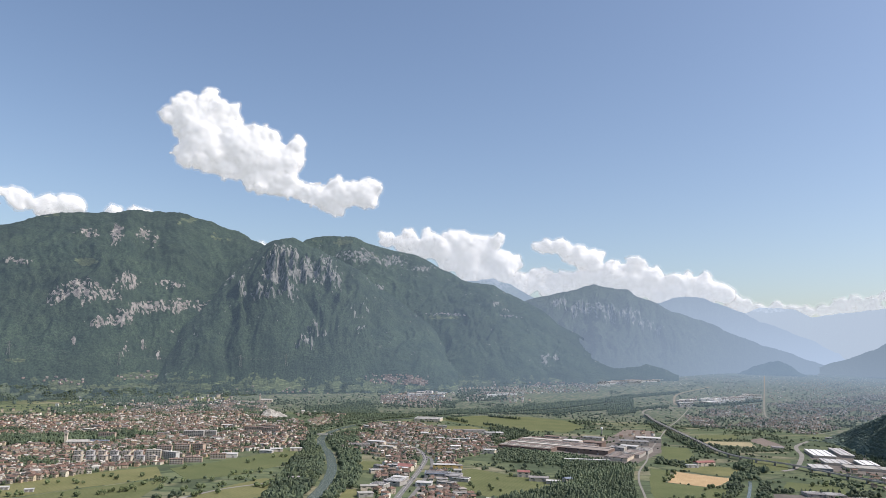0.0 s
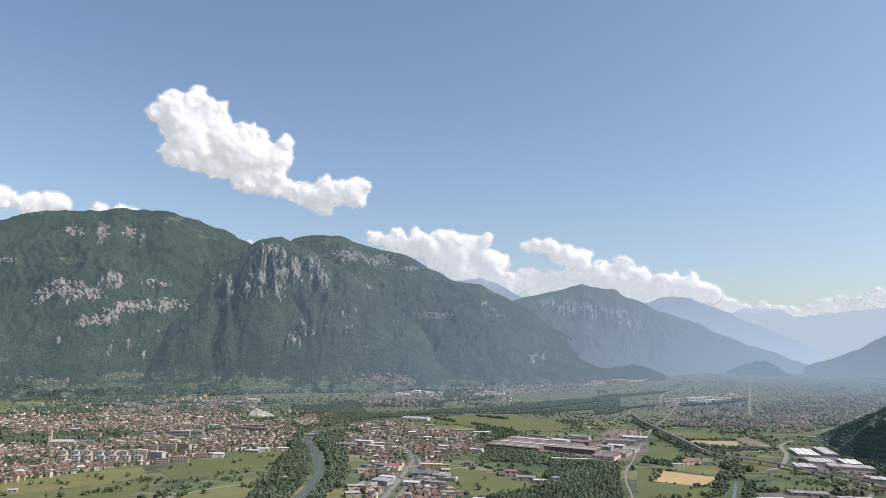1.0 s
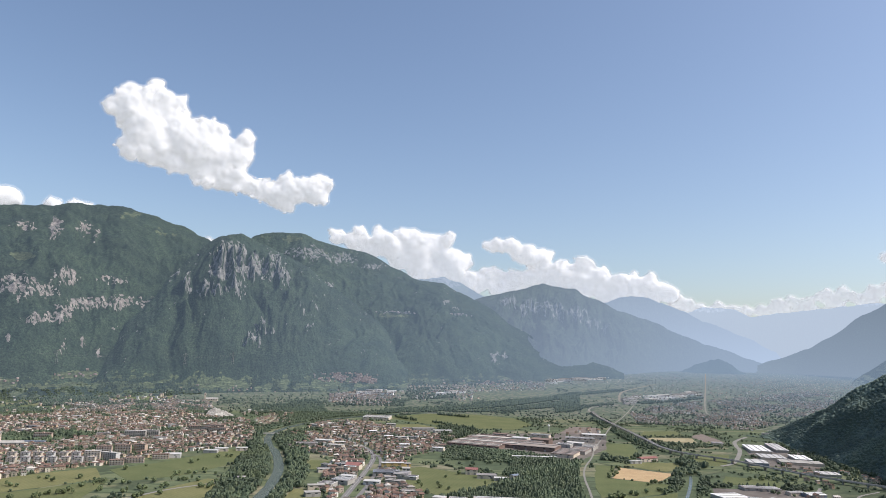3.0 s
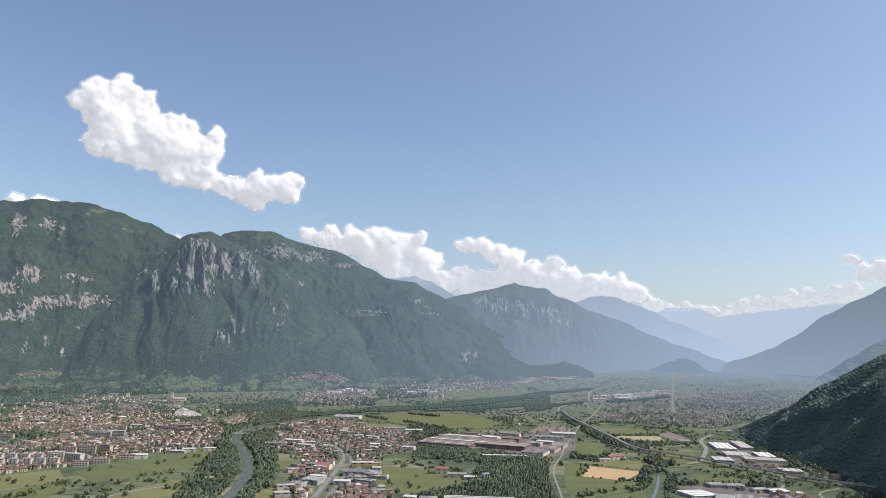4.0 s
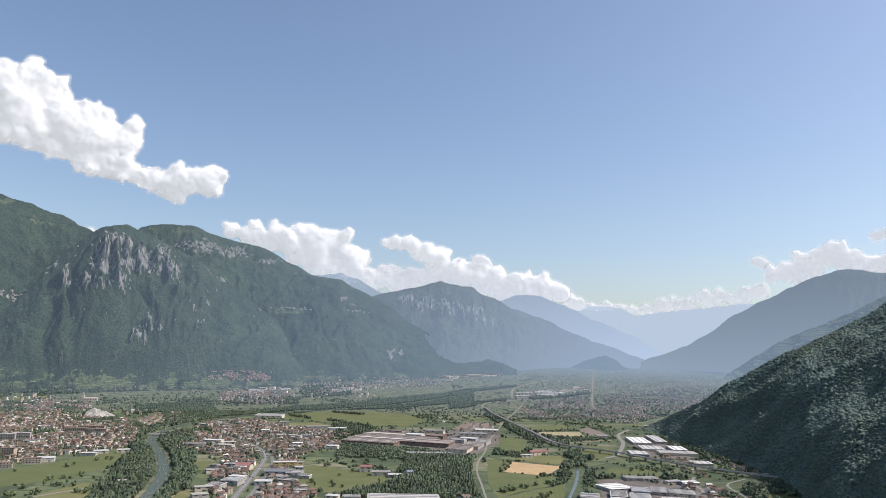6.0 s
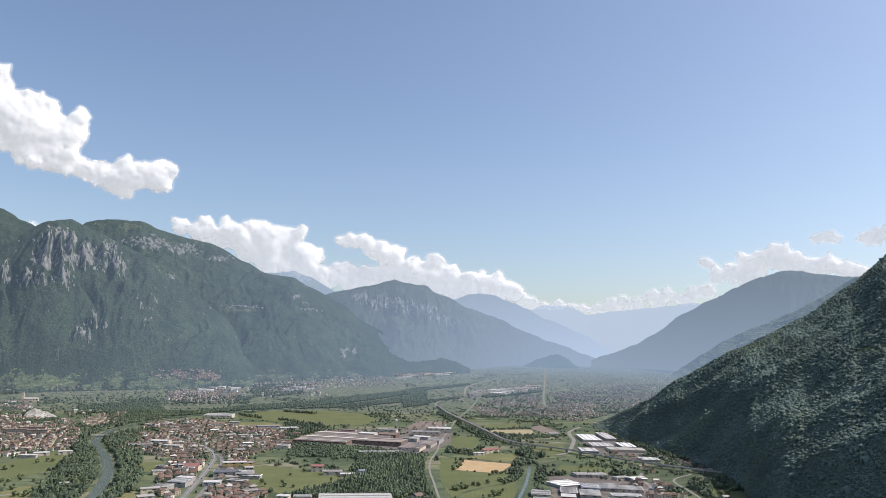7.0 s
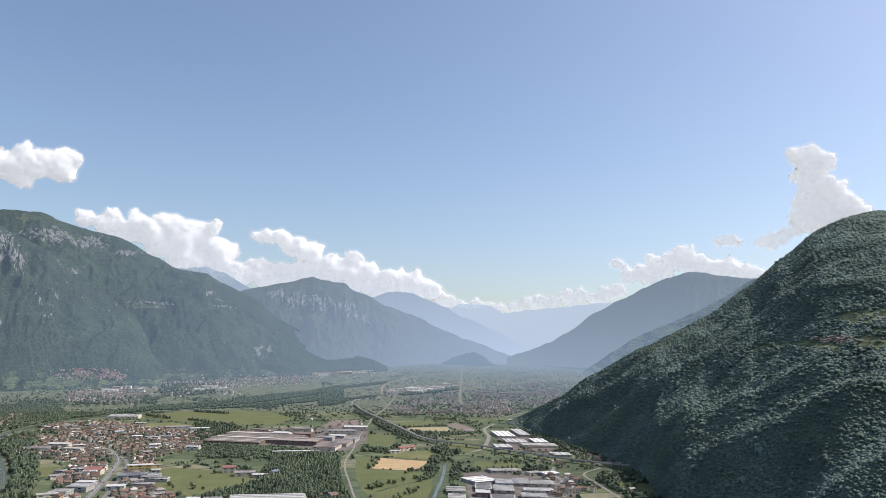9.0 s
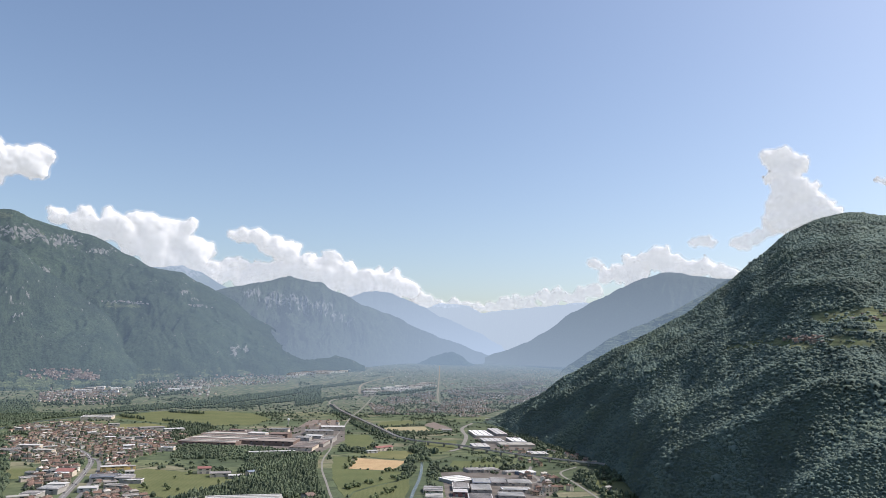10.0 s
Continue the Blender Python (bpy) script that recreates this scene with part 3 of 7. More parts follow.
def spurs(x, y):
    """Sharp-crested spurs with hollows between them."""
    total = 0.0
    for line, high, wide in SPURS:
        best, place = np.full(np.shape(x), 1e9), np.zeros(np.shape(x))
        for k, ((x0, y0), (x1, y1)) in enumerate(zip(line, line[1:])):
            dx, dy = x1 - x0, y1 - y0
            t = np.clip(((x - x0) * dx + (y - y0) * dy) / (dx * dx + dy * dy), 0, 1)
            d = np.hypot(x - x0 - t * dx, y - y0 - t * dy)
            place = np.where(d < best, (k + t) / (len(line) - 1), place)
            best = np.minimum(best, d)
        crest = np.exp(-np.sqrt((best / wide) ** 2 + 0.02)) - 0.5 * np.exp(-((best / (2.6 * wide)) ** 2))
        total = total + high * crest * (0.35 + 0.65 * smooth(0.0, 0.4, place))
    return total


def hill_z(x, y):
    b, r = np.degrees(np.arctan2(x, y)), np.hypot(x, y)
    rc, rf = along(HILL_CREST, b), along(HILL_FOOT, b)
    zc = EYE + rc * np.tan(np.radians(along(HILL_RIDGE, b)))
    s = np.clip((r - rf) / (rc - rf), -0.05, 1.6)
    up = np.clip(s, 0, 1)
    z = zc * (1.22 * up - 0.22 * up * up)
    wx, wy = x + 70 * fbm(x, y, 420, 2, 3), y + 70 * fbm(x, y, 420, 2, 8)
    u, v = 0.80 * wx - 0.60 * wy, 0.60 * wx + 0.80 * wy
    env = np.sin(np.pi * up) ** 0.8 * smooth(0, 120, zc)
    z = z + env * (15 * (fbm(u, v * 0.32, 330, 4, 71, 0.45, True) - 0.5) + 9 * fbm(x, y, 120, 3, 77))
    z = z + smooth(0.0, 0.1, up) * smooth(0, 0.25, 1 - up) * spurs(wx * 0.35 + x * 0.65, wy * 0.35 + y * 0.65)
    bench = np.exp(-(((b - 56) / 5.0) ** 2 + ((s - 0.60) / 0.10) ** 2))
    z = z + bench * 9 * np.clip((0.60 - s) / 0.1, -1.2, 1.2)
    z = np.where(s > 1, zc * (1 - 0.35 * (s - 1)), z)
    return np.where(s < 0, -8.0 + s * 60, z - 4 * (1 - smooth(0, 0.02, s)))


hb = np.concatenate([np.arange(26, 62, 0.16), np.arange(62, 121, 1.0)])
hs = np.linspace(-0.04, 1.5, 230)[:, None]
HB = np.broadcast_to(hb, (230, len(hb)))
HR = along(HILL_FOOT, hb) + hs * (along(HILL_CREST, hb) - along(HILL_FOOT, hb))
HX, HY = spot(HB, HR)
n = Nodes("hill_ground", 0.95, 0.12)
c = n.ramp(n.noise(40, 5), [(0.35, (0.078, 0.106, 0.084)), (0.65, (0.104, 0.132, 0.096))])
g = n.ramp(n.noise(14, 5), [(0.35, (0.100, 0.122, 0.056)), (0.65, (0.165, 0.172, 0.092))])
g = n.mix(0.45, g, n.ramp(n.noise(40, 3, 0.5, (1, 1, 14)), [(0.40, 0.15), (0.60, 0.85)]), "OVERLAY")
n.colour(n.mix(n.attr("grass"), c, g))
m_hill = n.m
HILL_MEADOWS = [(52.8, 3.1, 1.1, 0.46), (55.2, 3.1, 1.7, 0.55), (56.5, 2.5, 1.2, 0.50), (50.4, 1.2, 1.9, 0.40), (53.8, 1.45, 1.9, 0.40), (46.6, 0.9, 1.0, 0.18), (48.3, 1.2, 0.9, 0.18), (54.8, 2.2, 1.2, 0.2)]


def hill_meadow(x, y, z):
    b, e = np.degrees(np.arctan2(x, y)), np.degrees(np.arctan2(z - EYE, np.hypot(x, y)))
    k = np.zeros(np.shape(x))
    for mb, me, wb, we in HILL_MEADOWS + [(51.1, 1.45, 1.3, 0.24)]:
        k = np.maximum(k, np.exp(-((b - mb) / wb) ** 2 - ((e - me) / we) ** 2))
    return smooth(0.44, 0.54, k + 0.34 * fbm(x, y, 42, 3, 90) + 0.10)


HZ = hill_z(HX, HY)
tagged(sheet("hill", HX, HY, HZ, m_hill, grass=hill_meadow(HX, HY, HZ)), "steep wooded hill with a few small meadows", "hill", kind="structure")

# ---- clouds ----
def cloud_body(name, deep):
    n = Nodes(name, 1.0, 0.0)
    n.colour((0.82, 0.82, 0.825))
    n.b.inputs["Subsurface Weight"].default_value = deep
    n.b.inputs["Subsurface Radius"].default_value = (1.0, 1.0, 1.0)
    n.b.inputs["Subsurface Scale"].default_value = 80.0
    # emission added to whiten the cloud's shaded sides
    return n.glow((0.86, 0.88, 0.91), 0.37)


def thin_cloud(name, most, size, least=0.0):
    """The ragged, half-clear edge of a cloud."""
    n = cloud_body(name, 0.0)
    old = n.t.nodes["Material Output"].inputs[0].links[0].from_socket
    clear_, mx = n.t.nodes.new("ShaderNodeBsdfTransparent"), n.t.nodes.new("ShaderNodeMixShader")
    n.link(n.ramp(n.noise(size, 4, 0.55), [(0.34, least), (0.66, most)]), mx.inputs[0])
    n.link(clear_.outputs[0], mx.inputs[1]), n.link(old, mx.inputs[2])
    n.link(mx.outputs[0], n.t.nodes["Material Output"].inputs[0])
    return n.m


m_cloud = cloud_body("cloud", 0.8).m
m_thin = thin_cloud("thin_cloud", 0.62, 160, 0.38)
WISPS = [(thin_cloud("cloud_edge", 0.40, 130), 3.0), (thin_cloud("cloud_veil", 0.22, 110), 10.0)]


def ball(sub):
    bm = bmesh.new()
    bmesh.ops.create_icosphere(bm, subdivisions=sub, radius=1)
    v, f = np.array([p.co[:] for p in bm.verts]), np.array([[q.index for q in p.verts] for p in bm.faces])
    bm.free()
    return v, f


BILLOW, CURL = bpy.data.textures.new("billow", "CLOUDS"), bpy.data.textures.new("curl", "CLOUDS")
BILLOW.noise_scale, BILLOW.noise_depth = 230.0, 1
CURL.noise_scale, CURL.noise_depth = 48.0, 4
BALL2, BALL1 = ball(2), ball(1)


def cloud(cores, r, seed, label, body=None):
    """A cumulus cloud: heaped puffs round its cores (bearing, degrees up, radius in degrees)."""
    g = np.random.default_rng(seed)
    puffs = []
    for b, e, k in cores:
        puffs.append((b, e, 0.0, k))
        for _ in range(14):
            a, q = g.uniform(0, 2 * np.pi), g.uniform(0.55, 1.0)
            w = k * g.uniform(0.28, 0.52) * (1.0 if math.sin(a) > -0.2 else 0.75)
            p = (b + q * k * math.cos(a), e + 0.85 * q * k * math.sin(a), g.uniform(-0.7, 0.4) * k, w)
            puffs.append(p)
            for _ in range(5):
                a2 = g.uniform(0, 2 * np.pi)
                puffs.append((p[0] + p[3] * math.cos(a2) * 0.9, p[1] + p[3] * math.sin(a2) * 0.9, p[2] + g.uniform(-0.6, 0.3) * w, w * g.uniform(0.3, 0.5)))
    vs, fs, base = [], [], 0
    v0, f0 = BALL1
    deg = r * math.pi / 180
    for b, e, d, k in puffs:
        ang = radians(b)
        centre = np.array([r * math.sin(ang) + d * deg * 0.6 * math.sin(ang), r * math.cos(ang) + d * deg * 0.6 * math.cos(ang), EYE + r * math.tan(radians(e))])
        bump = 1 + 0.22 * (perlin(v0[:, 0] * 2.2 + b * 7, v0[:, 1] * 2.2 + v0[:, 2] * 1.7 + e * 5, 5))[:, None]
        w = v0 * bump * (k * deg) * np.array([1, 1, 0.9])
        away = np.array([math.sin(ang), math.cos(ang), 0])
        w = w - np.outer(w @ away, away) * 0.35
        vs.append(w + centre), fs.append(f0 + base)
        base += len(v0)
    def billowing(ob, voxel, swell):
        fuse = ob.modifiers.new("fuse", "REMESH")
        fuse.mode, fuse.voxel_size, fuse.use_smooth_shade = "VOXEL", voxel, True
        melt = ob.modifiers.new("melt", "SMOOTH")
        melt.factor, melt.iterations = 0.7, 30 if max(k for b, e, k in cores) > 1.05 else 12
        for tex, depth, rounds in ((BILLOW, 56.0, 4), (CURL, 17.0, 1)):
            d = ob.modifiers.new("billow", "DISPLACE")
            d.texture, d.strength, d.mid_level, d.texture_coords = tex, depth, 0.45, "GLOBAL"
            ease = ob.modifiers.new("ease", "SMOOTH")
            ease.factor, ease.iterations = 0.6, rounds
        if swell:
            d = ob.modifiers.new("swell", "DISPLACE")
            d.strength, d.mid_level = swell, 0.0

    verts, tris = np.concatenate(vs), np.concatenate(fs)
    ob = new("cloud", raw_mesh("cloud", verts, tris, [body or m_cloud], True))
    billowing(ob, 7.5, -4.0)
    for mat, swell in WISPS:
        edge = new("wisp", ob.data)
        edge.material_slots[0].link = "OBJECT"
        edge.material_slots[0].material = mat
        edge.parent = ob
        tagged(edge, "thin ragged edge of the cloud")
        billowing(edge, 7.5, swell)
    return tagged(ob, label, "cloud", group="cumulus clouds")


cloud([(-20.6, 17.0, 1.5), (-18.6, 17.0, 1.6), (-22.0, 16.8, 0.7), (-19.4, 15.2, 2.1), (-17.2, 14.8, 2.2), (-15.2, 14.5, 2.2), (-14.4, 16.0, 0.9), (-13.0, 14.5, 1.5), (-18.6, 13.7, 1.3), (-17.0, 13.4, 1.1), (-14.8, 13.0, 1.4), (-13.2, 12.5, 1.2), (-12.0, 12.1, 0.9),
       (-10.4, 11.8, 1.2), (-8.6, 12.0, 1.4), (-6.6, 12.1, 1.4), (-9.2, 11.2, 1.0), (-8.7, 10.6, 0.5)], 4800, 1, "large white cumulus cloud trailing down to a low lobe")
cloud([(-33.6, 9.6, 1.1), (-31.4, 9.5, 0.9), (-29.6, 9.2, 0.8), (-28.0, 9.5, 0.8)], 4800, 2, "white cumulus cloud behind the massif's crest")
cloud([(-25.2, 9.3, 0.6), (-23.8, 9.5, 0.6), (-22.9, 9.2, 0.5)], 4800, 3, "small white cloud on the massif's crest")
cloud([(-14.4, 7.7, 0.35)], 4800, 4, "tiny cloud in the saddle between two summits", m_thin)
cloud([(-4.6, 8.6, 0.7), (-2.8, 8.3, 1.0), (-0.8, 8.4, 1.25), (1.3, 8.2, 1.3), (3.2, 8.1, 1.3), (4.7, 7.0, 1.2), (2.4, 6.7, 1.2), (5.0, 6.0, 0.8), (0.5, 7.3, 1.2), (-1.6, 7.8, 1.0), (3.4, 6.2, 1.0), (6.0, 5.4, 0.9)], 4800, 5, "white cumulus bank behind the long spur")
cloud([(7.6, 8.4, 0.5), (8.3, 8.3, 0.7), (9.4, 8.4, 0.8), (10.6, 7.8, 0.85), (11.9, 7.2, 0.95), (13.2, 6.4, 0.95), (12.4, 5.9, 0.9), (14.0, 5.9, 1.0), (15.2, 6.6, 1.0), (16.4, 5.7, 1.0), (17.8, 5.2, 1.0), (19.0, 5.5, 0.95), (20.1, 5.6, 0.9), (21.3, 4.9, 0.8), (18.0, 4.5, 0.9), (20.0, 4.4, 0.9), (8.0, 6.2, 0.8), (7.2, 5.6, 0.9), (9.2, 5.7, 0.8), (10.2, 5.5, 0.8), (11.2, 5.9, 0.8), (13.0, 5.4, 0.9), (15.5, 5.1, 0.9), (17.0, 4.6, 0.9), (8.6, 5.0, 0.9), (6.4, 5.2, 0.8)], 4800, 6,
      "ragged white cumulus bank over the second range")
cloud([(22.3, 4.3, 0.5), (23.1, 4.1, 0.45), (24.0, 3.7, 0.35), (25.2, 3.8, 0.4), (26.2, 3.6, 0.35), (28.2, 3.7, 0.35), (29.3, 3.9, 0.45), (30.3, 4.2, 0.5), (31.3, 4.1, 0.55), (32.4, 4.4, 0.6), (33.4, 4.6, 0.6), (34.4, 4.4, 0.6), (35.3, 4.7, 0.6), (36.2, 4.9, 0.6), (31.0, 3.6, 0.5), (33.0, 3.8, 0.6), (35.0, 4.0, 0.6)] + [(b, 3.45, 0.4) for b in np.arange(21.6, 36, 0.8)], 4850, 7, "thin pale cloud bank above snowy peaks", m_thin)
cloud([(37.2, 6.2, 0.6), (38.2, 6.4, 0.8), (39.4, 6.8, 0.9), (40.4, 7.2, 0.9), (41.4, 7.4, 0.95), (42.4, 7.0, 0.8), (43.4, 6.7, 0.8), (44.4, 6.9, 0.8), (45.4, 6.4, 0.7), (46.4, 6.0, 0.7), (39.5, 6.0, 0.9), (42.5, 6.1, 0.9)], 4800, 8, "white cumulus over the eastern range")
cloud([(36.1, 7.15, 0.28), (36.5, 7.0, 0.3), (36.9, 6.8, 0.25)], 4800, 12, "small slanting wisp of white cloud", m_thin)
cloud([(43.9, 8.6, 0.4), (44.5, 8.7, 0.5), (45.1, 8.55, 0.35)], 4800, 9, "single small puff of cloud", m_thin)
cloud([(46.9, 8.5, 0.5), (47.6, 8.7, 0.6), (48.4, 9.0, 0.55), (49.2, 9.6, 0.6)], 4800, 13, "small white cloud beside the towering cumulus", m_thin)
cloud([(49.8, 14.3, 1.0), (50.9, 14.2, 0.95), (50.2, 13.2, 1.1), (50.7, 12.2, 1.15), (50.4, 11.2, 1.15), (51.4, 11.0, 1.3), (51.0, 10.2, 1.3), (52.6, 10.2, 1.1), (50.0, 10.0, 1.0), (51.6, 12.0, 0.9), (49.6, 10.6, 0.8)], 4800, 10, "towering white cumulus behind the near hill")
cloud([(56.1, 12.5, 0.28), (56.6, 12.3, 0.3), (57.0, 11.7, 0.4), (57.4, 11.3, 0.5)], 4800, 11, "small cloud fragment over the near hill", m_thin)


# ---- the valley: water, roads and fields ----
def spline(points, step=12.0):
    """Evenly walked points on a smooth line through the given ones."""
    p = np.array(points, float)
    p = np.concatenate([[2 * p[0] - p[1]], p, [2 * p[-1] - p[-2]]])
    out = []
    for k in range(1, len(p) - 2):
        m = max(2, int(np.hypot(*(p[k + 1] - p[k])) / step))
        t = np.linspace(0, 1, m, endpoint=False)[:, None]
        a, b, c, d = p[k - 1], p[k], p[k + 1], p[k + 2]
        out.append(0.5 * (2 * b + (c - a) * t + (2 * a - 5 * b + 4 * c - d) * t**2 + (3 * b - a - 3 * c + d) * t**3))
    return np.concatenate(out + [p[-2][None]])


OPEN = []  # fields kept open
BLOCKED = []  # lines and discs kept clear of houses and trees


def ribbon(name, points, width, mat, lift, label, category, keep=0.0, wobble=0.0, kind="structure"):
    c = spline(points)
    d = np.gradient(c, axis=0)
    d /= np.hypot(d[:, 0], d[:, 1])[:, None]
    nrm = np.stack([-d[:, 1], d[:, 0]], 1)
    w = width / 2 * (1 + wobble * fbm(np.arange(len(c)) * 12.0, np.zeros(len(c)), 60, 3, 5))[:, None]
    left, right = c + nrm * w, c - nrm * w
    X, Y = np.stack([right[:, 0], left[:, 0]], 1), np.stack([right[:, 1], left[:, 1]], 1)
    ob = sheet(name, X, Y, floor_z(X, Y) + lift, mat)
    BLOCKED.append((c, width / 2 + keep))
    return tagged(ob, label, category, kind=kind)


def patch(name, corners, mat, lift, label, category="field", wobble=4.0):
    """A field with slightly wavering edges, a thin body of its own standing on the floor."""
    p = np.array(corners, float)
    if category == "field":
        OPEN.append(corners)
    edge = []
    for k in range(len(p)):
        a, b = p[k], p[(k + 1) % len(p)]
        m = max(2, int(np.hypot(*(b - a)) / 9))
        t = np.linspace(0, 1, m, endpoint=False)[:, None]
        edge.append(a + (b - a) * t)
    e = np.concatenate(edge)
    e = e + wobble * 0.5 * np.stack([fbm(e[:, 0], e[:, 1], 40, 2, 4), fbm(e[:, 0], e[:, 1], 40, 2, 6)], 1)
    bm = bmesh.new()
    z = floor_z(e[:, 0], e[:, 1]) + lift
    top = [bm.verts.new((x, y, h)) for (x, y), h in zip(e, z)]
    f = bm.faces.new(top)
    low = [bm.verts.new((x, y, h - lift - 0.5)) for (x, y), h in zip(e, z)]
    for k in range(len(top)):
        bm.faces.new((top[k], low[k], low[k - 1], top[k - 1]))
    bmesh.ops.triangulate(bm, faces=[f])
    bmesh.ops.recalc_face_normals(bm, faces=bm.faces)
    return tagged(part(name, bm, mat), label, category, kind="structure")


RIVER = [(-170, 700), (-176, 900), (-180, 1038), (-180, 1097), (-180, 1186), (-188, 1319), (-208, 1447), (-232, 1560), (-262, 1663), (-285, 1831), (-259, 2035), (-166, 2255), (48, 2490), (482, 2740), (684, 2870)]
ribbon("river", RIVER, 18, m_water, 0.35, "calm grey-green river between wooded banks", "river", 3, 0.16)
MAIN = [(-75, 700), (-68, 900), (-64, 1054), (-59, 1097), (-51, 1172), (-39, 1286), (-28, 1410), (-24, 1510), (-38, 1612), (-66, 1697), (-118, 1812), (-190, 1930)]
ribbon("road_main", MAIN, 10, m_asphalt, 0.5, "wide grey asphalt main road through the village", "road", 4)
ribbon("road_main_line", MAIN, 0.5, m_paint, 0.56, "white painted line along the main road", "road marking")
ribbon("road_service", [(-42, 1080), (-30, 1172), (-18, 1290), (-9, 1390), (-12, 1500), (-26, 1545)], 7, m_asphalt, 0.48, "narrower service road beside the main road", "road", 2)
ribbon("road_side", [(-24, 1520), (30, 1560), (110, 1610), (150, 1660)], 7, m_asphalt, 0.46, "grey side street", "road", 2)
ribbon("road_long", [(957, 2774), (742, 2337), (600, 1980), (495, 1709), (445, 1560), (393, 1425), (360, 1310), (335, 1190), (312, 1080), (290, 960)], 3.6, m_pale, 0.45, "pale straight country road along the fields", "road", 4)
ribbon("road_white", [(1680, 3740), (1632, 3629), (1427, 3176), (1300, 2900), (1196, 2668), (1160, 2560), (1180, 2480)], 5.5, m_pale, 0.9, "long straight pale avenue through the far town", "road", 4)
ribbon("road_curved", [(925, 2830), (938, 2893), (997, 3046), (1087, 3146), (1235, 3276)], 9, m_pale, 0.9, "pale curving far road", "road", 3)
ribbon("road_far_street", [(1060, 2420), (1130, 2330), (1180, 2240), (1225, 2190)], 8, m_pale, 0.5, "pale street at the edge of the far town", "road", 3)
ribbon("canal", [(360, 880), (401, 982), (435, 1056), (491, 1165), (540, 1270), (572, 1345)], 5.5, m_water, 0.5, "narrow canal lined with bushes", "canal", 4)
ribbon("canal_upper", [(690, 1470), (735, 1510), (802, 1620), (860, 1730), (890, 1810), (935, 1905), (1021, 2016)], 10, m_pale, 0.5, "broad pale curving road by the industrial sheds", "road", 4)
ribbon("road_farm", [(-420, 985), (-370, 1050), (-330, 1130), (-285, 1180), (-240, 1225)], 6, m_pale, 0.45, "pale farm road between meadows", "road", 2)
ribbon("road_sheds", [(560, 1130), (640, 1085), (690, 1100), (720, 1180), (760, 1240)], 6, m_pale, 0.45, "dusty road among the near sheds", "road", 2)
ribbon("road_hillfoot", [(700, 940), (740, 1060), (775, 1160), (850, 1215)], 4.5, m_pale, 0.45, "pale lane at the foot of the wooded hill", "road", 2)

patch("field_wheat", [(410, 1306), (464, 1427), (548, 1362), (476, 1266)], m_wheat, 0.3, "ripe golden wheat field")
patch("field_green", [(372, 1285), (424, 1460), (458, 1440), (404, 1300), (474, 1258), (500, 1250), (445, 1165), (402, 1140), (355, 1103), (328, 1060), (345, 1180)], m_green, 0.25, "deep green field beside the country road")
patch("field_lower", [(350, 1090), (405, 1133), (450, 1160), (480, 1180), (440, 1085), (395, 1000), (310, 1000)], m_meadow, 0.25, "light green meadow along the canal")
patch("field_north", [(470, 1530), (552, 1808), (612, 1798), (580, 1650), (520, 1530)], m_green, 0.25, "green field between farm and railway")
patch("field_stubble", [(680, 1889), (722, 1955), (836, 1955), (807, 1853)], m_straw, 0.25, "pale stubble field")
patch("field_tilled", [(850, 2005), (918, 2075), (896, 1881), (842, 1880)], m_tilled, 0.25, "bare brown tilled field")
patch("field_beyond", [(700, 2000), (760, 2110), (860, 2130), (850, 2040), (740, 1975)], m_meadow, 0.2, "meadow before the far town")
patch("field_farm", [(478, 1450), (540, 1390), (600, 1420), (600, 1500), (520, 1500)], m_hay, 0.2, "yellowish grass round the farm")
patch("field_long", [(-1, 2360), (146, 2525), (313, 2531), (423, 2428), (448, 2224), (360, 2067), (202, 2083), (94, 2209)], m_meadow, 0.3, "long bright meadow before the river woods")
patch("field_village", [(-60, 1970), (-24, 2110), (92, 2170), (152, 2071), (60, 1940)], m_hay, 0.3, "dry meadow behind the village")
patch("field_left", [(-690, 1040), (-632, 1155), (-587, 1225), (-500, 1318), (-450, 1215), (-480, 1180), (-560, 1080), (-600, 1020)], m_hay, 0.25, "wide yellow-green meadow below the old town")
patch("field_mown", [(-600, 1000), (-560, 1070), (-470, 1175), (-435, 1190), (-420, 1046), (-410, 960)], m_meadow, 0.28, "freshly mown striped meadow")
patch("field_left_green", [(-470, 1300), (-404, 1405), (-333, 1560), (-282, 1560), (-276, 1400), (-332, 1265), (-405, 1200)], m_green, 0.25, "green meadow with scattered bushes")
patch("field_town_edge", [(-345, 1490), (-330, 1575), (-285, 1572), (-280, 1440)], m_meadow, 0.3, "bright meadow at the town's edge")
patch("field_left_low", [(-380, 1010), (-320, 1175), (-288, 1235), (-258, 1220), (-250, 1060), (-260, 980)], m_hay, 0.22, "olive meadow by the river trees")
patch("field_middle", [(30, 1355), (66, 1395), (149, 1320), (227, 1298), (176, 1195), (93, 1110), (34, 1205)], m_meadow, 0.25, "light green meadow among hedges")
patch("field_bank", [(-150, 1345), (-145, 1450), (-105, 1440), (-112, 1340)], m_meadow, 0.25, "small meadow by the river")
patch("field_bank_low", [(-150, 1020), (-140, 1160), (-100, 1170), (-85, 1040), (-90, 960)], m_hay, 0.22, "rough grass between river and road")
patch("field_hillfoot", [(742, 1005), (800, 1085), (842, 1040), (820, 985), (760, 930)], m_meadow, 0.25, "green meadow at the wooded hill's foot")
patch("field_viaduct", [(600, 1275), (640, 1350), (715, 1305), (690, 1225)], m_green, 0.22, "rough green field under the viaduct")
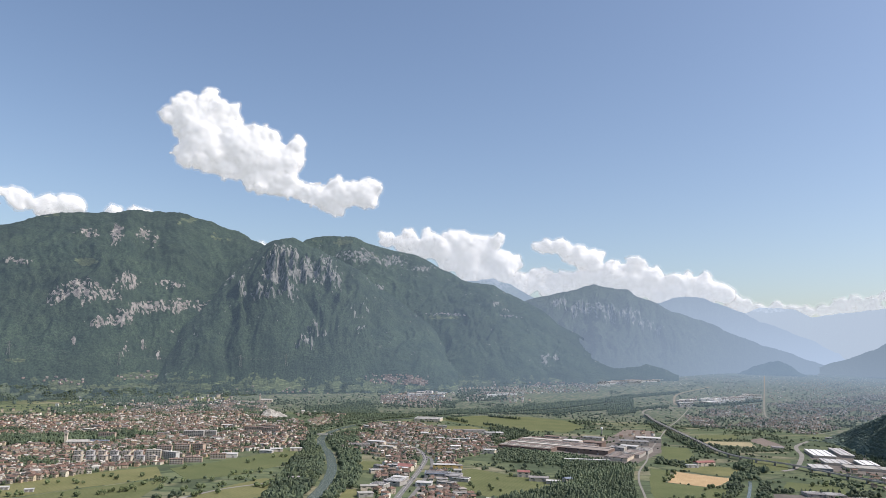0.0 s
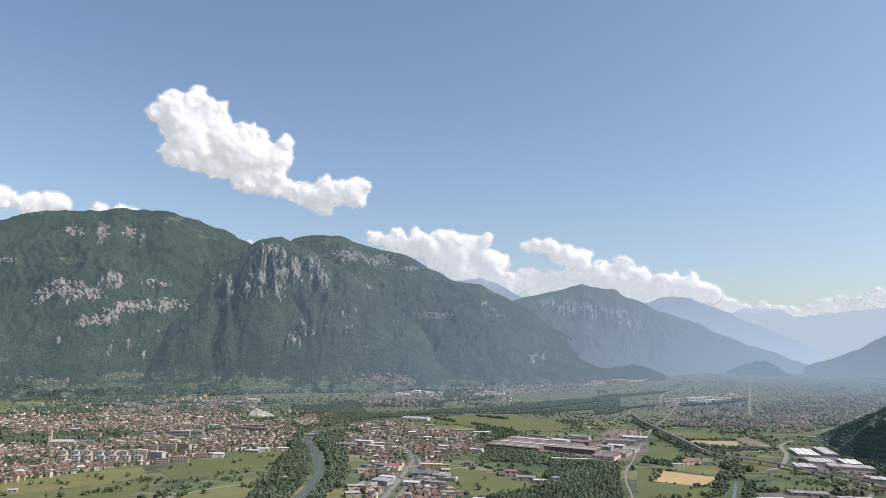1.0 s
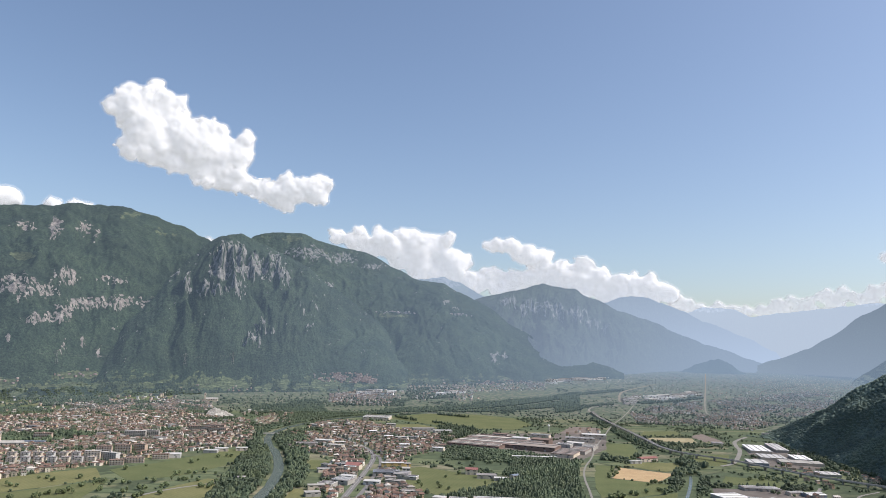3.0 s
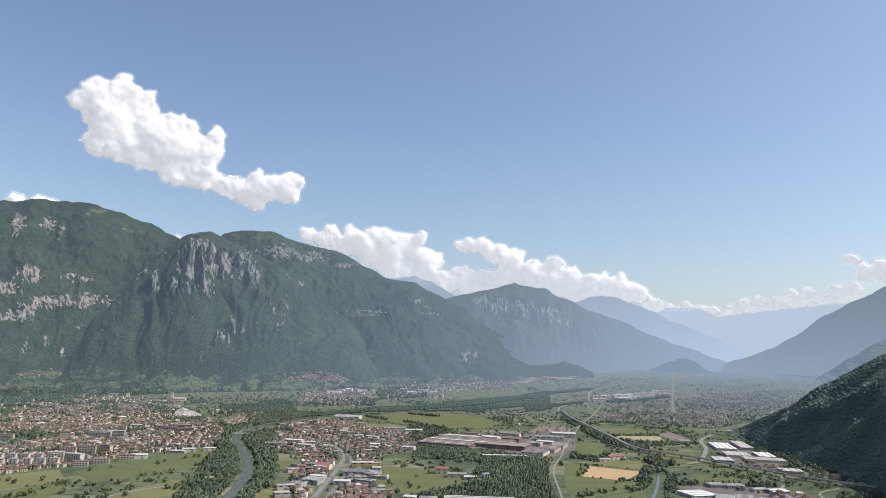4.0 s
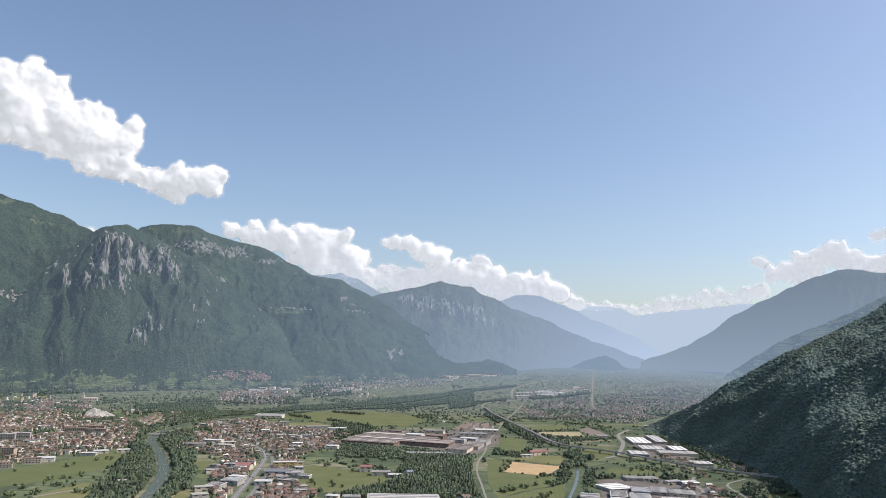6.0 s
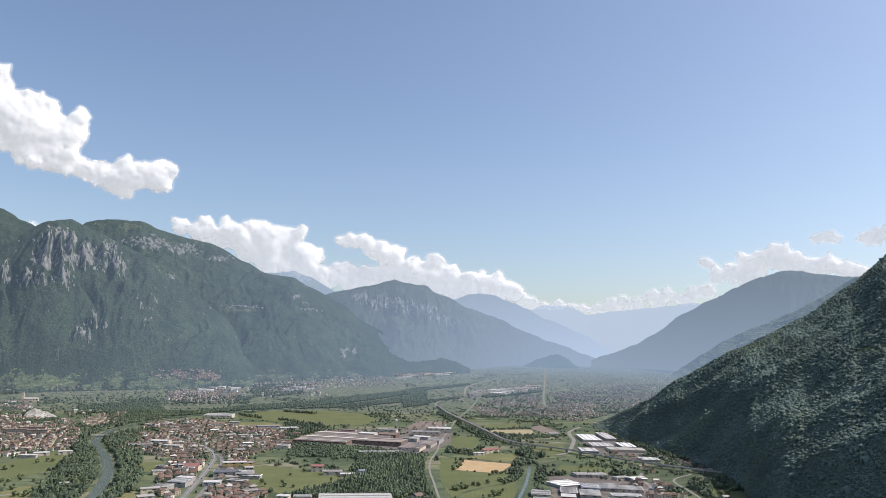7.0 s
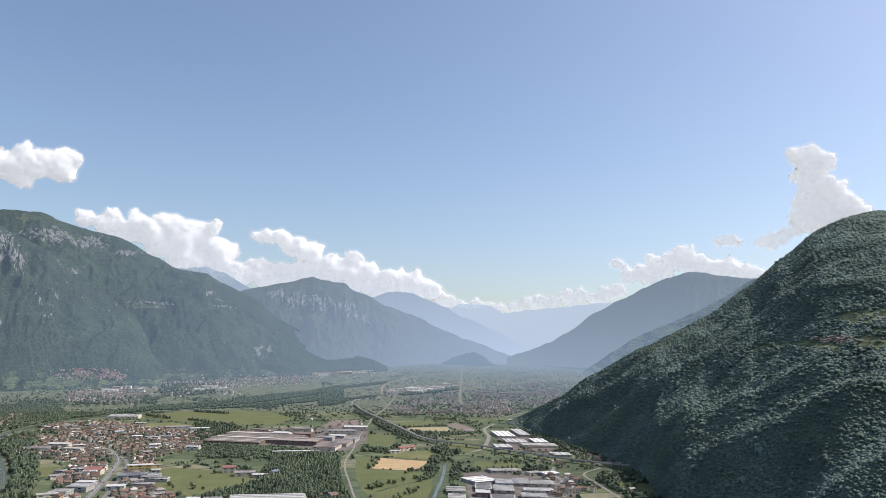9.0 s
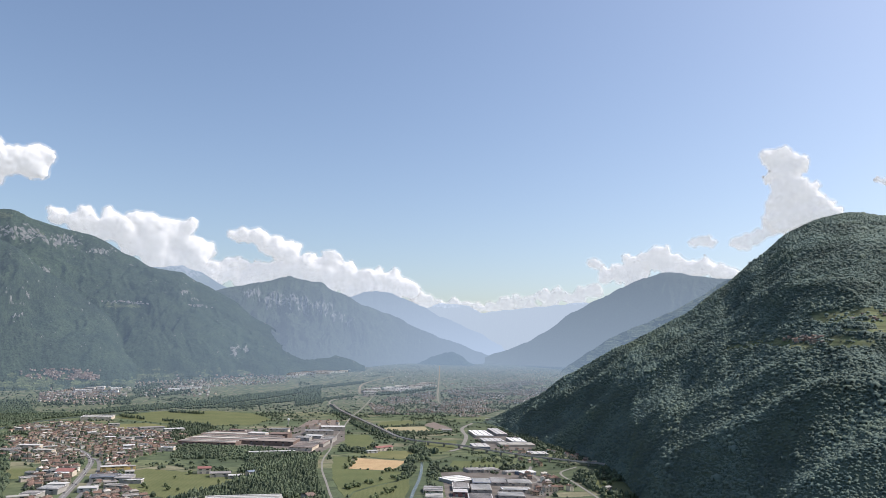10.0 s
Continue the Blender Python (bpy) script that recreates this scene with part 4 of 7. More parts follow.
patch("field_railway", [(640, 1480), (700, 1470), (790, 1640), (700, 1640)], m_meadow, 0.22, "meadow beside the broad road")
patch("yard_factory", [(330, 1500), (385, 1475), (520, 1700), (600, 1960), (520, 2010), (240, 1960), (140, 1700)], m_yard, 0.15, "worn works yard round the old factory", "yard")
patch("yard_sheds", [(455, 975), (500, 1080), (560, 1225), (705, 1215), (720, 1130), (660, 1000), (560, 930)], m_yard, 0.15, "dusty yard among the near sheds", "yard")
patch("yard_upper", [(790, 1500), (900, 1800), (985, 1840), (1000, 1720), (900, 1450), (850, 1440)], m_yard, 0.15, "paved yard round the upper sheds", "yard")
patch("yard_station", [(480, 2010), (560, 2200), (640, 2180), (590, 1985)], m_tilled, 0.15, "gravel yard of a switching station", "yard")


def quarry(x, y, turn, wide, deep, high):
    """A quarried spur: a steep broken rock face in front, falling off gently behind and to one side."""
    U, V = np.meshgrid(np.linspace(-1, 1, 60), np.linspace(0, 1, 40))
    top = high * np.clip(1 - np.abs(U + 0.25) ** 1.6 * np.where(U > -0.25, 0.75, 1.9), 0.0, 1)
    Z = top * smooth(0.0, 0.22, V) * (1 - smooth(0.45, 1.0, V)) + 1.5 * fbm(U * 30, V * 22, 8, 4, 19) * smooth(0, 0.1, V) * (1 - smooth(0.8, 1, V))
    c, k = math.cos(radians(turn)), math.sin(radians(turn))
    px, py = U * wide / 2, V * deep
    X, Y = x + px * c - py * k, y + px * k + py * c
    bare = (1 - smooth(0.20, 0.27, V + 0.07 * fbm(U * 30, V * 20, 7, 3, 5))) * smooth(-0.72, -0.55, U + 0.15 * fbm(U * 20, V * 30, 6, 3, 9))
    tagged(sheet("quarry", X, Y, floor_z(X, Y) + np.maximum(Z, 0) - 1.0, m_quarry, rock=bare, grass=0 * U), "bare pale quarry face below the old town", "quarry", kind="structure")
    BLOCKED.append((np.array([[x - k * q, y + c * q] for q in np.linspace(0, deep * 0.6, 4)]), wide * 0.45))


m_quarry = slope("quarry_rock", (0.045, 0.065, 0.040), (0.085, 0.105, 0.060), (0.26, 0.24, 0.21), (0.55, 0.52, 0.47), (0.10, 0.12, 0.06))
quarry(-515, 2275, 13, 96, 130, 23)

patch("yard_white", [(-19, 3112), (45, 3160), (59, 3100), (0, 3027)], m_bright, 1.2, "white gravel yard at the mountain's foot", "yard", 8)
patch("yard_bare", [(-160, 3035), (-19, 3112), (-26, 2952), (-141, 2916)], m_yard, 1.0, "bare earth yard at the mountain's foot", "yard", 14)
OPEN.append([(377, 3050), (728, 3142), (699, 2982), (397, 2904)])


# ---- sheds and large buildings ----
def shed(name, x, y, length, depth, height, turn, roof, wall, label, category="factory hall", strips=0, gable=0.0, strip_mat=None, doors=2, saw=0, wide=1.4, tall=0.8):
    """A hall: walls, an overhanging roof slab or a low gable, roof lights and doors, each a part."""
    top = new(name)
    top.matrix_world = pose(x, y, float(floor_z(x, y)), 0, 0, turn)
    tagged(top, label if len(label.split()) > 4 else label + " on a worn yard", category)
    L, D = length / 2, depth / 2
    part("wall", box(bmesh.new(), -L, -D, -0.5, L, D, height), wall, top)
    bm = bmesh.new()
    if saw:
        k = depth / saw
        for i in range(saw):
            y0 = -D + i * k
            vs = [bm.verts.new(p) for p in ((-L, y0, height), (L, y0, height), (L, y0 + k, height), (-L, y0 + k, height), (-L, y0 + k * 0.85, height + k * 0.35), (L, y0 + k * 0.85, height + k * 0.35))]
            for q in ((0, 1, 5, 4), (4, 5, 2, 3), (0, 4, 3), (1, 2, 5)):
                bm.faces.new([vs[j] for j in q])
    else:
        o, g = 0.5, gable * depth / 2
        prof = [(-D - o, height), (0, height + g), (D + o, height), (D + o, height + 0.6), (0, height + g + 0.6), (-D - o, height + 0.6)]
        a, b = [bm.verts.new((-L - o, p, q)) for p, q in prof], [bm.verts.new((L + o, p, q)) for p, q in prof]
        for i in range(6):
            bm.faces.new((a[i], a[i - 1], b[i - 1], b[i]))
        bm.faces.new(a), bm.faces.new(b[::-1])
        bmesh.ops.recalc_face_normals(bm, faces=bm.faces)
    r = part("roof", bm, roof, top)
    for i in range(strips):
        y0 = -D + depth * (i + 0.5) / strips
        z = height + 0.6 + gable * (D - abs(y0))
        part("roof_light", box(bmesh.new(), -L * 0.94, y0 - wide, z - 0.3, L * 0.94, y0 + wide, z + tall), strip_mat or m_white, r)
    for i in range(doors):
        px = -L + length * (i + 0.5) / doors
        part("door", box(bmesh.new(), px - 2, -D - 0.12, 0, px + 2, -D + 0.02, min(4.2, height * 0.7)), m_grey, top)
    for i in range(max(2, int(length / 14))):
        px = -L + length * (i + 0.2) / max(2, int(length / 14))
        part("window", box(bmesh.new(), px, -D - 0.1, height * 0.72, px + 5, -D + 0.02, height * 0.9), m_glass, top)
    BLOCKED.append((np.array([[x + math.cos(radians(turn)) * q, y + math.sin(radians(turn)) * q] for q in np.linspace(-L, L, max(2, int(length / 8)))]), D + 3))
    return top


FT = -27.5
m_light = plain("roof_light_sheet", (0.56, 0.52, 0.455), 0.6, 0.3, 0.12, 12, 2)
m_works = plain("works_roofing", (0.225, 0.175, 0.150), 0.8, 0.25, 0.25, 25, 2)
ux, uy = math.cos(radians(FT)), math.sin(radians(FT))
# works roofing made lighter: its sunlit look is put into the base colour
m_sunlit_tan = plain("sunlit_works_roofing", (0.300, 0.255, 0.222), 0.8, 0.25, 0.2, 25, 2)
for k, (ln, dp, rf, st, broad, off) in enumerate([(130, 40, m_brown, 2, 3.2, 0), (214, 38, m_works, 1, 7.0, 2), (200, 44, m_brown, 2, 1.6, 4), (200, 36, m_works, 1, 6.5, 0), (186, 44, m_sunlit_tan, 1, 3.0, 8)]):
    q = 24 + k * 43
    shed("factory_hall", 139 + ux * (ln / 2 + off) - uy * q, 1706 + uy * (ln / 2 + off) + ux * q, ln, dp, 6.5 + (k % 2) * 1.0, FT, rf, m_brown,
         ("long brown-roofed factory hall with pale roof-light strips", "long tan-roofed factory hall with one dark strip")[rf == m_sunlit_tan], strips=st, gable=0.05, doors=5, wide=broad, tall=1.2, strip_mat=m_brown if rf == m_sunlit_tan else m_light)
shed("factory_hall", 352, 1668, 88, 62, 10, FT, m_sunlit_tan, m_brown, "tall brown steel factory hall", strips=1, strip_mat=m_grey, gable=0.04)
shed("factory_hall", 398, 1592, 50, 92, 7, FT, m_works, m_cream, "brown workshop with a ribbed roof", strips=5, strip_mat=m_concrete)
shed("factory_hall", 440, 1640, 40, 84, 7, FT, m_works, m_concrete, "brownish flat-roofed workshop", strips=4, strip_mat=m_light)
shed("factory_hall", 330, 1790, 42, 30, 12, FT, m_white, m_cream, "bright cream-roofed works building")
shed("factory_hall", 380, 1770, 44, 40, 12, FT, m_brown, m_brown, "brown works building with a dark roof", gable=0.1)
shed("factory_hall", 181, 1056, 104, 44, 8, -8, m_concrete, m_cream, "broad grey-roofed hall in front of the poplars", strips=4, strip_mat=m_white, wide=2.0)
shed("workshop", 108, 1078, 26, 16, 6, -8, m_grey, m_concrete, "grey workshop beside the broad hall", "workshop", strips=2)
shed("workshop", 82, 1092, 18, 14, 5, -20, m_white, m_cream, "small white workshop at the meadow's edge", "workshop")
shed("barn", 276, 1070, 14, 20, 5, 20, m_brown, m_concrete, "small brown barn among the poplars", "barn", gable=0.3)
shed("factory_hall", 425, 1722, 34, 30, 8, FT, m_white, m_concrete, "pale-roofed works building by the yard", strips=2, strip_mat=m_grey)
shed("factory_hall", 476, 1690, 30, 60, 8, FT, m_grey, m_concrete, "ribbed grey workshop by the country road", strips=5, strip_mat=m_light)
shed("factory_hall", 404, 1900, 50, 24, 8, FT, m_grey, m_cream, "grey works building behind the factory", strips=2)
shed("workshop", 300, 1905, 40, 18, 7, FT, m_brown, m_concrete, "brown workshop behind the factory", "workshop", gable=0.2)
shed("store_shed", 312, 1531, 96, 9, 4, -3, m_white, m_white, "long low white-roofed store shed", "shed", doors=6)
shed("factory_hall", 492, 1836, 72, 30, 9, -12, m_grey, m_cream, "pale-striped workshop hall", strips=3)
shed("warehouse", 548, 1905, 62, 34, 11, -12, m_white, m_cream, "white flat-roofed warehouse", "warehouse")
shed("factory_hall", 455, 1740, 40, 26, 9, FT, m_white, m_concrete, "small white-roofed works building")
shed("warehouse", -30, 2290, 80, 70, 9, -8, m_white, m_cream, "white-roofed warehouse beside the meadow", "warehouse", strips=4, strip_mat=m_concrete)
shed("warehouse", 100, 1990, 60, 24, 8, 10, m_grey, m_concrete, "grey warehouse with a flat roof", "warehouse")
shed("warehouse", 150, 1950, 48, 20, 8, 10, m_white, m_concrete, "pale warehouse near the poplars", "warehouse")
shed("sports_hall", -57, 1352, 26, 24, 8, -14, m_red, m_cream, "hall with a bright red roof", "hall", gable=0.35)
shed("shop_building", 14, 1385, 42, 14, 8, 4, m_white, m_yellow, "long shop building with yellow cladding", "shop", doors=3)
shed("shop_building", 36, 1392, 24, 12, 6, 10, m_grey, m_yellow, "small grey-roofed building with yellow walls", "shop")
shed("warehouse", 2, 1292, 44, 30, 8, -3, m_blue, m_concrete, "dark blue-grey flat-roofed warehouse", "warehouse", strips=3, strip_mat=m_grey)
shed("warehouse", 30, 1276, 26, 34, 8, -12, m_grey, m_concrete, "grey warehouse with a flat roof", "warehouse", strips=2)
shed("market_hall", -20, 1208, 26, 18, 6, -8, m_white, m_white, "bright white-roofed market hall", "hall")
shed("workshop", -68, 1214, 30, 30, 7, -20, m_grey, m_concrete, "grey workshop with rows of roof lights", "workshop", strips=5)
shed("workshop", -90, 1180, 24, 26, 7, -20, m_white, m_concrete, "pale workshop beside the main road", "workshop", strips=3, strip_mat=m_grey)
shed("workshop", -62, 1252, 26, 16, 6, -20, m_white, m_concrete, "low pale workshop", "workshop")
shed("school", -140, 1690, 40, 20, 9, -15, m_white, m_cream, "pale school building with a flat roof", "school")
shed("workshop", -175, 1640, 46, 22, 8, 10, m_concrete, m_concrete, "grey concrete-roofed workshop", "workshop", strips=3, strip_mat=m_grey)
shed("workshop", -110, 1620, 36, 18, 8, -22, m_concrete, m_cream, "grey workshop among village houses", "workshop")
shed("farm_building", 156, 1322, 22, 16, 9, -5, m_red, m_cream, "square farmhouse with a reddish roof", "farmhouse", gable=0.3)
shed("farm_building", 178, 1284, 34, 16, 6, -8, m_grey, m_cream, "long grey-roofed farm barn", "barn", gable=0.25)
shed("farm_building", 200, 1262, 24, 14, 5, -8, m_white, m_concrete, "low pale farm shed", "barn")
shed("farm_building", 228, 1284, 14, 12, 6, 25, m_blue, m_cream, "small bluish-roofed farm shed", "barn", gable=0.3)
shed("farm_building", 552, 1518, 46, 14, 7, 22, m_red, m_cream, "long farmhouse with a red tiled roof", "farmhouse", gable=0.4, doors=4)
shed("farm_building", 516, 1487, 24, 9, 5, 10, m_white, m_white, "low white farm shed", "barn")
shed("farm_building", 38, 1332, 14, 12, 7, 0, m_concrete, m_white, "white farmhouse at the meadow's edge", "farmhouse", gable=0.3)
shed("farm_building", -236, 1226, 18, 9, 5, 15, m_grey, m_concrete, "grey riverside shed", "barn", gable=0.3)
# near sheds
def sheds(rows):
    for x, y, ln, dp, ht, tn, rf, wl, st, gb, lb in rows:
        shed("industrial_shed", x, y, ln, dp, ht * 0.55, tn, rf, wl, lb, "industrial shed", strips=st, gable=gb, strip_mat=m_grey if rf == m_white else m_white)


sheds([
    (622, 1219, 28, 26, 8, -4, m_grey, m_concrete, 2, 0.0, "dark grey shed behind the yard"), (652, 1212, 32, 26, 8, -4, m_grey, m_cream, 3, 0.0, "ribbed grey shed behind the yard"),
    (549, 1135, 46, 44, 9, 12, m_bright, m_concrete, 3, 0.0, "broad pinkish-white roof with many steps"), (577, 1100, 30, 40, 10, -24, m_blue, m_concrete, 7, 0.0, "dark shed with pale roof-light ribs"),
    (552, 1053, 32, 46, 9, -24, m_concrete, m_concrete, 6, 0.0, "pale ribbed factory shed"), (611, 1102, 27, 46, 8, -24, m_grey, m_concrete, 5, 0.0, "grey ribbed shed among the yards"),
    (640, 1084, 42, 34, 8, -24, m_concrete, m_cream, 4, 0.0, "long pale-grey ribbed shed"), (527, 1076, 26, 44, 9, -24, m_white, m_concrete, 5, 0.0, "white-ribbed shed with a stepped roof"),
])
sheds([
    (503, 1028, 22, 24, 12, -24, m_white, m_red, 0, 0.0, "white-topped building with deep red walls"), (516, 985, 36, 42, 9, -24, m_white, m_concrete, 6, 0.0, "large white ribbed shed"),
    (603, 1030, 46, 18, 8, -20, m_bright, m_cream, 3, 0.0, "low white shed beside dark trees"), (475, 1068, 30, 36, 7, -24, m_grey, m_cream, 3, 0.1, "grey shed with a low gable"),
    (703, 1166, 32, 22, 8, 10, m_bright, m_blue, 2, 0.15, "white and blue shed with a curved front"), (680, 1180, 30, 14, 7, 10, m_grey, m_cream, 2, 0.1, "low grey shed with a pale front"),
    (455, 1018, 26, 30, 7, -24, m_concrete, m_cream, 3, 0.0, "pale concrete shed near the canal"), (572, 990, 40, 30, 8, -24, m_grey, m_concrete, 5, 0.0, "wide grey shed with roof lights"),
    (760, 1000, 12, 10, 8, 10, m_concrete, m_cream, 0, 0.3, "small house at the meadow"), (866, 1062, 13, 11, 9, 0, m_grey, m_cream, 0, 0.3, "lone house at the wooded hill's foot")])
for x, y, ln, dp, ht, tn, rf, wl, st, lb in [
        (905, 1735, 120, 46, 9, 73, m_bright, m_cream, 3, "long white-roofed upper shed"), (972, 1765, 140, 28, 9, 73, m_white, m_concrete, 2, "long narrow white shed under the hill"),
        (868, 1600, 66, 52, 8, 73, m_white, m_cream, 4, "white-roofed upper shed with grey roof lights"), (890, 1522, 46, 84, 8, 73, m_concrete, m_cream, 2, "broad concrete-roofed shed"),
        (930, 1590, 76, 34, 8, 73, m_bright, m_concrete, 2, "pale shed beside the wooded slope"), (788, 1512, 56, 38, 9, 73, m_white, m_blue, 2, "white building with bluish walls"),
        (864, 1384, 40, 40, 6, 73, m_white, m_concrete, 3, "white shed beside the viaduct"), (850, 1830, 34, 26, 8, 73, m_grey, m_cream, 1, "grey upper shed at the road's bend"),
        (1109, 2045, 44, 18, 14, -20, m_concrete, m_concrete, 0, "grey office block under the wooded hill")]:
    shed("industrial_shed", x, y, ln, dp, ht * 0.65, tn, rf, wl, lb, "industrial shed", strips=st, strip_mat=m_grey, wide=1.0, tall=0.5)
g = np.random.default_rng(21)
for (x0, y0), (x1, y1), count in (((960, 2850), (1330, 2990), 34), ((740, 3330), (1080, 3540), 30), ((180, 3020), (420, 3110), 10), ((-160, 2960), (40, 3030), 8)):
    for _ in range(count):
        t, o = g.uniform(), g.uniform(-60, 60)
        w = g.choice(3)
        shed("far_shed", x0 + (x1 - x0) * t + o * 0.3, y0 + (y1 - y0) * t + o, g.uniform(26, 75), g.uniform(14, 26), g.uniform(6, 9), g.uniform(-14, 8), (m_bright, m_white, m_grey)[w], (m_bright, m_white)[w % 2],
             "distant pale industrial shed", "industrial shed", doors=1, strips=int(g.integers(0, 2)), strip_mat=m_grey)


for i in range(52):
    x, y = (g.uniform(-200, 130), g.uniform(1550, 2100)) if i < 24 else (g.uniform(-110, 60), g.uniform(1090, 1500)) if i < 38 else (g.uniform(-900, -350), g.uniform(1450, 2350))
    if np.min(np.hypot(*(spline(MAIN) - (x, y)).T)) < 26 or np.min(np.hypot(*(spline(RIVER) - (x, y)).T)) < 40:
        continue
    shed("trade_building", x, y, g.uniform(14, 32), g.uniform(9, 16), g.uniform(5, 8), g.uniform(-30, 20), (m_white, m_bright, m_grey, m_concrete)[int(g.integers(0, 4))], (m_cream, m_concrete)[i % 2],
         "flat-roofed trade building among the houses", "trade building", doors=1, strips=int(g.integers(0, 3)), strip_mat=m_grey)


def apartment(x, y, length, storeys, turn, wall, roof, label):
    top = new("apartment_block")
    top.matrix_world = pose(x, y, float(floor_z(x, y)), 0, 0, turn)
    tagged(top, label if len(label.split()) > 4 else label + " with rows of windows", "apartment block", group="apartment blocks")
    h, L, D = storeys * 3.1, length / 2, 5.5
    part("wall", box(bmesh.new(), -L, -D, -0.5, L, D, h), wall, top)
    r = part("roof", box(bmesh.new(), -L - 0.6, -D - 0.6, h, L + 0.6, D + 0.6, h + 0.5), roof, top)
    part("stair_head", box(bmesh.new(), -2, -2, h + 0.5, 2, 2, h + 2.6), wall, r)
    per = int(length / 4.5)
    for s in range(storeys):
        part("balcony", box(bmesh.new(), -L + 1, -D - 1.2, s * 3.1 + 0.2, L - 1, -D, s * 3.1 + 1.1), m_concrete, top)
        for i in range(per):
            px = -L + length * (i + 0.5) / per
            part("window", box(bmesh.new(), px - 0.8, -D - 0.08, s * 3.1 + 1.2, px + 0.8, -D + 0.02, s * 3.1 + 2.7), m_glass, top)
    BLOCKED.append((np.array([[x, y]]), L + 2))
    return top


m_ochre = plain("ochre_render", (0.48, 0.37, 0.29), 0.85)
for k in range(7):
    copyable = [(m_cream, "cream apartment block with balconies"), (m_white, "white apartment block with balconies")][k % 2]
    apartment(-668 + k * 21, 1372 + k * 3, 13, 5, 8, copyable[0], m_grey, copyable[1])
    apartment(-650 + k * 21, 1335 + k * 4, 13, 4, 8, copyable[0], m_grey, copyable[1])
for x, y, ln, st, tn, wl, lb in [(-534, 1388, 26, 6, 14, m_cream, "tall cream apartment block"), (-505, 1394, 34, 5, -20, m_white, "modern white and grey block"), (-520, 1500, 30, 5, 10, m_ochre, "ochre apartment block"),
                                 (-490, 1512, 24, 5, -14, m_ochre, "ochre apartment block"), (-545, 1470, 28, 5, 10, m_ochre, "ochre apartment block"), (-455, 1380, 30, 3, 14, m_ochre, "ochre terrace of flats"), (-425, 1428, 30, 3, 14, m_ochre, "ochre terrace of flats"),
                                 (-478, 1352, 24, 3, 14, m_ochre, "ochre terrace of flats"), (-575, 1730, 46, 5, 4, m_concrete, "grey apartment slab"), (-545, 1745, 36, 5, 4, m_concrete, "grey apartment slab"), (-744, 1652, 36, 5, 6, m_ochre, "brown hospital wing"),
                                 (-470, 1880, 50, 4, -6, m_ochre, "reddish apartment slab"), (-420, 1860, 46, 4, -6, m_ochre, "reddish apartment slab"), (-440, 1920, 50, 4, -6, m_ochre, "reddish apartment slab")]:
    apartment(x, y, ln, st, tn, wl, m_brown if wl == m_ochre else m_concrete, lb)
shed("hall", -409, 1450, 30, 22, 7, 10, m_white, m_white, "bright white-roofed hall at the town's edge", "hall")
shed("hall", -338, 1545, 26, 16, 6, 10, m_white, m_cream, "white-roofed shed at the town's edge", "hall")
shed("hall", -300, 1560, 24, 14, 6, 10, m_white, m_cream, "white-roofed shed at the town's edge", "hall")
shed("hall", -742, 1588, 60, 14, 6, 10, m_blue, m_concrete, "long low bluish-roofed hall", "hall")
shed("greenhouse", -590, 1075, 12, 8, 4, 20, m_white, m_white, "small white greenhouse", "greenhouse")
shed("greenhouse", -632, 1085, 12, 10, 4, 20, m_white, m_white, "small white greenhouse", "greenhouse")


def church(x, y, turn):
    top = new("church")
    top.matrix_world = pose(x, y, float(floor_z(x, y)), 0, 0, turn)
    tagged(top, "pale stone church with a tall square bell tower", "church")
    part("nave", box(bmesh.new(), 0, -7, -0.5, 42, 7, 9), m_cream, top)
    bm = bmesh.new()
    vs = [bm.verts.new(p) for p in ((-0.6, -7.8, 9), (42.6, -7.8, 9), (42.6, 7.8, 9), (-0.6, 7.8, 9), (-0.6, 0, 13), (42.6, 0, 13))]
    for q in ((0, 1, 5, 4), (2, 3, 4, 5), (0, 4, 3), (1, 2, 5), (3, 2, 1, 0)):
        bm.faces.new([vs[j] for j in q])
    part("roof", bm, m_concrete, top)
    t = part("bell_tower", box(bmesh.new(), -6, -3, -0.5, 0, 3, 27), m_cream, top)
    bm = bmesh.new()
    bmesh.ops.create_cone(bm, segments=4, radius1=4.4, radius2=0.1, depth=6, cap_ends=True, matrix=Matrix.Translation((-3, 0, 30)) @ Matrix.Rotation(radians(45), 4, "Z"))
    part("spire", bm, m_grey, t)
    for sx in (-4.2, -1.8):
        part("bell_opening", box(bmesh.new(), sx - 0.6, -3.1, 21, sx + 0.6, -2.9, 25), m_glass, t)
    for i in range(5):
        part("window", box(bmesh.new(), 4 + i * 8, -7.1, 4, 6 + i * 8, -6.95, 7.5), m_glass, top)
    BLOCKED.append((np.array([[x, y], [x + 20, y + 4], [x + 38, y + 8]]), 14))


church(-776, 1540, 12)
church(-655, 2680, 5)


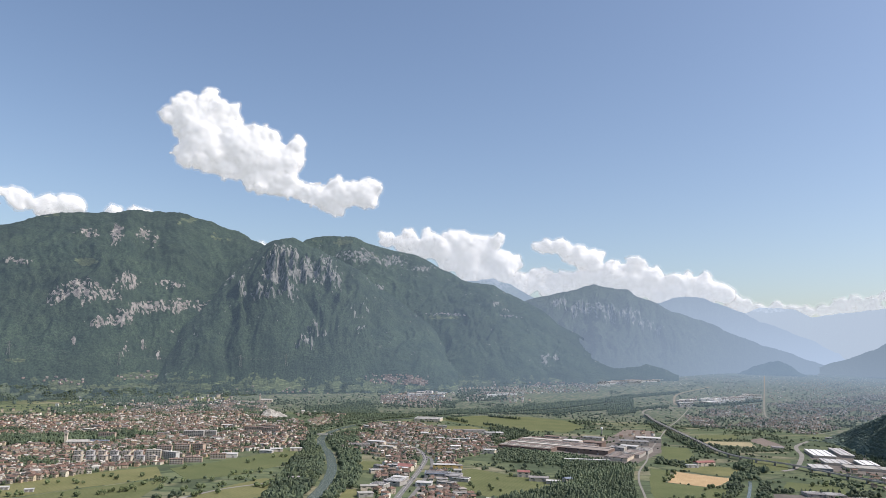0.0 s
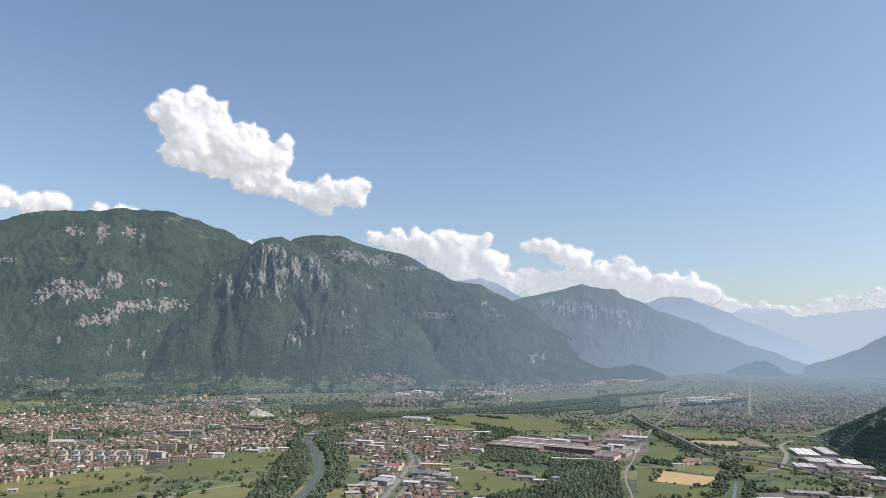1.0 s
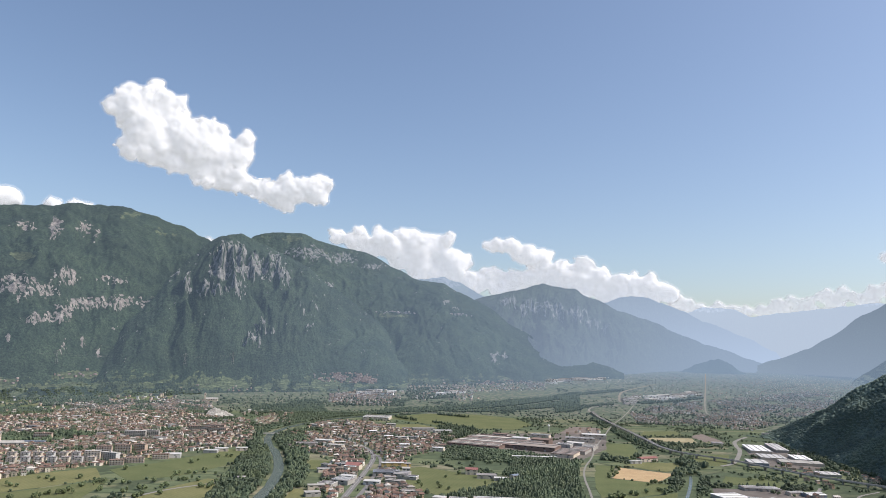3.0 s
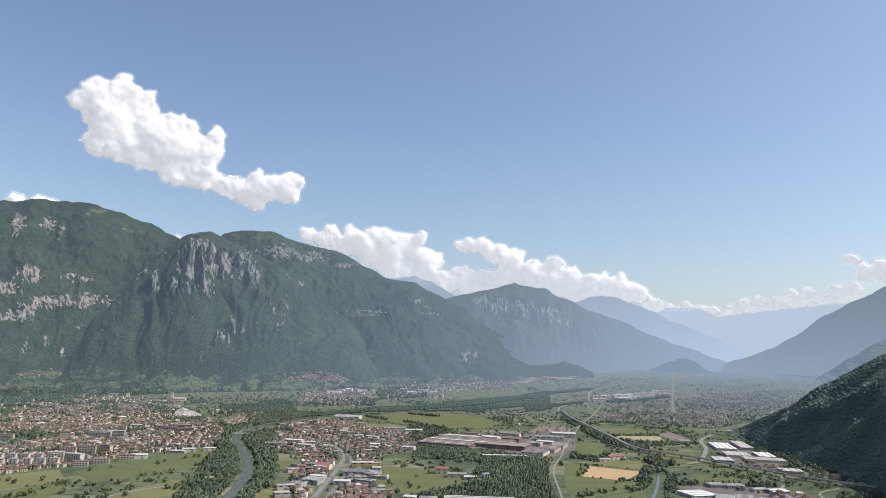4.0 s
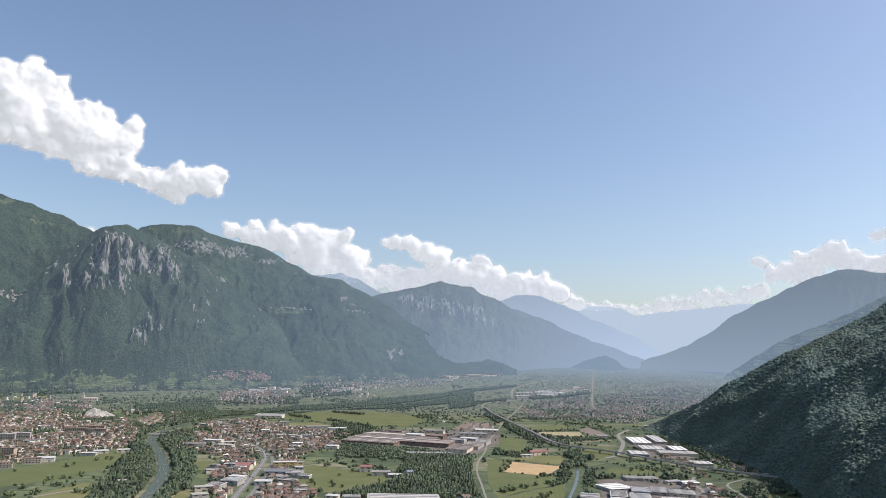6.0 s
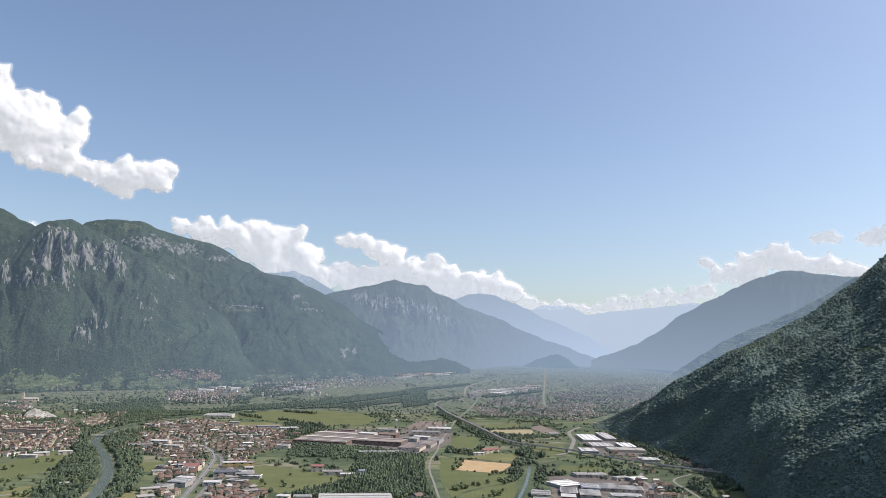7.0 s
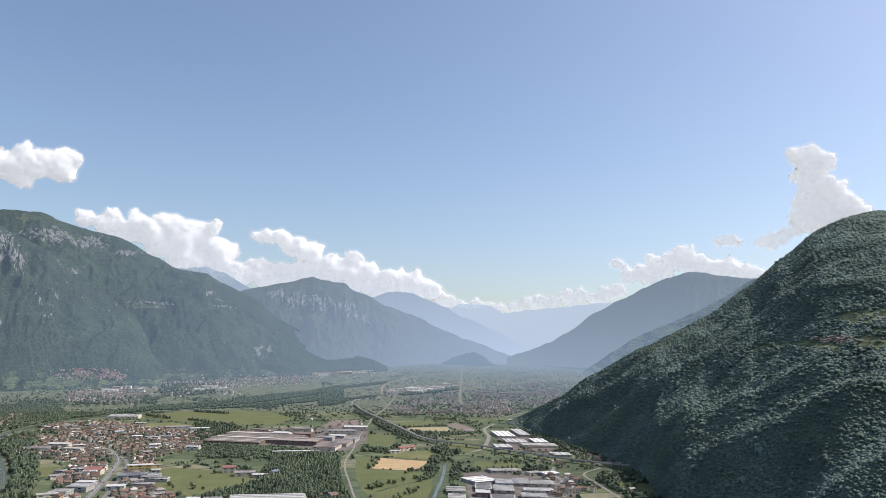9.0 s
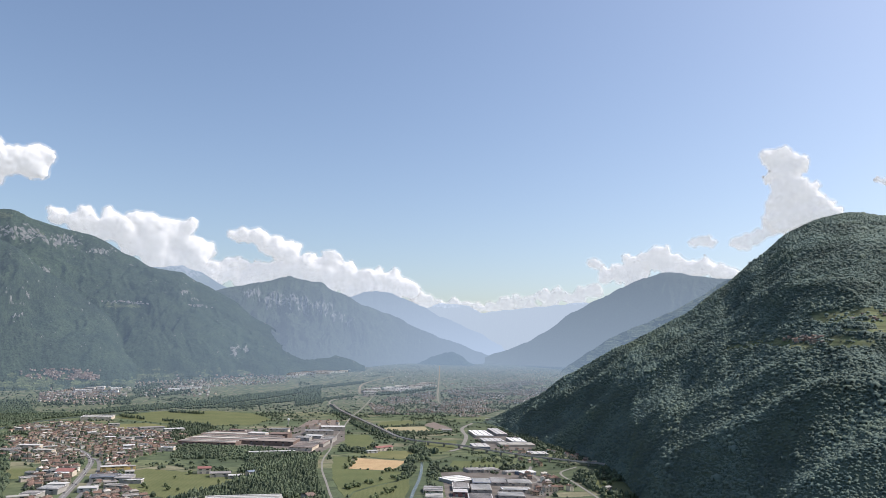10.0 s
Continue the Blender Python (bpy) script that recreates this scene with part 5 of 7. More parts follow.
# ---- viaduct, bridge and pylons ----
def viaduct():
    c = spline([(742, 2600), (715, 2330), (690, 2060), (668, 1830), (655, 1700), (672, 1605), (735, 1512), (774, 1403), (817, 1311), (887, 1211), (960, 1130)], 10)
    d = np.gradient(c, axis=0)
    d /= np.hypot(d[:, 0], d[:, 1])[:, None]
    nrm = np.stack([-d[:, 1], d[:, 0]], 1)
    top = tagged(new("viaduct"), "long grey concrete road viaduct on piers", "viaduct", kind="structure")

    def rail(name, offs, z0, z1, mat, label=""):
        """A beam along the line, between two offsets across it and two heights."""
        a, b = c + nrm * offs[0], c + nrm * offs[1]
        h = np.full(len(c), 1.0)
        rows = [np.column_stack([a, h * z0]), np.column_stack([b, h * z0]), np.column_stack([b, h * z1]), np.column_stack([a, h * z1])]
        v = np.stack(rows, 1).reshape(-1, 3)
        v[:, 2] += floor_z(v[:, 0], v[:, 1])
        f = []
        for i in range(len(c) - 1):
            for j in range(4):
                k = (j + 1) % 4
                f.append((i * 4 + j, i * 4 + k, i * 4 + 4 + k, i * 4 + 4 + j))
        ob = new(name, raw_mesh(name, v, f, [mat]))
        ob.parent = top
        return tagged(ob, label)

    rail("deck", (-4.8, 4.8), 6.0, 7.2, m_concrete)
    rail("carriageway", (-4.3, 4.3), 7.19, 7.26, m_asphalt, "dark asphalt carriageway")
    rail("parapet", (-4.8, -4.5), 7.2, 8.2, m_concrete)
    rail("parapet", (4.5, 4.8), 7.2, 8.2, m_concrete)
    for i in range(2, len(c) - 1, 4):
        bm = box(bmesh.new(), -0.9, -3.6, -0.5, 0.9, 3.6, 6.1)
        p = part("pier", bm, m_concrete, top)
        p.matrix_local = Matrix.LocRotScale((c[i, 0], c[i, 1], float(floor_z(*c[i]))), Euler((0, 0, math.atan2(d[i, 1], d[i, 0]))), None)
    for end, ahead in ((c[0], d[0]), (c[-1], d[-1])):
        p = part("abutment", box(bmesh.new(), -9, -7, -1, 9, 7, 6.8), m_concrete, top)
        p.matrix_local = Matrix.LocRotScale((end[0], end[1], float(floor_z(*end))), Euler((0, 0, math.atan2(ahead[1], ahead[0]))), None)
    BLOCKED.append((c, 12))


viaduct()
ribbon("road_viaduct_end", [(744, 2612), (752, 2680), (790, 2735), (870, 2765), (950, 2778)], 7, m_pale, 0.9, "pale road running on from the viaduct", "road", 3)


def bridge(x, y, length, turn):
    top = new("bridge")
    top.matrix_world = pose(x, y, 0, 0, 0, turn)
    tagged(top, "low pale road bridge over the river", "bridge", kind="structure")
    part("deck", box(bmesh.new(), -length / 2, -4, 3.5, length / 2, 4, 4.6), m_concrete, top)
    for s in (-3.9, 3.6):
        part("parapet", box(bmesh.new(), -length / 2, s, 4.6, length / 2, s + 0.3, 5.6), m_concrete, top)
    for i in range(4):
        px = -length / 2 + length * (i + 0.5) / 4
        part("pier", box(bmesh.new(), px - 1, -3.5, -1, px + 1, 3.5, 3.5), m_concrete, top)


bridge(-284, 1830, 84, 12)


def beam(bm, a, b, w):
    a, b = Vector(a), Vector(b)
    m = Matrix.Translation((a + b) / 2) @ (b - a).to_track_quat("Z", "Y").to_matrix().to_4x4() @ Matrix.Diagonal((w, w, (b - a).length, 1))
    bmesh.ops.create_cube(bm, size=1, matrix=m)


def pylon(x, y, z, h, turn):
    top = new("pylon")
    top.matrix_world = pose(x, y, z, 0, 0, turn)
    tagged(top, "tall grey lattice power pylon", "pylon", group="power line")
    w = h * 0.09
    for sx in (-1, 1):
        for sy in (-1, 1):
            bm = bmesh.new()
            beam(bm, (sx * w, sy * w, 0), (sx * 0.8, sy * 0.8, h), 0.4)
            part("leg", bm, m_lattice, top)
    for k in range(7):
        q, q2 = k / 7, (k + 1) / 7
        a, b = w + (0.8 - w) * q, w + (0.8 - w) * q2
        bm = bmesh.new()
        for s in (-1, 1):
            beam(bm, (-a, s * a, h * q), (b, s * b, h * q2), 0.28)
            beam(bm, (s * a, -a, h * q), (s * b, b, h * q2), 0.28)
        part("lattice", bm, m_lattice, top)
    for f, half in ((0.72, 0.17), (0.84, 0.21), (0.95, 0.14)):
        bm = bmesh.new()
        beam(bm, (-h * half, 0, h * f), (h * half, 0, h * f), 0.6)
        part("cross_arm", bm, m_lattice, top)


def on_range(grid, bearing, up):
    """The place on a mountain side at a bearing and so many degrees above the drone's level."""
    bs, s, x, y, z = grid
    i = int(np.argmin(np.abs(bs - bearing)))
    j = int(np.argmax(np.degrees(np.arctan2(z[:, i] - EYE, np.hypot(x[:, i], y[:, i]))) > up))
    return float(x[j, i]), float(y[j, i]), float(z[j, i])


LINE = []
for side, b, up in ((massif_grid, -34.5, -1.1), (massif_grid, -30.9, -1.21), (massif_grid, -23.9, -1.78), (massif_grid, -19.05, -1.69), (pillar_grid, -15.4, -1.79), (pillar_grid, -12.0, -1.62)):
    x, y, z = on_range(side, b, up)
    LINE.append((x, y, z))
    pylon(x, y, z - 1, 50, -b + 8)
bm = bmesh.new()
for (x0, y0, z0), (x1, y1, z1) in zip(LINE, LINE[1:]):
    for f, side in ((0.72, -6.5), (0.72, 6.5), (0.84, -8), (0.84, 8)):
        last = None
        for t in np.linspace(0, 1, 9):
            p = (x0 + (x1 - x0) * t, y0 + (y1 - y0) * t + side, z0 + (z1 - z0) * t + 46 * f - 60 * t * (1 - t) * 0.4)
            if last:
                beam(bm, last, p, 0.09)
            last = p
tagged(part("power_cables", bm, m_lattice), "thin sagging power cables between the pylons", "cable", kind="stuff")


# ---- houses ----
def inside(poly, x, y):
    p = np.array(poly, float)
    hit = np.zeros(len(x), bool)
    for (x0, y0), (x1, y1) in zip(p, np.roll(p, -1, 0)):
        cross = ((y0 > y) != (y1 > y)) & (x < (x1 - x0) * (y - y0) / (y1 - y0 + 1e-9) + x0)
        hit ^= cross
    return hit


def clear(x, y, extra=0.0):
    ok = np.ones(len(x), bool)
    for line, w in BLOCKED:
        for q in range(0, len(line), 1 if w < 12 else 1):
            ok &= (x - line[q, 0]) ** 2 + (y - line[q, 1]) ** 2 > (w + extra) ** 2
    return ok


def scatter(poly, gap, seed, jitter=0.35, lanes=0.0):
    """Places on a jittered, turned grid inside an outline, clear of roads, water and halls."""
    g = np.random.default_rng(seed)
    p = np.array(poly, float)
    lo, hi = p.min(0) - gap, p.max(0) + gap
    x, y = np.meshgrid(np.arange(lo[0], hi[0], gap), np.arange(lo[1], hi[1], gap))
    x, y = x.ravel() + g.uniform(-jitter, jitter, x.size) * gap, y.ravel() + g.uniform(-jitter, jitter, y.size) * gap
    keep = inside(poly, x, y)
    x, y = x[keep], y[keep]
    if lanes:
        x, y = (v[np.abs(fbm(x, y, lanes, 2, seed)) > 0.05] for v in (x, y))
    ok = clear(x, y, 4)
    return x[ok], y[ok]


def on_hill(x, y):
    b = np.degrees(np.arctan2(x, y))
    return (b > 26) & (hill_z(x, y) > -5) & (np.hypot(x, y) < along(HILL_CREST, b) * 1.12)


TOWN_LEFT = [(-1231, 2055), (-1079, 2068), (-975, 2190), (-1021, 2480), (-923, 2600), (-793, 2640), (-636, 2680), (-560, 2400), (-395, 2141), (-310, 1780), (-295, 1640), (-356, 1578), (-444, 1462), (-488, 1347), (-536, 1313), (-582, 1223), (-660, 1111), (-760, 1060), (-800, 1250), (-900, 1500), (-1000, 1640)]
TOWN_WOOD = [(-1000, 1610), (-900, 1500), (-790, 1560), (-700, 1600), (-690, 1760), (-760, 1780), (-850, 1700)]
VILLAGE = [(-243, 1805), (-192, 2150), (-60, 2190), (39, 1999), (175, 1850), (134, 1640), (31, 1500), (40, 1400), (20, 1230), (60, 1110), (20, 1020), (-85, 1030), (-107, 1247), (-100, 1500), (-205, 1580)]
FAR_TOWN = [(886, 2628), (1042, 2750), (1228, 2820), (1500, 2900), (1850, 3000), (1950, 2850), (1600, 2560), (1344, 2392), (1133, 2202), (1018, 2248), (832, 2362)]
spread = [
    (TOWN_LEFT, 11.6, 1, 60), (VILLAGE, 11.8, 2, 60), (FAR_TOWN, 10.6, 3, 60),
    ([(-330, 3080), (-60, 3120), (-60, 3300), (-300, 3300)], 19, 4, 0), ([(-238, 2912), (51, 2932), (61, 2772), (-10, 2684), (-213, 2707)], 17, 5, 0), ([(97, 3021), (381, 3088), (363, 2872), (236, 2812), (94, 2852)], 24, 20, 0), ([(526, 3400), (726, 3411), (704, 3235), (504, 3222)], 17, 21, 0),
    ([(80, 2960), (560, 3180), (740, 3230), (700, 3330), (300, 3180)], 24, 6, 0), ([(1000, 2900), (1300, 3450), (1800, 3500), (2000, 3200), (1600, 2850)], 34, 7, 0),
    ([(760, 1250), (800, 1480), (860, 1500), (960, 1330), (900, 1190)], 24, 8, 0), ([(-440, 2250), (-330, 2480), (-500, 2500)], 40, 9, 0),
    ([(-1350, 2000), (-1250, 2600), (-1000, 2700), (-1050, 2100)], 60, 10, 0), ([(620, 960), (690, 1000), (740, 1130), (700, 1180), (600, 1000)], 16, 12, 0),
    ([(-256, 3074), (32, 3129), (30, 2842), (-205, 2747)], 13, 22, 50), ([(33, 3280), (742, 3330), (691, 3133), (31, 2994)], 17, 23, 70), ([(-399, 2238), (-308, 2402), (-269, 2107), (-342, 1968)], 20, 24, 0),
    ([(-1195, 1997), (-935, 2299), (-649, 2493), (-808, 2800), (-1092, 2671)], 30, 25, 90),
    ([(470, 1960), (600, 2180), (680, 2150), (560, 1950)], 34, 13, 0), ([(110, 1560), (130, 1690), (150, 1880), (30, 2000), (20, 1700)], 22, 14, 0),
    ([(1300, 2950), (1700, 3500), (2100, 3500), (2200, 3100), (1700, 2830)], 30, 15, 0), ([(650, 3250), (1150, 3300), (1900, 3850), (1500, 4100), (900, 3700)], 32, 16, 0),
    ([(900, 2850), (1500, 2880), (1900, 4000), (2500, 3600), (2000, 2850)], 22, 17, 90), ([(1200, 3400), (1800, 4100), (2400, 3800), (2200, 3300)], 24, 18, 120),
]
hx, hy = [], []
for poly, gap, seed, lanes in spread:
    x, y = scatter(poly, gap, seed, 0.32, lanes)
    ok = ~inside(TOWN_WOOD, x, y) & (fbm(x, y, 130, 3, 300 + seed) > -0.42 + 0.28 * smooth(1900, 2500, np.hypot(x, y)))
    hx.append(x[ok]), hy.append(y[ok])
hx, hy = np.concatenate(hx), np.concatenate(hy)
keep = ~on_hill(hx, hy)
hx, hy = hx[keep], hy[keep]
hr = np.hypot(hx, hy)
order = np.argsort(hr + 250 * (np.abs(np.degrees(np.arctan2(hx, hy)) - 5) > 34))
hx, hy, hr = hx[order], hy[order], hr[order]
g = np.random.default_rng(5)
N = len(hx)
near = np.arange(N) < 260
hturn = np.degrees(fbm(hx, hy, 260, 2, 31)) * 0.9 + g.choice([0, 90], N) + g.normal(0, 6, N)
hscale = 0.63 * np.minimum(1, hr / true_range(hr) * 1.15) * np.where((hx > 700) & (hr > 2100), 0.74, 1.0)


def house_kind(w, d, h, hip, seed):
    """One house: walls, tiled roof with eaves, chimney, door and windows."""
    q = random.Random(seed)
    top = new("house")
    bm = bmesh.new()
    W, D, rise = w / 2, d / 2, d * 0.24
    base = [bm.verts.new(p) for p in ((-W, -D, -0.5), (W, -D, -0.5), (W, D, -0.5), (-W, D, -0.5))]
    eave = [bm.verts.new((v.co.x, v.co.y, h)) for v in base]
    for i in range(4):
        bm.faces.new((base[i - 1], base[i], eave[i], eave[i - 1]))
    if not hip:
        a, b = bm.verts.new((-W, 0, h + rise)), bm.verts.new((W, 0, h + rise))
        bm.faces.new((eave[0], a, eave[3])), bm.faces.new((eave[1], eave[2], b))
    part("wall", bm, m_wall1, top)
    bm = bmesh.new()
    o, ins = 0.7, (D * 0.95 if hip else 0)
    low = rise * o / D
    for lift in (0.0, 0.28):
        vs = [bm.verts.new(p) for p in ((-W - o, -D - o, h - low + lift), (W + o, -D - o, h - low + lift), (W + o, D + o, h - low + lift), (-W - o, D + o, h - low + lift), (-W - o + ins + (o if hip else 0), 0, h + rise + lift), (W + o - ins - (o if hip else 0), 0, h + rise + lift))]
        for f in ((0, 1, 5, 4), (2, 3, 4, 5)) + (((0, 4, 3), (1, 2, 5)) if hip else ()):
            bm.faces.new([vs[j] for j in f])
        if lift:
            for i in range(4):
                bm.faces.new((old[i - 1], old[i], vs[i], vs[i - 1])) if hip or i in (1, 3) else None
        old = vs
    r = part("roof", bm, m_roof1, top)
    part("chimney", box(bmesh.new(), W * 0.3, D * 0.3, h + rise * 0.3, W * 0.3 + 0.8, D * 0.3 + 0.8, h + rise + 1.0), m_wall1, r)
    part("door", box(bmesh.new(), -0.6, -D - 0.06, 0, 0.6, -D + 0.02, 2.2), m_wood, top)
    for s in range(int(h / 2.9)):
        z = s * 2.9 + 1.0
        for px in (-W * 0.6, W * 0.6) if s == 0 else (-W * 0.6, 0, W * 0.6):
            part("window", box(bmesh.new(), px - 0.6, -D - 0.06, z, px + 0.6, -D + 0.02, z + 1.5), m_glass, top)
        for sx in (-1, 1):
            part("window", box(bmesh.new(), sx * W - 0.06, -0.6, z, sx * W + 0.06, 0.6, z + 1.5), m_glass, top)
    return top


KINDS = [house_kind(w, d, h, hip, i) for i, (w, d, h, hip) in enumerate([(9, 7.6, 5.8, True), (10, 7.4, 5.8, False), (8.2, 7, 5.8, True), (11.5, 8.2, 8.2, True), (9.4, 7.6, 8.2, False), (7.6, 6.6, 5.8, False)])]
HOUSE_LABELS = ["rendered two-storey house with a hipped clay-tiled roof", "long two-storey house with a gabled clay roof", "small two-storey villa with a hipped tiled roof",
                "three-storey house with a broad hipped roof", "three-storey gabled house with rendered walls", "small gabled house with a tiled roof"]
for k, (ob, lb) in enumerate(zip(KINDS, HOUSE_LABELS)):
    tagged(ob, lb, "house", group="houses of the valley towns")
used = set()
for i in np.nonzero(near)[0]:
    k = int(g.integers(0, 6))
    m = pose(hx[i], hy[i], float(floor_z(hx[i], hy[i])), 0, 0, hturn[i])
    if k not in used:
        KINDS[k].matrix_world = m
        used.add(k)
    else:
        copy_thing(KINDS[k], m)

def water_tower(x, y):
    """A white round tank on a column, with a cap and a railed platform."""
    top = new("water_tower")
    top.matrix_world = pose(x, y, float(floor_z(x, y)))
    tagged(top, "white ball-shaped water tower behind the factory", "water tower")
    for name, r1, r2, z0, z1 in (("column", 1.8, 1.4, 0, 12), ("platform", 3.0, 3.0, 11.6, 12)):
        bm = bmesh.new()
        bmesh.ops.create_cone(bm, cap_ends=True, segments=20, radius1=r1, radius2=r2, depth=z1 - z0, matrix=Matrix.Translation((0, 0, (z0 + z1) / 2)))
        part(name, bm, m_concrete, top)
    bm = bmesh.new()
    bmesh.ops.create_uvsphere(bm, u_segments=20, v_segments=12, radius=3.8, matrix=Matrix.Translation((0, 0, 15)) @ Matrix.Diagonal((1, 1, 0.9, 1)))
    tank = part("tank", bm, m_bright, top)
    bm = bmesh.new()
    bmesh.ops.create_cone(bm, cap_ends=True, segments=12, radius1=1.0, radius2=0.8, depth=1.2, matrix=Matrix.Translation((0, 0, 18.6)))
    part("cap", bm, m_metal, tank)


water_tower(462, 2060)

# the far end of the valley, a backdrop of distance: its town, trees and fields, haze painted on as emission
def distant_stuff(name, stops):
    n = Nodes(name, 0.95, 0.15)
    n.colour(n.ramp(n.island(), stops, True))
    # painted haze: emission mixed in by the veil attribute
    return n.glow(HAZE_GLOW, n.attr("veil")).m


def set_haze(ob):
    """The share of haze painted on as emission, growing with distance up the valley."""
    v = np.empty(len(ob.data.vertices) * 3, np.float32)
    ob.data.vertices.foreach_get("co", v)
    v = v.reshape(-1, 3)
    ob.data.attributes.new("veil", "FLOAT", "POINT").data.foreach_set("value", (HAZE_VEIL * smooth(2150, 4300, np.hypot(v[:, 0], v[:, 1])) + 0.16 * smooth(3500, 4500, np.hypot(v[:, 0], v[:, 1]))).astype(np.float32))
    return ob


HAZE_VEIL = 0.50


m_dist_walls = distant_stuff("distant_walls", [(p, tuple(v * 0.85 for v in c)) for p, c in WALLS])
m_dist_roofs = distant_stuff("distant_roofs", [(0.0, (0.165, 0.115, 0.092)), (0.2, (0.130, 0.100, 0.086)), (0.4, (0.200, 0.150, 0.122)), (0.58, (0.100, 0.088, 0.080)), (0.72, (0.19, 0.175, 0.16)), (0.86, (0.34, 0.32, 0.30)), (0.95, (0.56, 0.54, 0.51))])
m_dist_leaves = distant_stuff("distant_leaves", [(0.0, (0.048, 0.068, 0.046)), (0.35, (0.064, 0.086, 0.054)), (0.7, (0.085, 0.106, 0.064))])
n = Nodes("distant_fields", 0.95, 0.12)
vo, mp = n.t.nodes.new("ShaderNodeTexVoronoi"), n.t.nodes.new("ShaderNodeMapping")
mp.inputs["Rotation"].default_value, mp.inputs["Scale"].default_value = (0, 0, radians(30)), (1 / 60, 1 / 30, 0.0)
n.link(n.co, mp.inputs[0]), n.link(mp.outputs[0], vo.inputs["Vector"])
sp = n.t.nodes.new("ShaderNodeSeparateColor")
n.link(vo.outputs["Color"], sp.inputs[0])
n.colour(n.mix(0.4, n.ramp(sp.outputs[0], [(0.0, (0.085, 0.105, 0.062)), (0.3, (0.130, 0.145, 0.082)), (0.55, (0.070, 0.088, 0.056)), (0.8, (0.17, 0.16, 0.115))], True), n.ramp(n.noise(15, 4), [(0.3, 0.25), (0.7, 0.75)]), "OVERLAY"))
n.glow(HAZE_GLOW, n.attr("veil"))
# second sheet just above the ground, added to carry the painted haze
BB, BR = np.meshgrid(np.arange(-16, 44, 0.5), np.linspace(2500, 4900, 110))
BX, BY = spot(BB, BR)
tagged(set_haze(sheet("backdrop_valley_floor", BX, BY, floor_z(BX, BY) + 0.6 * smooth(2500, 2540, BR) - 0.3, n.m)), "distant patchwork of fields in the blue valley haze", "fields", kind="structure")

# the many farther houses, as one body
far = np.nonzero(~near)[0]
M = len(far)
fw, fd, fh = g.uniform(9, 17, M) * hscale[far], g.uniform(8.5, 12, M) * hscale[far], g.choice([5.8, 8.4, 9.4, 11.8, 14.6], M, p=[0.22, 0.28, 0.22, 0.20, 0.08]) * hscale[far]
ft = np.radians(hturn[far])
hipped = g.uniform(size=M) < 0.6


def lay(template, sx, sy, sz, turn, x, y, z):
    """Copies of unit points, stretched, turned and moved: (count, points, 3)."""
    t = np.asarray(template, float)[None] if np.ndim(template) == 2 else np.asarray(template, float)
    px, py = t[..., 0] * sx[:, None], t[..., 1] * sy[:, None]
    c, s = np.cos(turn)[:, None], np.sin(turn)[:, None]
    return np.stack([px * c - py * s + x[:, None], px * s + py * c + y[:, None], t[..., 2] * sz[:, None] + z[:, None]], -1)


gz = floor_z(hx[far], hy[far])
wall_t = [(-.5, -.5, -.1), (.5, -.5, -.1), (.5, .5, -.1), (-.5, .5, -.1), (-.5, -.5, 1), (.5, -.5, 1), (.5, .5, 1), (-.5, .5, 1)]
WV = lay(wall_t, fw, fd, fh, ft, hx[far], hy[far], gz)
wall_f = [(0, 1, 5), (0, 5, 4), (1, 2, 6), (1, 6, 5), (2, 3, 7), (2, 7, 6), (3, 0, 4), (3, 4, 7)]
roof_t = np.repeat(np.array([(-.5, -.5, 0), (.5, -.5, 0), (.5, .5, 0), (-.5, .5, 0), (-.5, 0, 1), (.5, 0, 1)], float)[None], M, 0)
roof_t[hipped, 4, 0], roof_t[hipped, 5, 0] = -0.18, 0.18
RV = lay(roof_t, fw + 0.9, fd + 0.9, fd * 0.23, ft, hx[far], hy[far], gz + fh - 0.15)
roof_f = [(0, 1, 5), (0, 5, 4), (2, 3, 4), (2, 4, 5), (0, 4, 3), (1, 2, 5), (0, 3, 2), (0, 2, 1)]
close = np.nonzero(np.hypot(hx[far], hy[far]) < 2000)[0]
win_v, win_f = [], []
for wall in range(4):
    for col in (-0.28, 0.0, 0.28):
        for row in (0.2, 0.62):
            on = close[g.uniform(size=len(close)) < 0.75]
            half, out = 0.055, 0.506
            if wall % 2 == 0:
                s = -1 if wall == 0 else 1
                t = [(col - half * s * -1, s * out, row), (col + half * s * -1, s * out, row), (col + half * s * -1, s * out, row + 0.19), (col - half * s * -1, s * out, row + 0.19)]
            else:
                s = 1 if wall == 1 else -1
                t = [(s * out, col - half * s, row), (s * out, col + half * s, row), (s * out, col + half * s, row + 0.19), (s * out, col - half * s, row + 0.19)]
            win_v.append(lay(t, fw[on], fd[on], fh[on], ft[on], hx[far][on], hy[far][on], gz[on]).reshape(-1, 3))
WIN = np.concatenate(win_v)


def house_body(name, on, windows, mats, label):
    """Many houses as one body, from the walls and roofs picked by on."""
    m = int(on.sum())
    nw, nr = m * 8, m * 6
    f = np.concatenate([(np.array(wall_f)[None] + 8 * np.arange(m)[:, None, None]).reshape(-1, 3), (np.array(roof_f)[None] + nw + 6 * np.arange(m)[:, None, None]).reshape(-1, 3),
                        (np.array([(0, 1, 2), (0, 2, 3)])[None] + nw + nr + 4 * np.arange(len(windows) // 4)[:, None, None]).reshape(-1, 3)])
    index = np.concatenate([np.zeros(m * 8), np.ones(m * 8), np.full(len(windows) // 2, 2)])
    tagged(set_haze(new(name, raw_mesh(name, np.concatenate([WV[on].reshape(-1, 3), RV[on].reshape(-1, 3), windows]), f, mats, False, index))), label, "houses", kind="stuff")


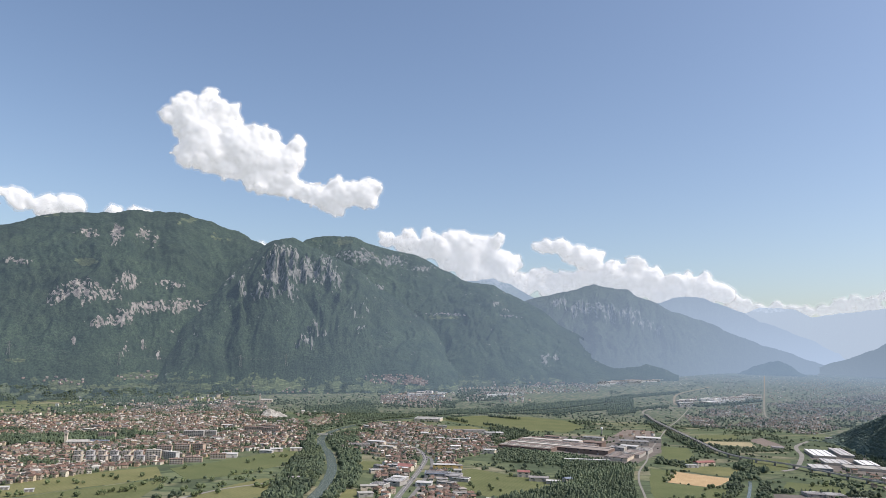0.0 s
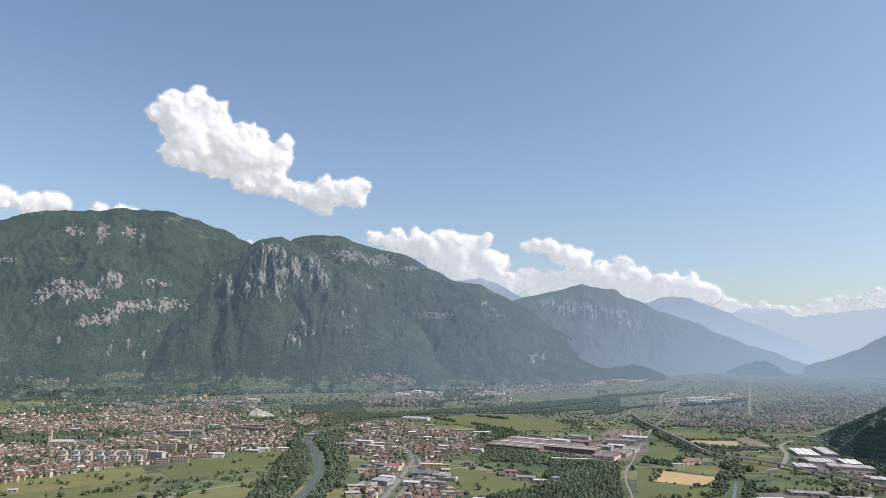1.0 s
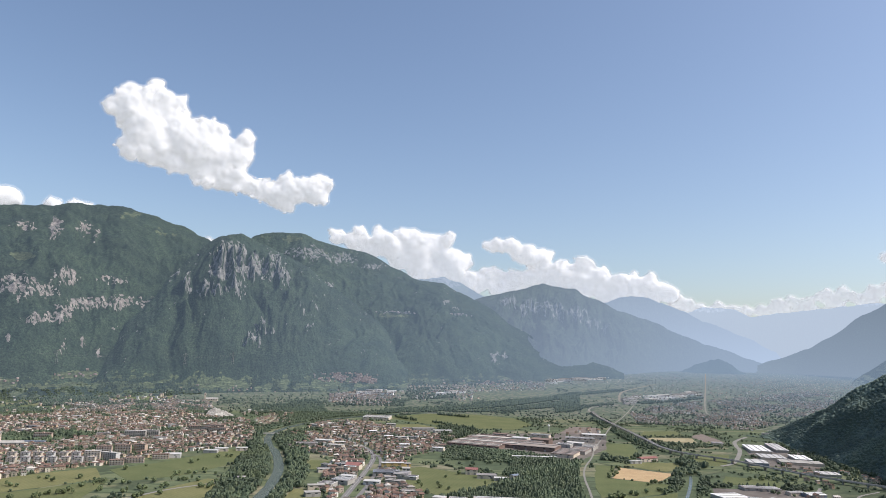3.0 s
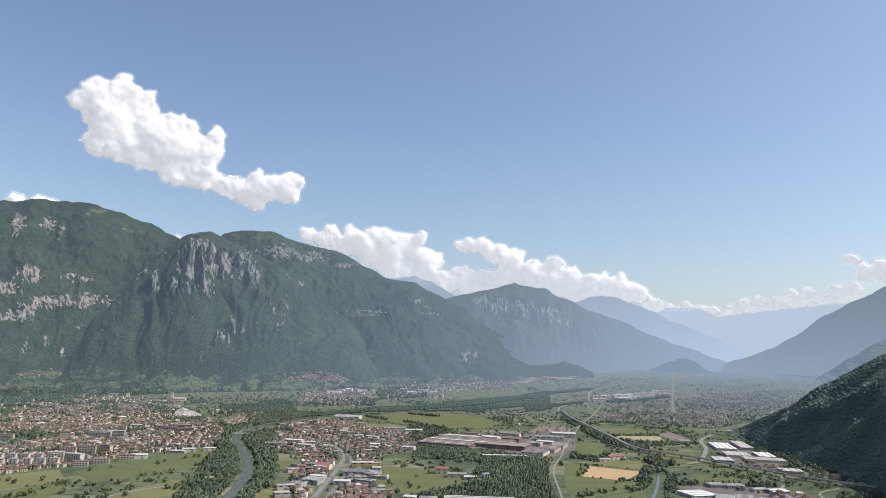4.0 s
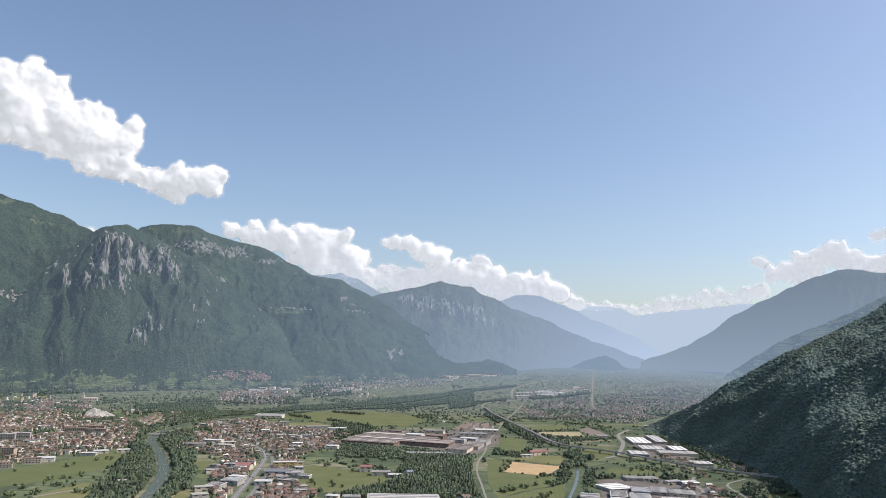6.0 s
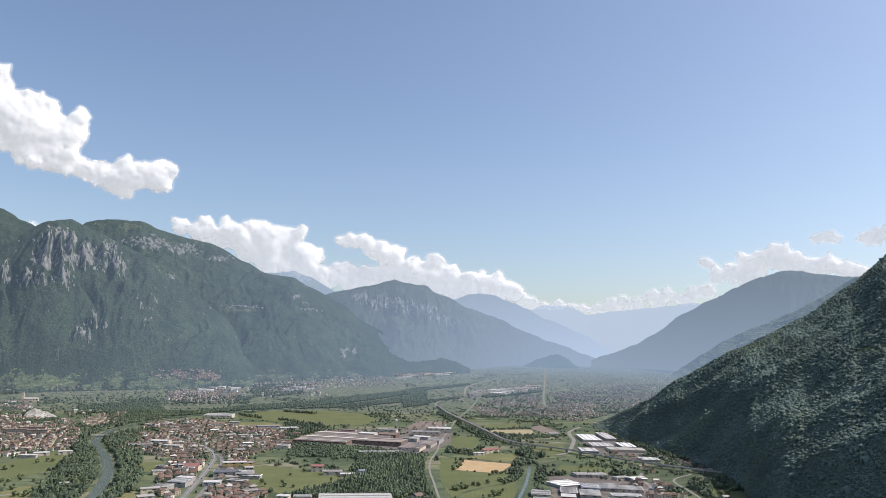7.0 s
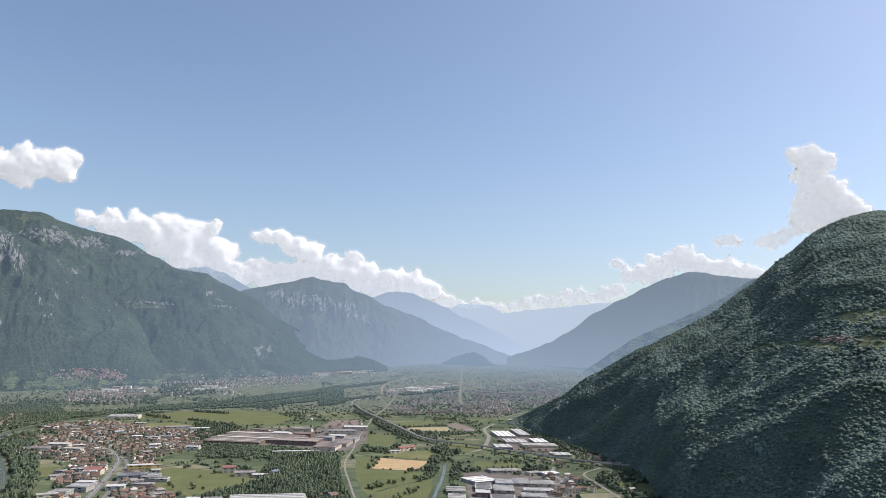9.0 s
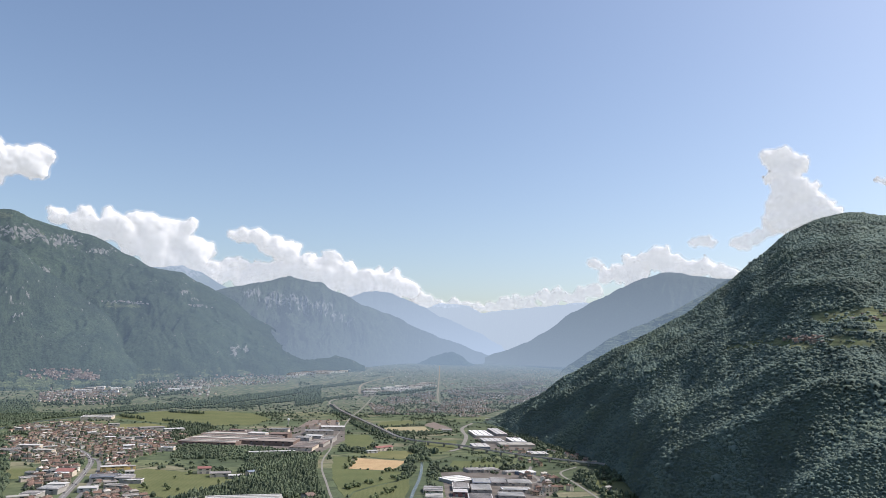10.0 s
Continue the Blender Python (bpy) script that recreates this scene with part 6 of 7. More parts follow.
distant = (hr[far] > 2450) | ((hr[far] > 2100) & (hx[far] > 600))
house_body("town_houses", ~distant, WIN, [m_walls, m_roofs, m_glass], "dense town houses with cream walls and brown clay roofs")
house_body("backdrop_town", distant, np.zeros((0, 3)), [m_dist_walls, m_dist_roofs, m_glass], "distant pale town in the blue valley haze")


# ---- trees ----
def blob(seed, cut=-2.0, lumpy=0.28, tall=1.0, form=None):
    v, f = form or BALL1
    g = np.random.default_rng(seed)
    w = v * (1 + g.uniform(-lumpy, lumpy, len(v)))[:, None]
    keep = v[f].mean(1)[:, 2] > cut
    f = f[keep]
    ids = np.unique(f)
    back = np.full(len(v), -1)
    back[ids] = np.arange(len(ids))
    w = w[ids] * np.array([1, 1, tall])
    return w, back[f]


def woods(name, x, y, z, width, height, mat, label, cut, seed, lumpy=0.28, centre=0.5, form=None, soft=True):
    """Many crowns as one body: each a lumpy clump of leaves of its own size and turn."""
    g = np.random.default_rng(seed)
    vs, fs, base = [], [], 0
    pick = g.integers(0, 6, len(x))
    for k in range(6):
        on = np.nonzero(pick == k)[0]
        t, f = blob(seed * 10 + k, cut, lumpy, 1.0, form)
        half = width[on] / 2
        v = lay(t, half * g.uniform(0.85, 1.15, len(on)), half * g.uniform(0.85, 1.15, len(on)), height[on] / 2, g.uniform(0, 6.28, len(on)), x[on], y[on], z[on] + height[on] * centre)
        vs.append(v.reshape(-1, 3))
        fs.append((f[None] + base + len(t) * np.arange(len(on))[:, None, None]).reshape(-1, 3))
        base += len(t) * len(on)
    ob = new(name, raw_mesh(name, np.concatenate(vs), np.concatenate(fs), [mat], soft))
    return tagged(set_haze(ob) if mat == m_dist_leaves else ob, label, "woods", kind="stuff")


# the hill's canopy: leaf clumps where it is near, whole crowns farther up
def canopy(gap, near, far, wide, seed, rise):
    g = np.random.default_rng(seed)
    gx, gy = np.meshgrid(np.arange(480, 2250, gap), np.arange(250, 2450, gap))
    gx, gy = gx.ravel() + g.uniform(-0.5, 0.5, gx.size) * gap, gy.ravel() + g.uniform(-0.5, 0.5, gy.size) * gap
    gb, gr = np.degrees(np.arctan2(gx, gy)), np.hypot(gx, gy)
    crest, foot = along(HILL_CREST, gb), along(HILL_FOOT, gb)
    s = (gr - foot) / (crest - foot)
    ok = (gb > 26.5) & (gb < 58.5) & (s > -0.004) & (s < 1.02) & (gr > near) & (gr <= far)
    gx, gy = gx[ok], gy[ok]
    gz = hill_z(gx, gy)
    ok = (hill_meadow(gx, gy, gz) < 0.35) | (g.uniform(size=len(gx)) < 0.10)
    gx, gy, gz = gx[ok], gy[ok], gz[ok]
    size = wide * g.lognormal(0, 0.28, len(gx)) * (1 + 0.35 * fbm(gx, gy, 70, 2, 3))
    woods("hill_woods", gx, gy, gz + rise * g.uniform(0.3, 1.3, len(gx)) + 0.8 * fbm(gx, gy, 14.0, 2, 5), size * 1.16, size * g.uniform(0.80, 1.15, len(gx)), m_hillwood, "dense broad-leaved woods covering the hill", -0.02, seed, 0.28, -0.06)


canopy(2.9, 0, 1000, 3.6, 3, 0.3)
canopy(3.5, 1000, 1500, 4.2, 5, 0.4)
canopy(4.3, 1500, 3000, 5.2, 4, 0.5)
canopy(7.0, 900, 3000, 5.0, 6, 1.6)

# woods of the valley
def grove(poly, gap, seed, kind, name, label, wide=7.5, high=12.0, mat=None, thin=0.0, open_ground=False):
    gap, wide, high = gap * 0.74, wide * 0.72, high * 0.74
    x, y = scatter(poly, gap, seed, 0.45)
    for f in [] if open_ground else OPEN:
        on = ~inside(f, x, y)
        x, y = x[on], y[on]
    g = np.random.default_rng(seed)
    on = g.uniform(size=len(x)) > thin
    x, y = x[on], y[on]
    k = np.minimum(1, np.hypot(x, y) / true_range(np.hypot(x, y)) * 1.2)
    w = wide * g.lognormal(0, 0.25, len(x)) * k
    h = high * g.lognormal(0, 0.2, len(x)) * k
    off = np.hypot(x, y) > 2450
    if (~off).any():
        woods(name, x[~off], y[~off], floor_z(x, y)[~off] - 0.5, w[~off], h[~off], mat or m_broad, label, -0.6, seed, 0.38, soft=False)
    if off.any():
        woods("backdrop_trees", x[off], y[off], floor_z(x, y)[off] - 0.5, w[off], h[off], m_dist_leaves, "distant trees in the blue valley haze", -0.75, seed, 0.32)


grove([(80, 1100), (175, 1205), (238, 1393), (250, 1480), (372, 1475), (392, 1437), (345, 1300), (310, 1130), (290, 960), (120, 1000)], 6.2, 31, "poplar", "poplar_wood", "dense grey-green poplar plantation", 6.6, 11.5, m_poplar, 0.06)
grove([(110, 1500), (140, 1680), (165, 1685), (280, 1615), (330, 1590), (380, 1490), (250, 1455)], 7, 32, "poplar", "works_wood", "tree belt in front of the factory", 6.5, 8, m_poplar, 0.25)
grove([(-270, 960), (-262, 1249), (-292, 1549), (-315, 1800), (-268, 1830), (-248, 1660), (-211, 1510), (-194, 1317), (-187, 1184), (-186, 960)], 7.5, 33, "broad", "river_wood", "thick green woods on the river bank", 9.5, 14)
grove([(-166, 960), (-168, 1166), (-180, 1320), (-196, 1450), (-220, 1570), (-245, 1680), (-262, 1850), (-216, 1935), (-175, 1666), (-150, 1450), (-135, 1358), (-128, 1146), (-130, 960)], 8, 34, "broad", "river_wood", "green woods on the river's village bank", 9, 13, None, 0.12)
grove([(-327, 1974), (-293, 2166), (-181, 2420), (50, 2650), (380, 2790), (780, 2990), (720, 2760), (350, 2600), (48, 2540), (-166, 2300), (-245, 2120), (-259, 1924)], 9.5, 35, "broad", "river_wood", "long dark belt of river woods", 10, 9.5)
for k, poly in enumerate([[(-383, 2523), (-226, 2631), (-177, 2132), (-287, 2011)], [(-368, 1934), (-326, 1945), (-278, 1688), (-310, 1652)], [(-453, 2055), (-389, 2137), (-247, 1838), (-315, 1822), (-400, 1887)],
                          [(-776, 2251), (-520, 2201), (-489, 2076), (-704, 2094)], [(-480, 2623), (-288, 2728), (-269, 2557), (-431, 2362)]]):
    grove(poly, 8.5, 90 + k, "broad", "plain_wood", "dark woods between the town and the river", 8, 9, None, (0.25, 0.2, 0.45, 0.5, 0.3)[k])
for k, poly in enumerate([[(-356, 2745), (-267, 2816), (-181, 2422), (-231, 2219), (-275, 2169)], [(73, 3136), (290, 3165), (274, 2910), (80, 2845)], [(-214, 2885), (52, 2868), (69, 2702), (-187, 2681)]]):
    grove(poly, 10, 110 + k, "broad", "plain_wood", "dark woods on the plain before the mountains", 9, 9, None, (0.3, 0.5, 0.5)[k])
grove([(300, 2379), (520, 2414), (461, 2131), (274, 2158)], 14, 96, "broad", "plain_wood", "scattered trees behind the old factory", 8, 8, None, 0.55)
grove([(150, 2116), (237, 2103), (188, 1818), (123, 1681)], 9, 97, "broad", "works_trees", "dark trees along the factory's flank", 7, 12, None, 0.35)
grove(TOWN_WOOD, 8, 36, "broad", "town_wood", "dark wood inside the old town", 10, 14)
grove([(640, 1640), (690, 1660), (700, 2080), (740, 2450), (690, 2450), (650, 2080), (620, 1800)], 9, 37, "broad", "railway_wood", "tree belt along the viaduct", 9, 11, None, 0.25)
grove([(600, 1490), (640, 1560), (720, 1560), (690, 1490), (610, 1400), (560, 1320), (535, 1330)], 9, 38, "broad", "canal_wood", "thicket where road and canal meet", 10, 12, None, 0.15)
grove([(452, 1520), (470, 1600), (540, 1640), (560, 1580), (500, 1510)], 8, 39, "broad", "farm_wood", "dark clump of trees by the farm", 10, 13, None, 0.1)
grove([(560, 1240), (700, 1245), (770, 1235), (760, 1215), (640, 1215), (560, 1222)], 8, 40, "broad", "shed_wood", "hedge of trees behind the near sheds", 8, 9)
grove([(420, 985), (470, 1085), (560, 1280), (585, 1330), (600, 1325), (560, 1235), (480, 1060), (440, 985)], 8, 41, "broad", "canal_bushes", "bushes along the canal", 6, 7, None, 0.2)
grove([(400, 1000), (430, 1075), (480, 1180), (540, 1290), (530, 1310), (470, 1200), (415, 1090), (385, 1010)], 8, 42, "broad", "canal_bushes", "bushes along the canal", 7, 8, None, 0.15)
grove([(700, 940), (760, 1100), (800, 1150), (900, 1180), (960, 1330), (900, 1450), (1000, 1700), (1030, 1700), (980, 1400), (930, 1150), (850, 1000), (800, 900)], 9.5, 43, "broad", "hillfoot_wood", "trees at the wooded hill's foot", 9, 12, None, 0.3)
grove([(700, 1800), (860, 1840), (900, 1850), (880, 1790), (720, 1740)], 10, 44, "broad", "field_hedge", "hedges between far fields", 8, 8, None, 0.35)
grove([(720, 1960), (880, 2010), (960, 2090), (990, 2070), (880, 1980), (730, 1945)], 9, 45, "broad", "field_hedge", "hedges between far fields", 8, 8, None, 0.3)
for k, poly in enumerate([[(137, 2212), (183, 2145), (183, 2161), (137, 2228)], [(173, 2483), (271, 2393), (271, 2411), (173, 2501)], [(28, 2339), (91, 2249), (91, 2267), (28, 2357)]]):
    grove(poly, 6.5, 100 + k, "broad", "poplar_row", "row of dark trees across the meadow", 6, 13, None, 0.1, True)
grove([(170, 1880), (230, 1990), (250, 1985), (200, 1870)], 7, 47, "broad", "works_trees", "dark conifers beside the factory", 7, 17)
grove([(170, 2100), (240, 2040), (248, 2052), (178, 2116)], 8, 48, "broad", "poplar_row", "row of dark trees by the meadow", 7, 15)
for k, poly in enumerate([[(682, 2973), (818, 3075), (719, 2663), (608, 2603)], [(439, 2849), (672, 2959), (633, 2759), (325, 2703), (325, 2807)], [(746, 2760), (892, 2809), (878, 2759), (728, 2696)], [(932, 2821), (1320, 2926), (1295, 2872), (923, 2757)], [(810, 3045), (1040, 3143), (1018, 3078), (794, 2987)]]):
    grove(poly, 9, 62 + k, "broad", "far_wood", "dark wood between the far fields", 10, 10, None, 0.12)
for k, poly in enumerate([[(-1442, 2552), (-1365, 2673), (-1277, 2518), (-1355, 2403)], [(-1260, 2724), (-1098, 2884), (-937, 2539), (-1097, 2408)], [(-1233, 2318), (-1043, 2342), (-944, 2147), (-1087, 2105)], [(-850, 2451), (-764, 2479), (-686, 2222), (-756, 2202)], [(-706, 2508), (-619, 2505), (-569, 2305), (-636, 2285)]]):
    grove(poly, 8, 72 + k, "broad", "terrace_wood", "dark wood between town and mountain", 9, 10, None, 0.1)
for poly, gap, seed, thin in [(TOWN_LEFT, 9.5, 51, 0.25), (VILLAGE, 9.5, 52, 0.25), (FAR_TOWN, 15, 53, 0.55), ([(-1350, 2100), (-1200, 2650), (-500, 2780), (-300, 2500), (-450, 2250), (-640, 2700), (-1000, 2650)], 16, 54, 0.82),
                              ([(-400, 2200), (-300, 2550), (0, 2900), (600, 3200), (700, 3350), (-300, 3100), (-600, 2700)], 18, 55, 0.72), ([(780, 2480), (900, 2900), (1300, 3600), (2000, 3900), (2300, 3300), (1650, 2750), (1200, 2850)], 17, 56, 0.85), ([(650, 3200), (1300, 3500), (1900, 3900), (1500, 4100), (800, 3600)], 15, 61, 0.82),
                              ([(380, 2600), (700, 2700), (760, 2450), (560, 2250), (470, 2350)], 17, 57, 0.8), ([(560, 1650), (640, 1900), (900, 2250), (1000, 2200), (900, 1850), (700, 1650)], 24, 58, 0.5),
                              ([(130, 1480), (240, 1480), (440, 1960), (230, 2030)], 22, 59, 0.3), ([(800, 1180), (960, 1700), (1050, 1900), (1020, 1700), (930, 1300)], 11, 60, 0.3)]:
    grove(poly, gap, seed, "broad", "garden_trees", "scattered green trees among houses and fields", 6.8, 8, None, thin)

# hedges and scattered trees over the open floor, in lines and clumps
g = np.random.default_rng(99)
bb, rr = g.uniform(-34, 36, 190000), np.sqrt(g.uniform(950**2, 4250**2, 190000))
tx, ty = spot(bb, rr)
line = np.minimum(np.abs(perlin(tx / 150, ty / 95, 201)), np.abs(perlin(tx / 110, ty / 160, 207)))
keep = ((line < 0.017) & (fbm(tx, ty, 240, 2, 215) > -0.25)) | ((fbm(tx, ty, 160, 3, 209) > 0.62) & (g.uniform(size=len(tx)) < 0.9)) | (g.uniform(size=len(tx)) < 0.0008)
tx, ty = tx[keep], ty[keep]
for poly in OPEN:
    on = ~inside(poly, tx, ty)
    tx, ty = tx[on], ty[on]
on = clear(tx, ty, 3) & ~on_hill(tx, ty)
tx, ty = tx[on], ty[on]
tr = np.hypot(tx, ty)
k = np.minimum(1, tr / true_range(tr)) * g.lognormal(0, 0.3, len(tx))
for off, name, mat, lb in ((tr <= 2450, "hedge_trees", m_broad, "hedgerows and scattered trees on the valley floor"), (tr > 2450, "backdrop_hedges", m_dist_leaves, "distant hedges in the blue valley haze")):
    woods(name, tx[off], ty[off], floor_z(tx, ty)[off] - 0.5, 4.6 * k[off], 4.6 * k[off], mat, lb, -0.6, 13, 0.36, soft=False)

# single trees in the meadows
def tree_kind(seed, crown_w, crown_h, stem):
    """A broad-leaved tree: tapered trunk, limbs and a crown of many leaf clumps with gaps."""
    q = np.random.default_rng(seed)
    top = new("tree")
    bm = bmesh.new()
    bmesh.ops.create_cone(bm, segments=7, radius1=0.45, radius2=0.22, depth=stem + 1.5, matrix=Matrix.Translation((0, 0, stem / 2)))
    trunk = part("trunk", bm, m_bark, top)
    for k in range(3):
        a = k * 2.1 + q.uniform(0, 1)
        bm = bmesh.new()
        beam(bm, (0, 0, stem), (math.cos(a) * crown_w * 0.25, math.sin(a) * crown_w * 0.25, stem + crown_h * 0.4), 0.2)
        part("limb", bm, m_bark, trunk)
    m = 46
    d = q.normal(size=(m, 3))
    d /= np.linalg.norm(d, axis=1)[:, None]
    p = d * (q.uniform(0.35, 1.0, m) ** 0.5)[:, None] * np.array([crown_w / 2, crown_w / 2, crown_h / 2]) * 0.8
    t, f = blob(seed, -2, 0.35)
    r = q.uniform(0.13, 0.24, m) * crown_w
    v = lay(t, r, r, r * 0.85, q.uniform(0, 6, m), p[:, 0], p[:, 1], p[:, 2] + stem + crown_h * 0.5)
    crown = new("crown", raw_mesh("crown", v.reshape(-1, 3), (f[None] + len(t) * np.arange(m)[:, None, None]).reshape(-1, 3), [m_orchard]))
    crown.parent = top
    return tagged(top, ("broad round-crowned meadow tree with dense leaves", "tall slender meadow tree with dense leaves")[crown_h > crown_w], "tree", group="meadow trees")


TREES = [tree_kind(1, 8, 6.5, 1.6), tree_kind(2, 5.5, 5, 1.2), tree_kind(3, 4.5, 7, 1.8), tree_kind(4, 7, 5.5, 1.5)]
MEADOW_TREES = [(-596, 1130), (-583, 1146), (-563, 1149), (-556, 1144), (-544, 1138), (-544, 1202), (-531, 1204), (-508, 1183), (-514, 1188), (-484, 1212), (-456, 1201), (-448, 1196), (-436, 1184), (-430, 1170),
                (-284, 1272), (-311, 1225), (-335, 1152), (-330, 1162), (-344, 1073), (-442, 1304), (-353, 1384), (54, 1221), (105, 1281), (91, 1216), (133, 1313), (165, 1213), (410, 1329), (431, 1380)]
g = np.random.default_rng(15)
spots = [(x + g.uniform(-3, 3), y + g.uniform(-3, 3)) for x, y in MEADOW_TREES]
for a, b, count in (((-480, 1060), (-440, 1180), 11), ((-440, 1180), (-300, 1215), 8), ((-400, 1090), (-330, 1165), 6), ((-420, 1330), (-300, 1480), 6), ((330, 1110), (420, 1165), 14), ((420, 1165), (490, 1205), 7), ((410, 1310), (462, 1430), 8), ((60, 1190), (110, 1175), 4), ((440, 1240), (520, 1275), 9),
                    ((-560, 1060), (-640, 1030), 7), ((640, 1290), (710, 1330), 8), ((-530, 1035), (-420, 1120), 12), ((-400, 1015), (-320, 1110), 12), ((-360, 1240), (-280, 1330), 9), ((-300, 1120), (-255, 1200), 9), ((350, 1020), (430, 1110), 12), ((-120, 1040), (-100, 1180), 8), ((760, 1010), (830, 1080), 6)):
    spots += [(a[0] + (b[0] - a[0]) * t + g.normal(0, 5), a[1] + (b[1] - a[1]) * t + g.normal(0, 5)) for t in g.uniform(0, 1, count)]
for i, (x, y) in enumerate(spots):
    k = int(g.integers(0, 4))
    m = Matrix.LocRotScale((x, y, float(floor_z(x, y)) - 0.3), Euler((0, 0, g.uniform(0, 6))), None)
    if i < 4:
        TREES[i].matrix_world = m
    else:
        copy_thing(TREES[k], m)


# cars on the main road and in the yards
def car_kind(mat, label):
    top = new("car")
    bm = box(bmesh.new(), -2.1, -0.85, 0.35, 2.1, 0.85, 0.95)
    bmesh.ops.bevel(bm, geom=bm.edges[:], offset=0.12, segments=1, affect="EDGES")
    body = part("body", bm, mat, top)
    bm = box(bmesh.new(), -1.3, -0.75, 0.9, 1.0, 0.75, 1.45)
    bmesh.ops.bevel(bm, geom=bm.edges[:], offset=0.18, segments=1, affect="EDGES")
    part("cabin", bm, m_glass, body)
    for sx in (-1.3, 1.3):
        for sy in (-0.8, 0.8):
            bm = bmesh.new()
            bmesh.ops.create_cone(bm, segments=10, radius1=0.33, radius2=0.33, depth=0.25, cap_ends=True, matrix=Matrix.Translation((sx, sy, 0.33)) @ Matrix.Rotation(radians(90), 4, "X"))
            part("wheel", bm, m_glass, top)
    return tagged(top, label, "car", group="cars on the roads")


m_carwhite = plain("white_car_paint", (0.75, 0.75, 0.75), 0.3, 0.5)
m_cardark = plain("dark_car_paint", (0.06, 0.065, 0.08), 0.3, 0.5)
CARS = [car_kind(m_carwhite, "small white car on the asphalt"), car_kind(m_cardark, "small dark car on the asphalt"), car_kind(m_red, "small red car on the asphalt")]
lane = spline(MAIN, 4)
for i in range(26):
    k = int(g.integers(40, len(lane) - 60))
    d = lane[k + 1] - lane[k]
    d /= np.hypot(*d)
    side = g.choice([-3.0, 3.0])
    m = pose(lane[k, 0] - d[1] * side, lane[k, 1] + d[0] * side, 0.52, 0, 0, math.degrees(math.atan2(d[1], d[0])))
    if i < 3:
        CARS[i].matrix_world = m
    else:
        copy_thing(CARS[int(g.choice([0, 0, 1, 1, 2]))], m)

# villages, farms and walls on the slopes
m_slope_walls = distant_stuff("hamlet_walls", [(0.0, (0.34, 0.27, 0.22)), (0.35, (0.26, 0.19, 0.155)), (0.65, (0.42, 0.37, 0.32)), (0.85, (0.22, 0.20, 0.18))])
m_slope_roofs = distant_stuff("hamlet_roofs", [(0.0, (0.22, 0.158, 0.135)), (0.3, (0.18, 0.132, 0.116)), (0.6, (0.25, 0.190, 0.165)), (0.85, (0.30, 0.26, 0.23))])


def slope_village(grid, b0, b1, z0, z1, count, seed, label, scale=0.65):
    g = np.random.default_rng(seed)
    bs, s, x, y, z = grid
    on = np.argwhere((bs[None] > b0) & (bs[None] < b1) & (z > z0) & (z < z1) & (s[:, None] < 1))
    u, v = (bs[on[:, 1]] - b0) / (b1 - b0) * 2 - 1, (z[on[:, 0], on[:, 1]] - z0) / (z1 - z0) * 2 - 1
    wt = np.exp(-1.6 * (u - 0.25) ** 2 - 1.6 * (v + 0.3 * u) ** 2) * np.clip(0.6 + 1.6 * fbm(u * 3, v * 1.3, 1.0, 3, seed), 0.02, 1.2)
    on = on[g.choice(len(on), count, p=wt / wt.sum())]
    px, py, pz = (v[on[:, 0], on[:, 1]] for v in (x, y, z))
    w, d, h, t = g.uniform(8, 15, count) * scale, g.uniform(8, 11, count) * scale, g.uniform(5, 8.5, count) * scale, g.uniform(0, 3, count)
    wv, rv = lay(wall_t, w, d, h, t, px, py, pz), lay(roof_t[:1].repeat(count, 0), w + 1, d + 1, d * 0.25, t, px, py, pz + h - 0.1)
    f = np.concatenate([(np.array(wall_f)[None] + 8 * np.arange(count)[:, None, None]).reshape(-1, 3), (np.array(roof_f)[None] + 8 * count + 6 * np.arange(count)[:, None, None]).reshape(-1, 3)])
    tagged(set_haze(new("slope_houses", raw_mesh("slope_houses", np.concatenate([wv.reshape(-1, 3), rv.reshape(-1, 3)]), f, [m_slope_walls, m_slope_roofs], False, np.repeat([0, 1], count * 8)))), label, "houses", kind="stuff")


def level(deg, r):
    return EYE + r * math.tan(radians(deg))


